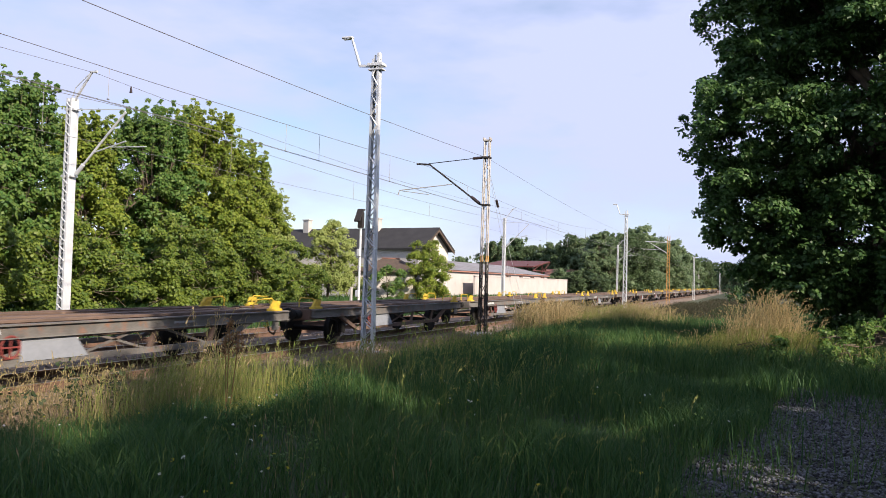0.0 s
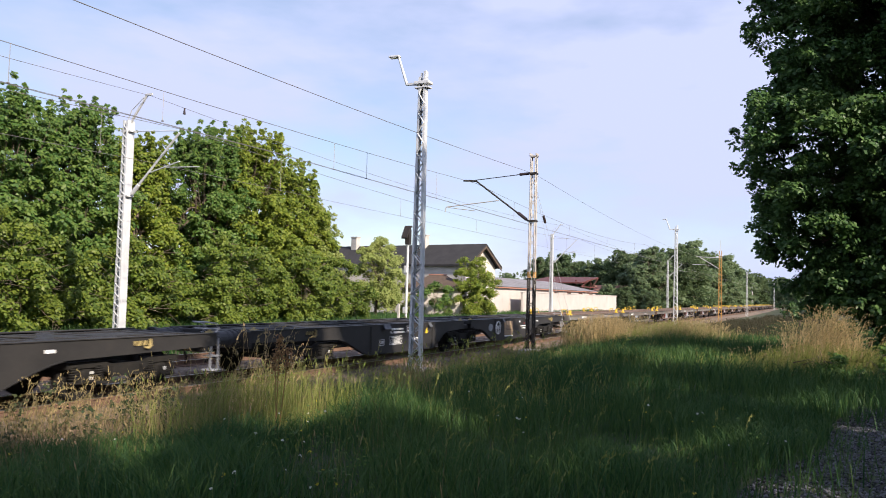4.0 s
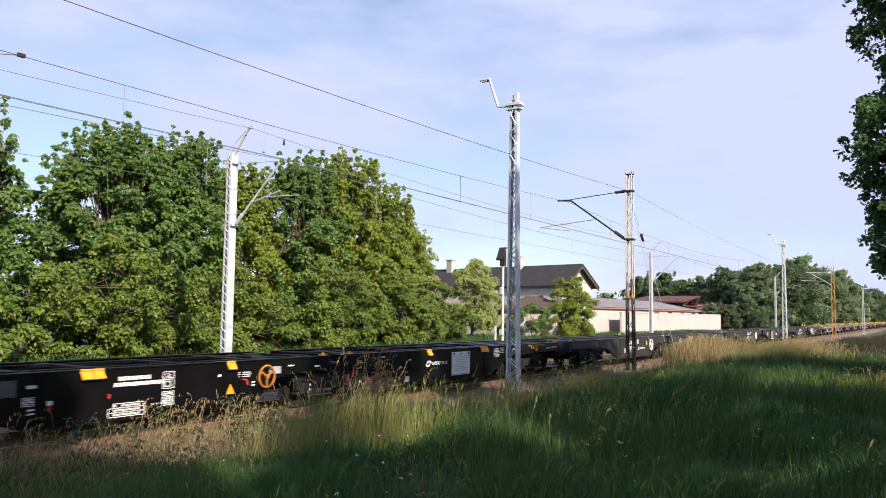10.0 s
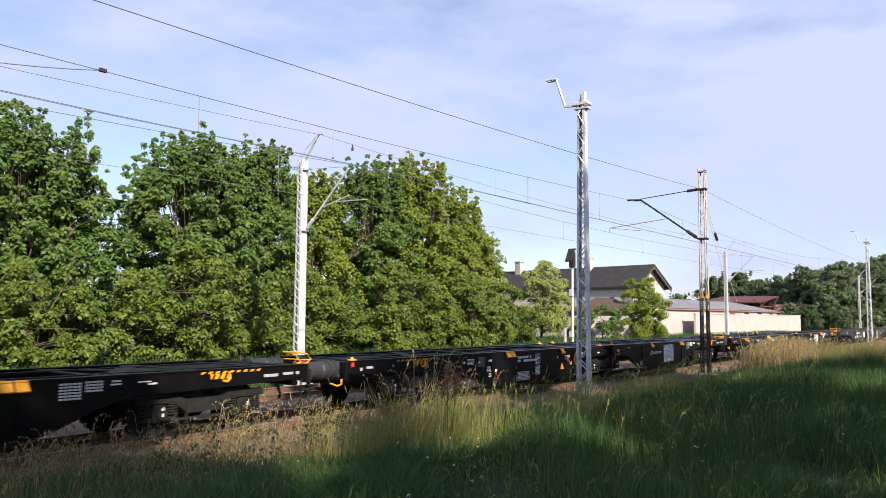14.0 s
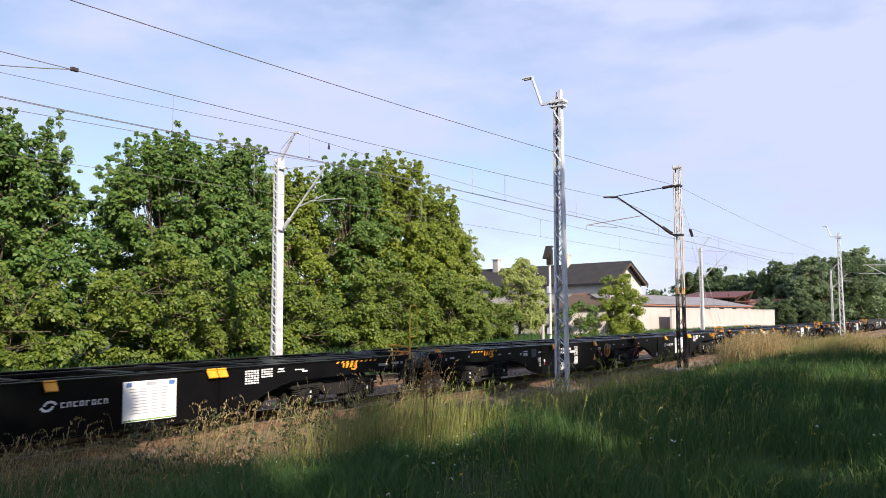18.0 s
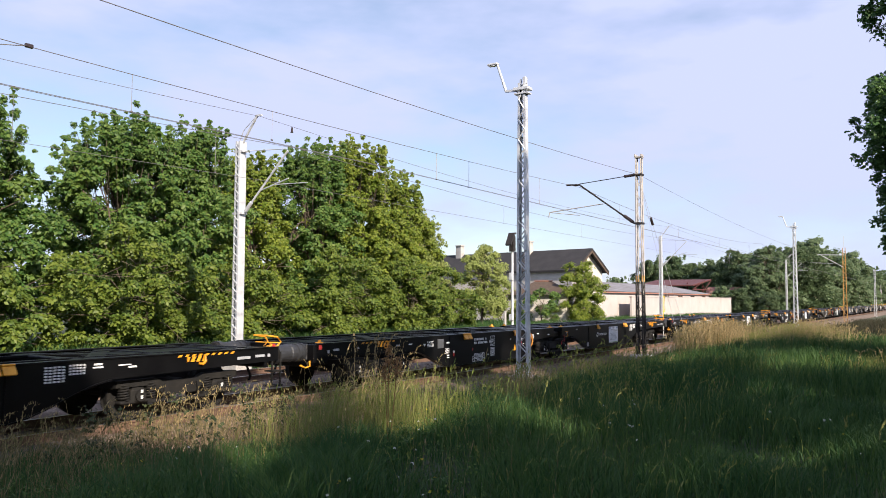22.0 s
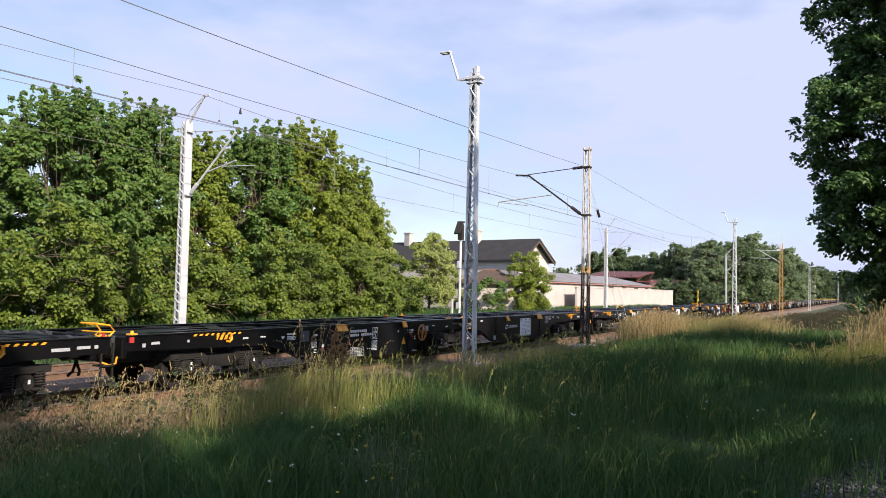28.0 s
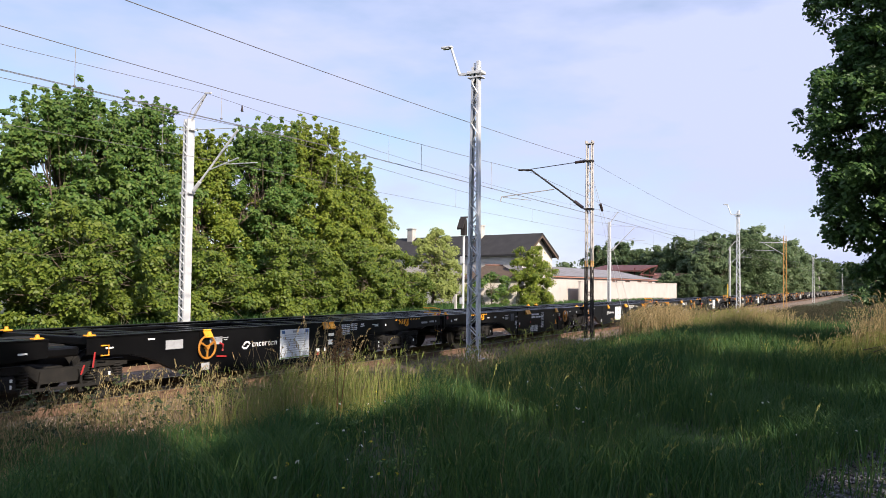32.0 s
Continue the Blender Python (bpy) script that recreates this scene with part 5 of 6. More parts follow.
    # a dock gone to seed among the tall grass
    dk = thing("dock_plant", "dock plant with rust-brown seed heads", "weed", pose(-5.65, 7.72, float(ground_z(-5.65, 7.72))))
    for k, (ox, oy, hh) in enumerate(((0, 0, 1.22), (0.10, 0.05, 1.08), (-0.09, 0.06, 1.0))):
        part("stem", Shape().tube([(ox * 0.2, oy * 0.2, 0), (ox * 0.7, oy * 0.7, hh * 0.6), (ox, oy, hh)], 0.006, 5), M["dock"], dk)
        c = np.array([(ox + rng.normal(0, 0.025), oy + rng.normal(0, 0.025), z) for z in np.arange(hh - 0.22, hh, 0.02)])
        tagged(part("seed_head", quick_mesh("seed_head", *leaf_cloud(rng, c, 0.05, 16, 0.03, 0.1), M["dock"]), None, dk, "rust-brown seed head"), kind="stuff")
    # gravel of the path
    N = 64000
    x, y = rng.uniform(-1.2, 4.6, N), 2.5 + 11.6 * rng.random(N)
    k = path_mask(x, y) & (clumpy(x, y, 1.3, 21) + rng.normal(0, 0.5, N) > -0.7 - 0.5 * (1.8 - np.abs(x - 1.85)))
    x, y = x[k], y[k]
    N = len(x)
    r = rng.uniform(0.007, 0.022, N)
    base = np.array([[1, 0, 0], [-1, 0, 0], [0, 1, 0], [0, -1, 0], [0, 0, 0.7], [0, 0, -0.6]], float)
    V = base[None] * r[:, None, None] * rng.uniform(0.6, 1.4, (N, 6, 3)) + np.stack([x, y, ground_z(x, y) + 0.008], -1)[:, None]
    fb = np.array([[0, 2, 4], [2, 1, 4], [1, 3, 4], [3, 0, 4], [2, 0, 5], [1, 2, 5], [3, 1, 5], [0, 3, 5]])
    F = (fb[None] + (np.arange(N) * 6)[:, None, None]).reshape(-1, 3)
    tagged(new("gravel_path", quick_mesh("gravel_path", V.reshape(-1, 3), F, M["gravel"])), "path of loose grey gravel in the grass", "path", kind="stuff")


make_grass()



# ---- the train: articulated container wagons behind a rake of two-axle flat wagons ----
DECK = 1.155
SIDE = 1.26          # half width


def arc(y0, z0, y1, z1, n=6, bulge=0.10):
    """Points of a gentle concave curve from (y0, z0) to (y1, z1)."""
    out = []
    for i in range(n + 1):
        s = i / n
        e = s * s * (3 - 2 * s)
        out.append((y0 + (y1 - y0) * s, z0 + (z1 - z0) * (0.35 * s + 0.65 * e)))
    return out


MESHES = {}


def cached(key, fn):
    if key not in MESHES:
        MESHES[key] = fn()
    return MESHES[key]


def wheelset_mesh():
    s = Shape()
    for sx in (-1, 1):
        x = sx * 0.75
        s.cyl((x - 0.065, 0, 0), (x + 0.065, 0, 0), 0.44, 24)
        s.cyl((x - sx * 0.065, 0, 0), (x - sx * 0.095, 0, 0), 0.47, 24)
        s.cyl((x + sx * 0.066, 0, 0), (x + sx * 0.072, 0, 0), 0.34, 20)
        s.cyl((x + sx * 0.07, 0, 0), (x + sx * 0.10, 0, 0), 0.12, 14)
        for k in range(4):
            a = k * math.pi / 2
            s.box((x + sx * 0.075, 0.23 * math.cos(a), 0.23 * math.sin(a)), (0.012, 0.05, 0.05))
    s.cyl((-0.95, 0, 0), (0.95, 0, 0), 0.075, 12)
    return s.mesh("wheelset", M["under"])


def bogie_frame_mesh():
    s = Shape()
    for sx in (-1, 1):
        x = sx * 1.0
        prof = [(-1.35, 0.62), (-1.35, 0.74), (-0.55, 0.74), (-0.38, 0.66), (0.38, 0.66), (0.55, 0.74), (1.35, 0.74), (1.35, 0.62), (0.62, 0.62), (0.34, 0.42), (-0.34, 0.42), (-0.62, 0.62)]
        s.prism(prof, x - 0.07, x + 0.07)
    s.box((0, 0, 0.55), (1.9, 0.36, 0.26), 0.03)
    s.box((0, 1.3, 0.66), (1.9, 0.10, 0.12))
    s.box((0, -1.3, 0.66), (1.9, 0.10, 0.12))
    s.cyl((0, 0, 0.6), (0, 0, 0.82), 0.22, 14)
    return s.mesh("bogie", M["under"])


def spring_mesh():
    s = Shape()
    s.tube([(0.085 * math.cos(0.5236 * k), 0.085 * math.sin(0.5236 * k), 0.40 + 0.0036 * k) for k in range(73)], 0.017, 5)
    return s.mesh("spring", M["under"])


def axlebox_mesh():
    return Shape().box((0, 0, 0.46), (0.20, 0.30, 0.28), 0.05).cyl((0.09, 0, 0.46), (0.15, 0, 0.46), 0.10, 12).box((0, 0, 0.36), (0.18, 0.72, 0.06), 0.02).mesh("axlebox", M["under"])


WHEELS = []


def bogie(parent, y):
    b = part("bogie", cached("bogie", bogie_frame_mesh), None, parent, at=pose(0, y, 0))
    for dy in (-0.9, 0.9):
        w = part("wheelset", cached("wheelset", wheelset_mesh), None, b, at=pose(0, dy, 0.46))
        WHEELS.append((w, dy))
        for sx in (-1, 1):
            part("axlebox", cached("axlebox", axlebox_mesh), None, b, at=pose(sx * 1.0, dy, 0, 0, 0, 0 if sx > 0 else 180))
            if sx > 0:
                for e in (-0.27, 0.27):
                    part("spring", cached("spring", spring_mesh), None, b, at=pose(sx * 1.02, dy + e, 0))
    part("brake_rigging", cached("rig", lambda: Shape().bar((1.12, -0.75, 0.34), (1.12, 0.75, 0.34), 0.03, 0.05).bar((1.1, -0.4, 0.34), (1.1, -0.35, 0.62), 0.03, 0.04).bar((1.1, 0.4, 0.34), (1.1, 0.35, 0.62), 0.03, 0.04).mesh("brake_rigging", M["under"])), None, b)
    for k, (y, z, w, h) in enumerate(((-0.9, 0.54, 0.04, 0.05), (-0.9, 0.44, 0.03, 0.06), (0.9, 0.50, 0.04, 0.07))):
        part("white_tag", cached("tag%d" % k, lambda: Shape().box((1.165, y, z), (0.006, w, h)).mesh("white_tag", M["white_mark"])), None, b, "small white paint mark")
    return b


def handwheel(parent, y, z, material, r=0.22):
    def build():
        s = Shape().ring((0, 0, 0), (1, 0, 0), r, 0.022, 28, 6)
        for k in range(3):
            a = 0.5236 + k * 2.0944
            s.bar((0, 0, 0), (0, r * math.cos(a), r * math.sin(a)), 0.03, 0.035)
        s.cyl((-0.05, 0, 0), (0.03, 0, 0), 0.045, 12)
        return s.mesh("handwheel", material)
    return part("handwheel", cached("hw" + material.name, build), None, parent, "three-spoked brake handwheel", at=pose(SIDE + 0.07, y, z))


def marks(parent, name, rects, material, label="", x=SIDE + 0.006):
    """Flat paint marks on the side: (y, z, width, height) each; y is the middle, z the middle."""
    if name in ("label_plate", "red_mark", "print_mark") and len(rects) <= 14:
        for y, z, w, h in rects:
            ob = part(name, Shape().box((x, y, z), (0.004, w, h)), material, parent, label)
        return ob
    s = Shape()
    for y, z, w, h in rects:
        s.box((x, y, z), (0.004, w, h))
    return tagged(part(name, s, material, parent, label), kind="stuff" if len(rects) > 1 else "")


def glyphs(y, z, w, h, n, gap=0.25, rng=None):
    """Blocks standing for a line of n letters that starts at y and runs towards -y when read from the side."""
    rng = rng or random.Random(1)
    out, cw = [], w / n
    for i in range(n):
        if rng.random() < 0.06 and n > 6:
            continue
        out.append((y + w / 2 - (i + 0.5) * cw, z, cw * (1 - gap), h * rng.uniform(0.9, 1.0)))
    return out


def text_part(word, parent, y, z, size, material, label):
    """Words in the built-in font on the wagon's side."""
    cu = bpy.data.curves.new("lettering", "FONT")
    cu.body, cu.size, cu.align_x, cu.align_y = word, size, "CENTER", "CENTER"
    ob = bpy.data.objects.new("lettering", cu)
    scene.collection.objects.link(ob)
    dg = bpy.context.evaluated_depsgraph_get()
    me = bpy.data.meshes.new_from_object(ob.evaluated_get(dg))
    bpy.data.objects.remove(ob)
    me.materials.clear()
    me.materials.append(material)
    return part("lettering", me, None, parent, label, at=pose(SIDE + 0.007, y, z, 90, 0, 90))


def frame_box(y, z, w, h, t=0.012):
    return [(y, z + h / 2, w, t), (y, z - h / 2, w, t), (y - w / 2, z, t, h), (y + w / 2, z, t, h)]


def logo(parent, y, z, w, material, x=SIDE + 0.006):
    """A swirl of two hooks and a row of blocks, plain shapes."""
    s = Shape()
    r = w * 0.085
    c = y - w / 2 + r
    for sg, off in ((1, 0.0), (-1, math.pi)):
        for i in range(7):
            a0, a1 = off + i * 0.42, off + (i + 1) * 0.42
            cy, cz = c + sg * r * 0.28, z
            s.bar((x, cy - r * math.cos(a0), cz + r * 0.72 * math.sin(a0)), (x, cy - r * math.cos(a1), cz + r * 0.72 * math.sin(a1)), 0.004, r * 0.42)
    part("emblem", s, material, parent, "white swirl emblem")
    n, y0 = 8, c + r * 1.9
    cw = (y + w / 2 - y0) / n
    q = Shape()
    rr = random.Random(4)
    for i in range(n):
        cy = y0 + (i + 0.5) * cw
        h, b = w * 0.078, cw * 0.20
        q.box((x, cy - cw * 0.28, z), (0.004, b, h))
        if i % 2:
            q.box((x, cy + cw * 0.22, z), (0.004, b, h))
        q.box((x, cy, z + h / 2 - b / 2), (0.004, cw * 0.6, b))
        if i % 3 != 1:
            q.box((x, cy, z - h / 2 + b / 2), (0.004, cw * 0.6, b))
    tagged(part("emblem_bar", q, material, parent, "row of plain white blocks"), kind="stuff")


def side_beam_profile(g, deep0, deep1, t0, t1, low, mid, end, inner):
    """Outline of a platform's side, g = +1 for the front half: shallow over both bogies, deep between."""
    top = DECK - 0.012
    pts = [(inner, top), (end, top), (end, mid + 0.08), (t1, mid)]
    pts += arc(t1, mid, deep1, low)[1:]
    pts += [(deep0, low)]
    pts += arc(deep0, low, t0, mid)[1:][:-1] + [(t0, mid), (inner, mid + 0.06)]
    return [(g * y, z) for y, z in pts]


def flap(parent, y, material):
    def build():
        q = Shape()
        top, low = (SIDE + 0.010, DECK + 0.012), (SIDE + 0.105, DECK - 0.135)
        q.add([(x + dx, y, z + dz) for dx, dz in ((0, 0), (-0.014, -0.016)) for x, z in (top, low) for y in (0.0, 0.20)], [(0, 2, 3, 1), (4, 5, 7, 6), (0, 1, 5, 4), (2, 6, 7, 3), (0, 4, 6, 2), (1, 3, 7, 5)])
        return q.cyl((SIDE + 0.02, 0.0, DECK), (SIDE + 0.02, 0.20, DECK), 0.020, 8).box((SIDE + 0.03, 0.10, DECK - 0.11), (0.05, 0.12, 0.09), 0.01).mesh("folding_spigot", material)
    return part("folding_spigot", cached("flap" + material.name, build), None, parent, "", at=pose(0, y - 0.09, 0))


def buffer(parent, y, g, x, mt, n=0.62):
    if g < 0:      # long cushioned casing with ribs
        prof = [(0.165, 0.0), (0.20, 0.02), (0.20, 0.06), (0.168, 0.07), (0.168, 0.18), (0.20, 0.19), (0.20, 0.24), (0.172, 0.25), (0.172, 0.37), (0.20, 0.38), (0.20, 0.44), (0.185, 0.46), (0.185, n - 0.13), (0.22, n - 0.10), (0.22, n)]
    else:
        prof = [(0.13, 0.0), (0.13, 0.25), (0.10, 0.26), (0.10, n - 0.11), (0.19, n - 0.10), (0.20, n)]
    m = 18
    vs = [(r * math.cos(6.28319 * k / m), g * y, r * math.sin(6.28319 * k / m)) for r, y in prof for k in range(m)]
    fs = [(j * m + k, j * m + (k + 1) % m, (j + 1) * m + (k + 1) % m, (j + 1) * m + k) for j in range(len(prof) - 1) for k in range(m)]
    s = Shape().add(vs, fs + [tuple(range((len(prof) - 1) * m, len(prof) * m))])
    bf = part("buffer", s, mt, parent, "round steel buffer", at=pose(x, y, 0.98))
    part("mounting_plate", Shape().box((0, g * -0.01, 0), (0.36, 0.06, 0.36), 0.02), mt, bf)
    return bf


def articulated(u0, kind, seed):
    """A two-platform wagon; kind: new_a, new_b (later build), old_a, old_b."""
    old = kind.startswith("old")
    body = M["dusty"] if old else M["black"]
    mark = M["white_mark"] if not old else M["grey_mark"]
    yel = M["yellow"] if not old else M["holder"]
    lab = "dusty dark-grey articulated container wagon, empty" if old else "new black articulated container wagon with yellow fittings, empty"
    t = thing("container_wagon", lab, "railway wagon", pose(TRACK_A, u0, 0), "wagons of the train")
    rr = random.Random(seed)
    low, mid, JOINT = 0.285, 0.80, 0.44
    for g in (1, -1):
        END = 13.10 if g > 0 else 12.38
        INN = 0.80 if g > 0 else -0.09
        HEAD = 12.80 if g > 0 else 12.43
        d0, d1, t0, t1 = (3.3, 7.5, 1.75, 9.2) if g > 0 else (2.6, 6.9, 1.5, 8.6)
        prof = side_beam_profile(g, d0, d1, t0, t1, low, mid, END, INN)
        if g < 0:
            prof = prof[::-1]
        for sx in (1, -1):
            s = Shape().prism(prof, sx * SIDE - 0.012, sx * SIDE + 0.0) if sx > 0 else Shape().prism(prof, -SIDE, -SIDE + 0.012)
            sb = part("side_beam", s, body, t)
            part("top_flange", Shape().box((sx * (SIDE - 0.06), g * (INN + END) / 2, DECK), (0.17, END - INN, 0.024), 0.005), body, sb)
            bf = [(g * y, z) for y, z in [(t1, mid)] + arc(t1, mid, d1, low) + [(d0, low)] + arc(d0, low, t0, mid)]
            fl = Shape()
            for a, b in zip(bf, bf[1:]):
                fl.bar((sx * (SIDE - 0.05), a[0], a[1]), (sx * (SIDE - 0.05), b[0], b[1]), 0.14, 0.022)
            part("bottom_flange", fl, body, sb)
            if sx > 0:
                for yy in ((d0 + 0.05, d1 - 0.05)):
                    part("stiffener", Shape().box((SIDE + 0.010, g * yy, (low + DECK) / 2), (0.022, 0.05, DECK - low - 0.06)), body, sb)
        # cross members, diagonals and plates of the open deck
        for yy in ((0.95, 2.4, 4.2, 6.2, 7.4, 8.9, 10.7, 12.2) if g > 0 else (0.06, 1.8, 3.6, 5.4, 6.8, 8.1, 9.9, 11.6)):
            part("cross_member", Shape().box((0, g * yy, DECK - 0.075), (2 * SIDE - 0.05, 0.16, 0.13), 0.012), body, t)
        for (a, b) in (((1.0, 2.4), (8.9, 10.7)) if g > 0 else ((0.1, 1.8), (8.1, 9.9))):
            part("deck_brace", Shape().bar((-1.15, g * a, DECK - 0.02), (1.15, g * b, DECK - 0.02), 0.30, 0.02).bar((1.15, g * a, DECK - 0.022), (-1.15, g * b, DECK - 0.022), 0.30, 0.02), body, t)
        for x in (-0.62, 0.62):
            part("deck_rail", cached("dr%d%s" % (g, body.name), lambda: Shape().box((0, g * (INN + END) / 2, DECK - 0.03), (0.09, END - INN - 0.3, 0.06), 0.01).mesh("deck_rail", body)), None, t, at=pose(x, 0, 0))
        part("centre_sill", Shape().box((0, g * 6.3, 0.80), (1.1, 11.6, 0.40), 0.02), M["under"], t)
        part("bolster_plate", Shape().prism([(g * 9.5, DECK - 0.03), (g * (END - 0.1), DECK - 0.03), (g * (END - 0.1), DECK - 0.05), (g * 9.5, DECK - 0.05)], -0.75, 0.75), body, t)
        part("headstock", Shape().box((0, g * HEAD, 0.95), (2.5, 0.12, 0.40), 0.02), body, t)
        for x in (-0.875, 0.875):
            buffer(t, g * (HEAD + 0.06), g, x, M["dark_grey"] if g < 0 else M["under"], 0.88 if g < 0 else 0.50)
        part("drawhook", Shape().box((0, g * (HEAD + 0.20), 0.98), (0.08, 0.4, 0.14), 0.03).ring((0, g * (HEAD + 0.45), 0.90), (1, 0, 0), 0.09, 0.025, 12, 5), M["under"], t)
        part("brake_hose", Shape().tube([(0.35, g * (HEAD + 0.05), 0.9), (0.36, g * (HEAD + 0.28), 0.75), (0.38, g * (HEAD + 0.38), 0.5), (0.3, g * (HEAD + 0.42), 0.42)], 0.028, 8), M["under"], t)
        bogie(t, 10.78 if g > 0 else -9.85)
        # fittings along the side
        for yy in (((4.24, 7.22, 7.45) if kind != "new_b" else (3.5, 7.33, 7.58)) if g > 0 else (2.94, 5.85, 6.07)):
            flap(t, g * yy, yel)
        part("air_tank", Shape().cyl((0.5, g * 5.0, 0.62), (0.5, g * 6.3, 0.62), 0.17, 12), M["under"], t)
        part("brake_pipe", Shape().tube([(0.85, g * 2.4, 0.70), (0.85, g * 8.6, 0.70), (0.95, g * 9.2, 0.86), (0.95, g * 12.4, 0.88)], 0.02, 6), M["under"], t)
        # rope hook on a striped plate, and stripes above the outer bogies
        hk = M["yellow"] if not old else M["faded_yellow"]
        bump = cached("bump" + hk.name, lambda: Shape().box((0, 0, DECK + 0.016), (0.12, 0.18, 0.036), 0.01).cyl((0, 0, DECK + 0.03), (0, 0, DECK + 0.085), 0.04, 12, 0.028).mesh("container_spigot", hk))
        for sx in (-1, 1):
            part("container_spigot", bump, None, t, "yellow container spigot" if not old else "faded yellow container spigot", at=pose(sx * (SIDE - 0.10), 0.92 if g > 0 else -0.04, 0))
        part("container_spigot", bump, None, t, "yellow container spigot" if not old else "faded yellow container spigot", at=pose(SIDE - 0.12, 13.0 if g > 0 else -12.19, 0))
        h0 = 10.75 if g > 0 else -10.20
        part("lashing_plate", Shape().box((SIDE + 0.012, h0 + 0.2, DECK - 0.122), (0.016, 0.40, 0.095), 0.003), hk, t, "yellow plate with black stripes")
        for i in range(3):
            y = h0 + 0.06 + i * 0.13
            part("warning_stripe", Shape().prism([(y - 0.045, DECK - 0.176), (y, DECK - 0.176), (y + 0.05, DECK - 0.07), (y + 0.005, DECK - 0.07)], SIDE + 0.018, SIDE + 0.026), M["black"], t)
        part("towing_hook", Shape().tube([(SIDE + 0.04, h0 + 0.38, DECK - 0.04), (SIDE + 0.05, h0 + 0.39, DECK - 0.17), (SIDE + 0.05, h0 + 0.33, DECK - 0.22), (SIDE + 0.05, h0 + 0.25, DECK - 0.20)], 0.024, 7), hk, t, "yellow rope hook")
        if not old:
            for i in range(9):
                y = (10.58 if g > 0 else 9.55) + i * 0.155
                part("warning_stripe", cached("stripe%d" % g, lambda: Shape().prism([(0, DECK - 0.03), (0.07, DECK - 0.03), (0.03, DECK - 0.07), (-0.04, DECK - 0.07)], SIDE + 0.002, SIDE + 0.008).mesh("warning_stripe", M["yellow"])), None, t, at=pose(0, g * y, 0))
            if g > 0:
                part("handle", Shape().tube([(SIDE + 0.03, 1.06, 0.83), (SIDE + 0.05, 1.20, 0.83), (SIDE + 0.05, 1.20, 1.0), (SIDE + 0.03, 1.06, 1.0)], 0.014, 6), yel, t, "yellow corner handle")
    part("lever", Shape().bar((SIDE + 0.02, 0.95, 0.90), (SIDE + 0.04, 0.90, 0.64), 0.018, 0.022).bar((SIDE + 0.03, 0.74, 0.70), (SIDE + 0.03, 0.68, 0.54), 0.016, 0.020), M["red"] if not old else M["under"], t, "red brake lever" if not old else "")
    bogie(t, JOINT)
    part("joint_block", Shape().box((0, JOINT, 0.86), (0.8, 0.9, 0.30), 0.04).cyl((0, JOINT, 0.95), (0, JOINT, 1.12), 0.25, 16), M["under"], t)
    for sx in (-1, 1):
        part("joint_bearer", Shape().box((sx * 0.95, JOINT, 0.92), (0.40, 0.62, 0.16), 0.03), body, t)
    # rail and steps at the front corner
    rc = yel if not old else M["grey_mark"]
    for sx in (1,):
        o = sx * (SIDE - 0.05)
        i = sx * (SIDE - 0.42)
        part("corner_rail", Shape().tube([(o, 13.10, DECK), (o, 13.22, DECK + 0.10), (o, 13.12, DECK + 0.20), (o, 12.84, DECK + 0.24), (i, 12.82, DECK + 0.24), (i, 13.12, DECK + 0.20), (i, 13.22, DECK + 0.10), (i, 13.10, DECK)], 0.018, 7).tube([(o, 13.2, DECK + 0.08), (o, 12.86, DECK + 0.10), (i, 12.86, DECK + 0.10)], 0.014, 6), rc, t, "yellow tubular corner rail" if not old else "pale tubular corner rail")
    part("step", Shape().box((SIDE - 0.1, 13.06, 0.36), (0.26, 0.30, 0.03)).bar((SIDE - 0.02, 12.94, 0.36), (SIDE - 0.02, 12.94, 1.05), 0.03, 0.03).bar((SIDE - 0.02, 13.18, 0.36), (SIDE - 0.02, 13.18, 1.05), 0.03, 0.03).box((SIDE - 0.1, 13.06, 0.66), (0.24, 0.26, 0.03)), M["under"] if not old else M["grey_mark"], t, "steel corner step")
    if not old:
        part("air_hose", Shape().tube([(SIDE - 0.12, -12.50, 0.78), (SIDE - 0.05, -12.58, 0.68), (SIDE - 0.04, -12.72, 0.66), (SIDE - 0.08, -12.86, 0.72)], 0.018, 6), M["yellow"], t, "curved yellow air hose")
        marks(t, "red_mark", [(-12.30, 1.08, 0.10, 0.10), (12.95, 1.19, 0.08, 0.07)], M["red"], "small red end mark", SIDE + 0.012)
        marks(t, "label_plate", [(12.14, 0.985, 0.34, 0.055), (12.57, 1.0, 0.26, 0.05), (12.82, 1.0, 0.07, 0.06), (-11.75, 1.0, 0.20, 0.05), (-12.02, 0.97, 0.07, 0.07), (-10.95, 1.0, 0.05, 0.05), (-9.35, 0.985, 0.16, 0.04)], M["grey_mark"], "small pale inscription")
    # markings
    if kind.startswith("new"):
        py, lg = (6.50, 4.70) if kind == "new_a" else (6.75, 5.10)
        pq = part("notice_board", Shape().box((SIDE + 0.012, py - 0.51, 0.725), (0.014, 1.02, 0.66), 0.004), M["plaque"], t, "white notice board with small print")
        marks(pq, "print_band", [(py - 0.51, 0.42, 0.98, 0.02)], M["green_mark"], "", SIDE + 0.022)
        marks(pq, "print_mark", [(py - 0.10, 1.0, 0.12, 0.07), (py - 0.92, 1.0, 0.10, 0.07)], M["blue_mark"], "", SIDE + 0.022)
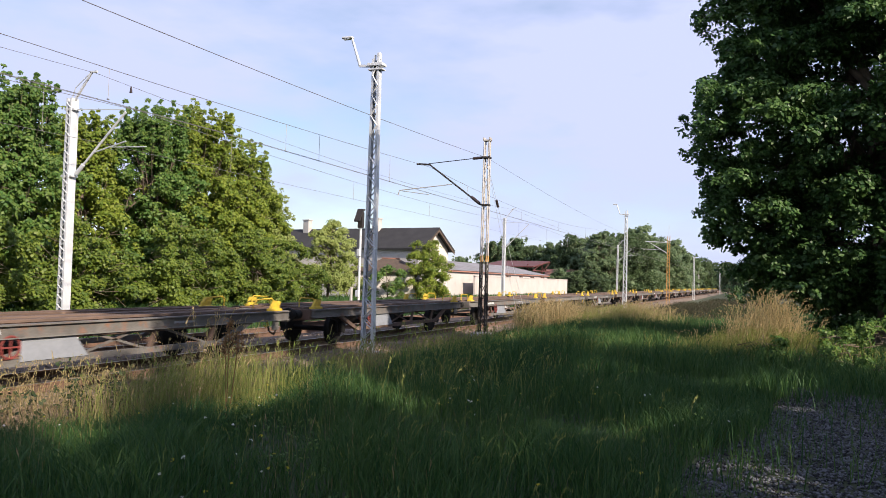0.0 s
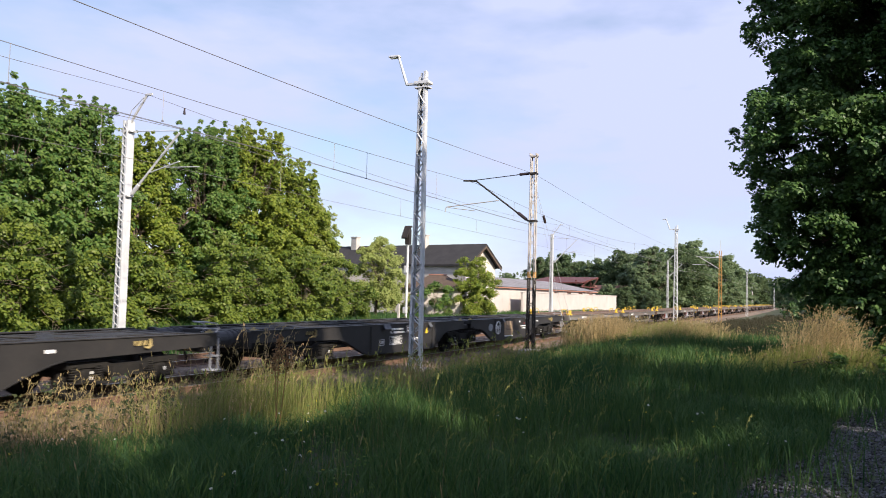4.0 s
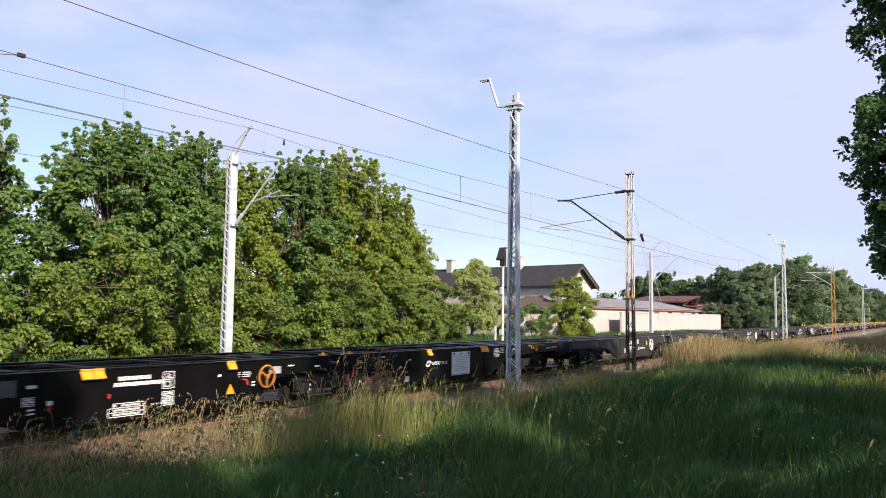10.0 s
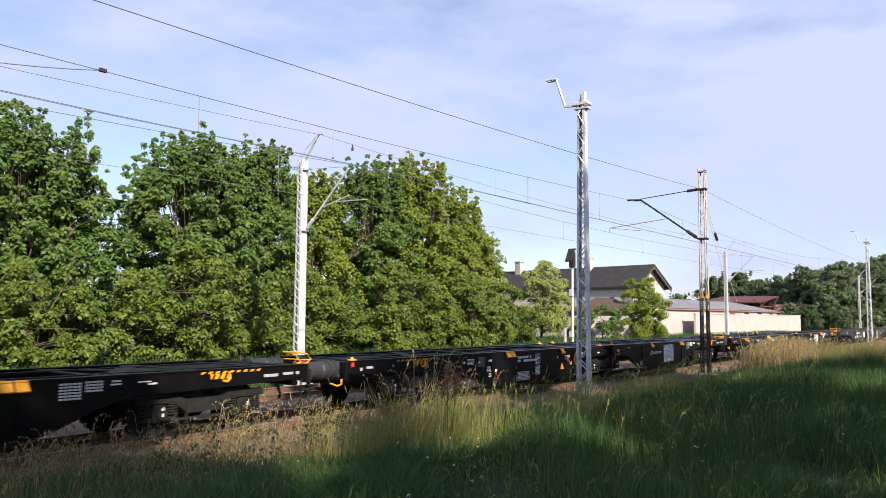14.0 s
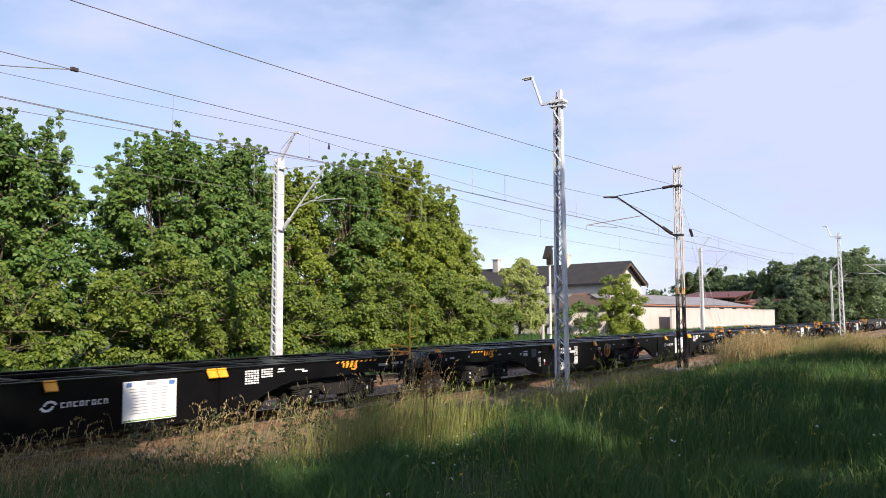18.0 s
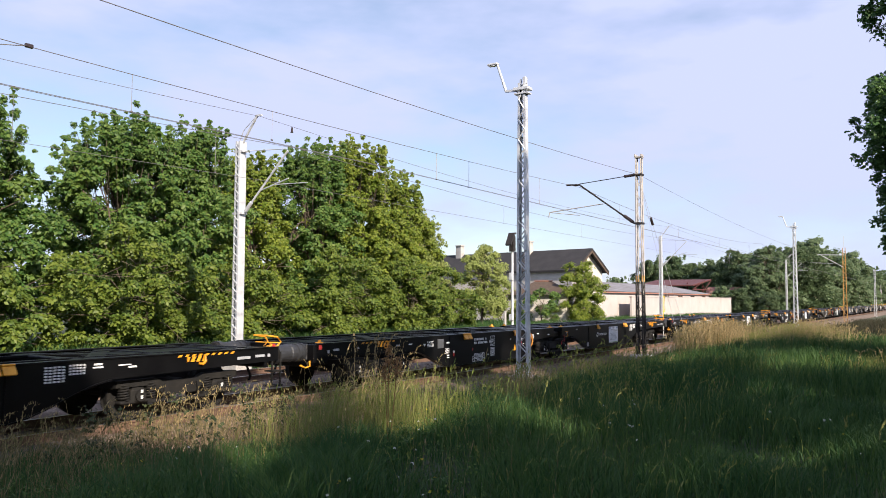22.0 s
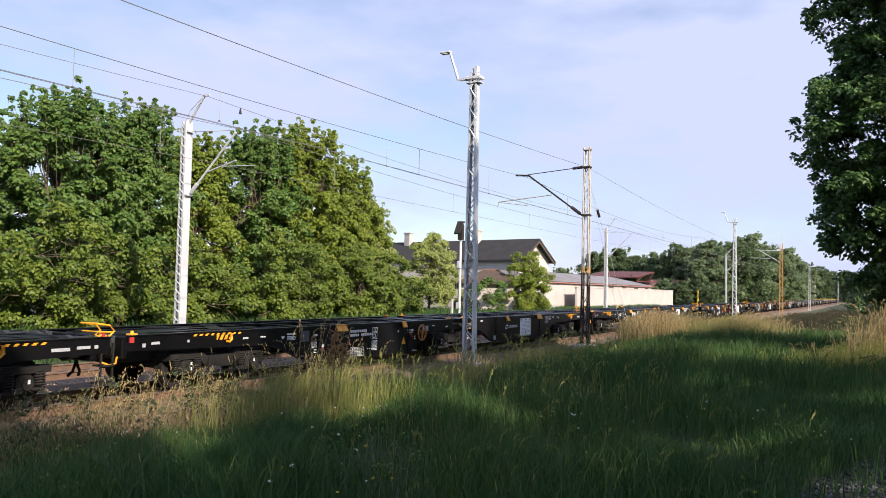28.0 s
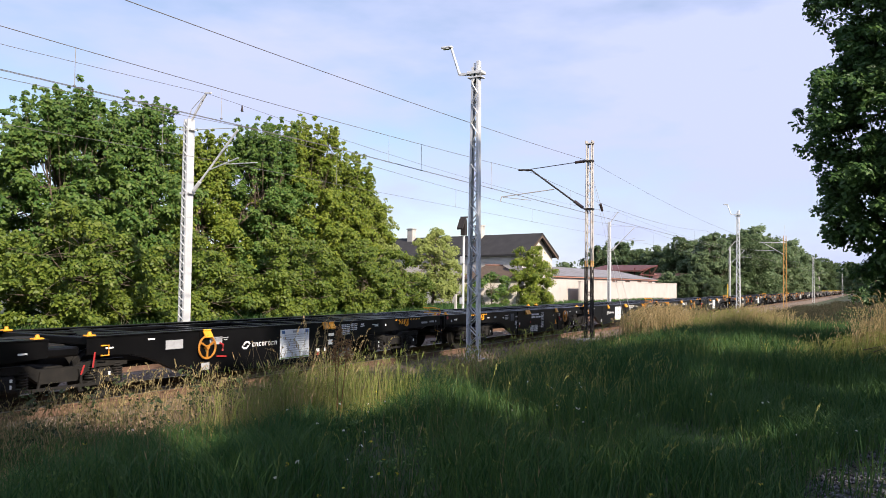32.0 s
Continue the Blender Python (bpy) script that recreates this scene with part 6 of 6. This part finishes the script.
        marks(pq, "print_line", [(py - 0.50 + rr.uniform(-0.04, 0.04), 0.93 - i * 0.05, rr.uniform(0.6, 0.9), 0.012) for i in range(9)] + [(py - 0.5, 1.0, 0.2, 0.05)], M["grey_mark"], "", SIDE + 0.022)
        logo(t, lg, 0.785, 1.08, M["white_mark"])
        wy = -1.98 if kind == "new_a" else 3.48
        handwheel(t, wy, 0.82, M["amber"])
        marks(t, "label_plate", [(wy + 0.30, 0.93, 0.34, 0.15)], M["grey_mark"], "small pale label")
        marks(t, "label_plate", [(py - 1.9 - 1.35, 0.44, 0.22, 0.14)], M["grey_mark"], "small pale label")
        if kind == "new_a":
            tb = []
            for i in range(6):
                tb += glyphs(8.20, 1.07 - 0.045 * i, 0.36, 0.030, 5, 0.30, rr)
            for i in range(4):
                tb += glyphs(8.58, 1.08 - 0.045 * i, 0.30, 0.030, 5, 0.30, rr)
            marks(t, "figure_table", tb, M["white_mark"], "white tables of small figures")
            marks(t, "label_plate", [(8.95, 1.07, 0.15, 0.03), (8.95, 1.02, 0.18, 0.025), (9.45, 1.03, 0.24, 0.02)], M["white_mark"], "small white inscription")
            rows = []
            rows += glyphs(-5.15, 0.98, 0.75, 0.07, 9, 0.3, rr) + glyphs(-5.0, 0.88, 1.05, 0.07, 13, 0.3, rr)
            marks(t, "lettering_block", rows, M["white_mark"], "white bars of lettering")
            tb = []
            for i in range(3):
                tb += frame_box(-5.25 + 0.04 * (i == 0), 0.53 - i * 0.075, 0.72 - 0.12 * (i == 0), 0.07, 0.012)
                tb += glyphs(-5.25, 0.53 - i * 0.075, 0.55, 0.035, 7, 0.4, rr)
            tb += [(-4.72 + 0.09 * i, 0.50, 0.025, 0.025) for i in range(3)]
            marks(t, "load_table", tb, M["white_mark"], "white framed load table")
            ge = []
            for z, h in ((0.99, 0.11), (0.83, 0.16), (0.66, 0.07), (0.57, 0.06), (0.49, 0.07)):
                ge += frame_box(-4.40, z, 0.24, h, 0.012)
            ge += glyphs(-4.40, 0.66, 0.18, 0.035, 4, 0.3, rr) + glyphs(-4.40, 0.57, 0.16, 0.03, 4, 0.3, rr) + glyphs(-4.40, 0.49, 0.18, 0.035, 4, 0.3, rr) + frame_box(-4.42, 0.83, 0.12, 0.09, 0.02)
            marks(t, "data_box", ge, M["white_mark"], "white framed data boxes")
            text_part("GE", t, -4.40, 0.985, 0.105, M["white_mark"], "white letters in a frame")
            part("hazard_triangle", Shape().prism([(-3.02, 0.53), (-2.80, 0.53), (-2.91, 0.73)], SIDE + 0.003, SIDE + 0.008), M["yellow"], t, "yellow warning triangle")
            part("brake_mark", Shape().tube([(SIDE + 0.02, -2.62, 0.80), (SIDE + 0.02, -2.50, 0.78), (SIDE + 0.02, -2.46, 0.68)], 0.02, 6), M["red"], t, "red brake changeover handle")
            marks(t, "label_plate", glyphs(-2.55, 0.93, 0.34, 0.02, 6, 0.2, rr) + glyphs(-2.55, 0.89, 0.34, 0.02, 6, 0.2, rr) + glyphs(-2.55, 0.85, 0.30, 0.02, 6, 0.2, rr) + [(-2.3, 0.72, 0.08, 0.03), (-2.3, 0.66, 0.08, 0.03), (-3.2, 0.9, 0.06, 0.05)], M["white_mark"], "small white inscription")
            part("notice_holder", Shape().box((SIDE + 0.01, -7.35, 0.94), (0.02, 0.30, 0.25), 0.005), M["holder"], t, "grey metal label holder")
            lb = glyphs(-7.85, 1.01, 0.32, 0.04, 8, 0.35, rr) + frame_box(-7.85, 0.92, 0.28, 0.07, 0.012) + glyphs(-7.85, 0.92, 0.22, 0.04, 5, 0.3, rr) + glyphs(-6.95, 0.95, 0.18, 0.05, 3, 0.1, rr)
            lb += frame_box(-7.0, 0.76, 0.18, 0.055, 0.010) + frame_box(-7.0, 0.69, 0.18, 0.055, 0.010) + glyphs(-7.0, 0.76, 0.12, 0.02, 4, 0.3, rr) + glyphs(-7.0, 0.69, 0.12, 0.02, 4, 0.3, rr) + glyphs(-6.95, 0.60, 0.12, 0.03, 4, 0.3, rr) + glyphs(-6.95, 0.54, 0.12, 0.03, 4, 0.3, rr)
            marks(t, "lettering_block", lb, M["white_mark"], "small white framed inscriptions")
            marks(t, "label_plate", [(-6.65, 0.68, 0.09, 0.07)], M["white_mark"], "small white label")
            part("hazard_triangle", Shape().prism([(-8.20, 0.97), (-8.08, 0.97), (-8.14, 0.90)][::-1], SIDE + 0.003, SIDE + 0.008), M["white_mark"], t, "small white triangle mark")
            marks(t, "red_mark", [(-6.65, 0.60, 0.05, 0.09), (-5.60, 0.70, 0.04, 0.08)], M["red"], "small red mark")
        else:
            tb = []
            for i in range(6):
                tb += glyphs(8.21, 1.07 - 0.045 * i, 0.36, 0.030, 5, 0.30, rr)
            for i in range(4):
                tb += glyphs(8.57, 1.08 - 0.045 * i, 0.30, 0.030, 5, 0.30, rr)
            marks(t, "figure_table", tb, M["white_mark"], "white tables of small figures")
            marks(t, "label_plate", [(8.95, 1.06, 0.15, 0.03), (8.95, 1.01, 0.18, 0.025), (9.55, 1.03, 0.28, 0.02), (10.05, 1.0, 0.06, 0.05), (7.62, 0.86, 0.22, 0.07), (7.55, 0.68, 0.24, 0.12), (7.1, 0.52, 0.12, 0.08), (7.4, 0.52, 0.12, 0.08)], M["white_mark"], "small white inscription")
            marks(t, "red_mark", [(7.1, 0.44, 0.05, 0.08)], M["red"], "small red mark")
            part("brake_mark", Shape().tube([(SIDE + 0.02, 3.87, 0.88), (SIDE + 0.02, 3.97, 0.84), (SIDE + 0.02, 3.95, 0.72)], 0.02, 6).bar((SIDE + 0.02, 3.80, 0.62), (SIDE + 0.02, 4.05, 0.60), 0.03, 0.03), M["red"], t, "red brake changeover handle")
            marks(t, "label_plate", glyphs(3.90, 0.98, 0.45, 0.02, 8, 0.2, rr) + glyphs(3.90, 0.94, 0.40, 0.02, 7, 0.2, rr) + [(2.70, 0.92, 0.42, 0.17)], M["grey_mark"], "small pale inscription")
        # small inscriptions over the bogies
        marks(t, "inscription", [(s * q, z, 0.16, 0.03) for s, q, z in ((1, 1.25, 0.95), (1, 2.15, 1.05), (-1, 0.35, 0.95), (-1, 1.2, 1.0), (1, 9.6, 0.99), (-1, 8.8, 0.99))], M["white_mark"], "small white inscriptions")
    else:
        pl = Shape()
        n = 20
        pl.add([(SIDE + 0.006, 2.85 + 0.23 * math.cos(6.2832 * i / n), 0.83 + 0.15 * math.sin(6.2832 * i / n)) for i in range(n)] + [(SIDE + 0.012, 2.85 + 0.23 * math.cos(6.2832 * i / n), 0.83 + 0.15 * math.sin(6.2832 * i / n)) for i in range(n)], [tuple(range(n, 2 * n))] + [(i, (i + 1) % n, n + (i + 1) % n, n + i) for i in range(n)])
        part("oval_plate", pl, M["grey_mark"], t, "pale grey oval plate")
        nb = part("notice_board", Shape().box((SIDE + 0.012, 4.95, 0.75), (0.014, 1.02, 0.60), 0.004), M["beige"], t, "weathered beige board with a white lower edge")
        marks(nb, "board_edge", [(4.95, 0.425, 1.02, 0.05)], M["white_mark"], "white lower edge", SIDE + 0.012)
        marks(nb, "print_line", [(4.95 + rr.uniform(-0.05, 0.05), 0.86 - 0.06 * i, 0.55, 0.010) for i in range(4)], M["wood_dark"], "", SIDE + 0.022)
        marks(t, "red_mark", [(7.05, 0.92, 0.05, 0.10)], M["red"], "small red mark")
        hy = 3.55 if kind == "old_a" else -2.6
        handwheel(t, hy, 0.80, M["white_mark"], 0.25)
        logo(t, -3.9, 0.66, 0.95, M["white_mark"])
        rows = glyphs(-5.2, 1.0, 0.8, 0.07, 9, 0.3, rr) + glyphs(-5.2, 0.90, 0.95, 0.07, 12, 0.3, rr)
        for i in range(3):
            rows += frame_box(-5.3, 0.74 - i * 0.085, 0.78, 0.08, 0.012) + glyphs(-5.3, 0.74 - i * 0.085, 0.6, 0.04, 8, 0.35, rr)
        rows += frame_box(-4.45, 0.98, 0.24, 0.2, 0.015) + frame_box(-4.45, 0.98, 0.12, 0.1, 0.03) + frame_box(-6.2, 0.62, 0.3, 0.16, 0.02) + glyphs(-6.2, 0.62, 0.25, 0.08, 3, 0.3, rr)
        rows += glyphs(7.0, 0.80, 0.9, 0.06, 10, 0.3, rr) + glyphs(7.0, 0.70, 0.6, 0.06, 7, 0.3, rr) + [(6.4, 1.0, 0.1, 0.08), (8.9, 0.98, 0.2, 0.06)]
        marks(t, "lettering_block", rows, M["white_mark"], "faded white bars of lettering")
        part("hazard_triangle", Shape().prism([(-3.22, 0.80), (-3.0, 0.80), (-3.11, 1.0)], SIDE + 0.003, SIDE + 0.008), M["lemon"], t, "yellow warning triangle")
    return t


def flat_wagon(u0, tone, seed):
    """A two-axle flat wagon with trussed side sills and yellow end stops."""
    rr = random.Random(seed)
    rust = tone == "rust"
    c = M["rust_steel"] if rust else M["grey_steel"]
    t = thing("flat_wagon", "rusty two-axle container flat wagon with yellow end stops" if rust else "grey two-axle flat wagon with trussed sill and yellow end stops", "railway wagon", pose(TRACK_A, u0, 0), "wagons of the train")
    H = 6.2
    def once(key, name, fn, mt, label="", at=None):
        return part(name, cached(key + mt.name, lambda: fn().mesh(name, mt)), None, t, label, at)
    for sx in (-1, 1):
        once("lb%d" % sx, "solebar", lambda: Shape().prism([(-H, 0.92), (H, 0.92), (H, 1.12), (-H, 1.12)], sx * SIDE - 0.05, sx * SIDE), M["grey_steel"])
        once("lbt%d" % sx, "sill_flange", lambda: Shape().box((sx * (SIDE - 0.02), 0, 1.135), (0.16, 2 * H, 0.03)), M["grey_steel"])
        once("lbb%d" % sx, "sill_flange", lambda: Shape().box((sx * (SIDE - 0.02), 0, 0.91), (0.16, 2 * H, 0.02)), M["grey_steel"])
        once("rb%d" % sx, "deck_beam", lambda: Shape().box((sx * 0.80, 0, 1.17), (0.14, 2 * H, 0.06), 0.01), M["rust_steel"], "rusty brown deck beam")
        once("rc%d" % sx, "deck_beam", lambda: Shape().box((sx * 0.36, 0, 1.15), (0.10, 2 * H, 0.06), 0.01), M["rust_steel"], "rusty brown deck beam")
        once("rd%d" % sx, "deck_rail", lambda: Shape().box((sx * 1.08, 0, 1.185), (0.05, 2 * H - 1.6, 0.06), 0.008), M["rust_pale"], "pale rusty deck rail")
        once("ts%d" % sx, "truss_sill", lambda: Shape().bar((sx * (SIDE - 0.04), -3.4, 0.48), (sx * (SIDE - 0.04), 3.4, 0.48), 0.10, 0.12).bar((sx * (SIDE - 0.04), 3.4, 0.48), (sx * (SIDE - 0.04), 4.5, 0.92), 0.10, 0.11).bar((sx * (SIDE - 0.04), -3.4, 0.48), (sx * (SIDE - 0.04), -4.5, 0.92), 0.10, 0.11), c)
        for yy, g in ((-2.9, 1), (-0.95, 1), (0.95, -1), (2.9, -1)):
            once("tp%d%d" % (sx, g), "truss_post", lambda: Shape().bar((sx * (SIDE - 0.04), 0.0, 0.5), (sx * (SIDE - 0.04), -0.22 * g, 0.92), 0.035, 0.15), M["rust_steel"], at=pose(0, yy, 0))
            once("td%d%d" % (sx, g), "truss_brace", lambda: Shape().bar((sx * (SIDE - 0.07), 0.1 * g, 0.52), (sx * (SIDE - 0.07), 1.55 * g, 0.91), 0.03, 0.05), c, at=pose(0, yy, 0))
    for yy in (-6.0, -4.0, -2.0, 0.0, 2.0, 4.0, 6.0):
        once("cm", "cross_member", lambda: Shape().box((0, 0, 1.06), (2.45, 0.18, 0.14), 0.01), M["rust_steel"], at=pose(0, yy, 0))
    for g in (1, -1):
        part("headstock", Shape().box((0, g * (H + 0.03), 1.0), (2.5, 0.10, 0.32), 0.02), M["grey_steel"] if not rust else M["rust_steel"], t)
        for x in (-0.875, 0.875):
            part("buffer", cached("fb%d" % g, lambda: Shape().cyl((0, 0, 0), (0, g * 0.28, 0), 0.13, 12).cyl((0, g * 0.28, 0), (0, g * 0.50, 0), 0.09, 12).cyl((0, g * 0.50, 0), (0, g * 0.58, 0), 0.20, 14).mesh("buffer", M["under"])), None, t, at=pose(x, g * (H + 0.08), 1.0))
        for x in (-1.12, 1.12):
            part("end_stop", cached("es%d" % g, lambda: Shape().box((0, 0, 1.18), (0.20, 0.46, 0.07), 0.015).prism([(-0.22, 1.20), (0.18, 1.20), (0.24, 1.40), (-0.04, 1.43)], -0.035, 0.035).mesh("end_stop", M["mustard"])), None, t, "yellow folding end stop", at=pose(x, g * (H - 0.45), 0))
            part("end_rail", cached("er%d" % g, lambda: Shape().tube([(0, 0, 1.10), (0, g * 0.02, 1.40), (0, g * -0.08, 1.47), (0, g * -0.75, 1.44), (0, g * -0.92, 1.30), (0, g * -0.92, 1.12)], 0.022, 6).mesh("end_rail", M["mustard"])), None, t, "yellow tubular end rail", at=pose(x * 0.72, g * (H - 0.05), 0))
        w = part("wheelset", cached("wheelset", wheelset_mesh), None, t, at=pose(0, g * 4.0, 0.46))
        WHEELS.append((w, g * 4.0))
        for sx in (-1, 1):
            once("lsp%d" % sx, "leaf_spring", lambda: Shape().add([(sx * 1.0 + a, y, z + b) for y, z in ((-0.7, 0.84), (-0.35, 0.76), (0, 0.73), (0.35, 0.76), (0.7, 0.84)) for a, b in ((-0.05, 0), (0.05, 0), (0.05, 0.09), (-0.05, 0.09))], [(4 * i + j, 4 * i + (j + 1) % 4, 4 * i + 4 + (j + 1) % 4, 4 * i + 4 + j) for i in range(4) for j in range(4)] + [(0, 1, 2, 3), (16, 17, 18, 19)]).box((sx * 1.0, 0, 0.55), (0.2, 0.28, 0.34), 0.03).bar((sx * 1.0, -0.3, 0.9), (sx * 1.0, -0.22, 0.35), 0.06, 0.06).bar((sx * 1.0, 0.3, 0.9), (sx * 1.0, 0.22, 0.35), 0.06, 0.06), M["under"], at=pose(0, g * 4.0, 0))
        part("hose", cached("hs%d" % g, lambda: Shape().tube([(0.5, g * (H + 0.1), 0.9), (0.55, g * (H + 0.2), 0.55), (0.6, g * (H + 0.35), 0.45), (0.6, g * (H + 0.45), 0.6)], 0.03, 7).mesh("hose", M["under"])), None, t)
    part("cover_sheet", Shape().add([(SIDE - 0.02, 0.0, 0.93), (SIDE - 0.02, 1.15, 0.93), (SIDE + 0.03, 1.45, 0.50), (SIDE + 0.03, -0.05, 0.50), (SIDE - 0.035, 0.0, 0.93), (SIDE - 0.035, 1.15, 0.93), (SIDE + 0.015, 1.45, 0.50), (SIDE + 0.015, -0.05, 0.50)], [(0, 3, 2, 1), (4, 5, 6, 7), (0, 1, 5, 4), (2, 3, 7, 6), (1, 2, 6, 5), (0, 4, 7, 3)]), M["sheet"], t, "pale grey metal cover sheet", at=pose(0, -2.2, 0))
    hw = part("handwheel", Shape().ring((SIDE + 0.02, -0.25, 0.76), (1, 0, 0), 0.19, 0.02, 20, 6).bar((SIDE + 0.02, -0.43, 0.76), (SIDE + 0.02, -0.07, 0.76), 0.02, 0.03).bar((SIDE + 0.02, -0.25, 0.58), (SIDE + 0.02, -0.25, 0.94), 0.02, 0.03), M["red_dull"], t, "dull red brake handwheel", at=pose(0, -2.2, 0))
    part("brake_beam", Shape().bar((SIDE - 0.1, -0.2, 0.52), (SIDE - 0.1, -0.9, 0.8), 0.05, 0.06).box((SIDE - 0.12, -0.55, 0.58), (0.05, 0.5, 0.06)), M["red_dull"], t, "dull red brake gear", at=pose(0, -2.2, 0))
    part("rope_hook", Shape().tube([(SIDE + 0.01, 5.2, 0.93), (SIDE + 0.03, 5.22, 0.80), (SIDE + 0.03, 5.12, 0.76), (SIDE + 0.03, 5.05, 0.80)], 0.022, 6), M["mustard"], t, "yellow rope hook")
    part("square_plate", Shape().box((SIDE + 0.005, 5.6, 0.78), (0.02, 0.30, 0.24), 0.005), M["grey_steel"], t, "square plate under the sill")
    part("deck_rail", Shape().box((0.0, 0, 1.17), (0.14, 2 * H - 1.6, 0.04)), M["rust_pale"], t, "pale rusty deck rail")
    part("tank", Shape().cyl((0.3, -1.9, 0.68), (0.3, -0.9, 0.68), 0.16, 12), M["under"], t)
    part("centre_sill", Shape().box((0, 0, 0.88), (0.5, 2 * H - 0.3, 0.28), 0.02), M["rust_steel"], t)
    if not rust:
        marks(t, "lettering_block", glyphs(-3.2, 1.02, 1.1, 0.08, 11, 0.3, rr), M["white_mark"], "white bars of lettering")
        marks(t, "label_plate", glyphs(2.0, 1.02, 0.7, 0.05, 8, 0.3, rr), M["grey_mark"])
    return t


WAGONS = []
C1 = -102.17
for i in range(5):
    WAGONS.append((articulated(C1 - 26.7 * i, "new_a", 10 + i), C1 - 26.7 * i))
WAGONS.append((articulated(C1 - 26.7 * 5 + 0.85, "new_b", 16), C1 - 26.7 * 5 + 0.85))
for i, kd in enumerate(("old_b", "old_b", "old_a")):
    WAGONS.append((articulated(C1 + 26.7 * (i + 1), kd, 20 + i), C1 + 26.7 * (i + 1)))
# a tall yellow guard loop on the fourth new wagon's front corner
_w4 = WAGONS[3][0]
part("guard_loop", Shape().tube([(SIDE - 0.1, 13.28, 0.95), (SIDE - 0.1, 13.28, 2.25), (SIDE - 0.1, 13.33, 2.35), (SIDE - 0.1, 13.52, 2.35), (SIDE - 0.1, 13.57, 2.25), (SIDE - 0.1, 13.57, 1.65), (SIDE - 0.1, 13.5, 1.58), (SIDE - 0.1, 13.28, 1.58)], 0.022, 8), M["lemon"], _w4, "tall yellow guard loop")
part("guard_post", Shape().cyl((SIDE - 0.1, 13.28, 0.30), (SIDE - 0.1, 13.28, 0.95), 0.028, 8), M["zinc"], _w4, "pale lower post of the guard loop")
for i in range(23):
    u = 12.4 + 13.66 * (i - 1)
    WAGONS.append((flat_wagon(u, ("grey", "rust", "rust", "grey", "rust")[i % 5] if i > 1 else "grey", 40 + i), u))



# ---- movement: the train rolls away and slows down ----
SPEED = [12.67, 12.39, 11.99, 11.48, 10.86, 10.15, 9.39, 8.57, 7.69, 6.77, 5.89, 5.02, 4.13, 3.40, 3.06, 2.92, 2.84]   # m/s every two seconds


def run(t):
    """Metres gone at t seconds."""
    i = min(int(t / 2), 15)
    s = sum(SPEED[k] + SPEED[k + 1] for k in range(i))
    q = t - 2 * i
    return s + SPEED[i] * q + (SPEED[i + 1] - SPEED[i]) * q * q / 4


def motions():
    times = [k * 0.5 for k in range(65)]
    for w, u in WAGONS:
        walk(w, [(t, pose(TRACK_A, u + run(t), 0)) for t in times])
    # wheels turn by less than a quarter from row to row
    rows, f, last = [0], 0, 0.0
    while f < 960:
        f += 1
        if f == 960 or (run((f + 1) / 30) - last) / 0.46 > 1.35:
            rows.append(f)
            last = run(f / 30)
    turns = [(f / 30, -math.degrees(run(f / 30) / 0.46)) for f in rows]
    for w, dy in WHEELS:
        walk(w, [(t, pose(0, dy, 0.46, a % 360, 0, 0)) for t, a in turns])


motions()
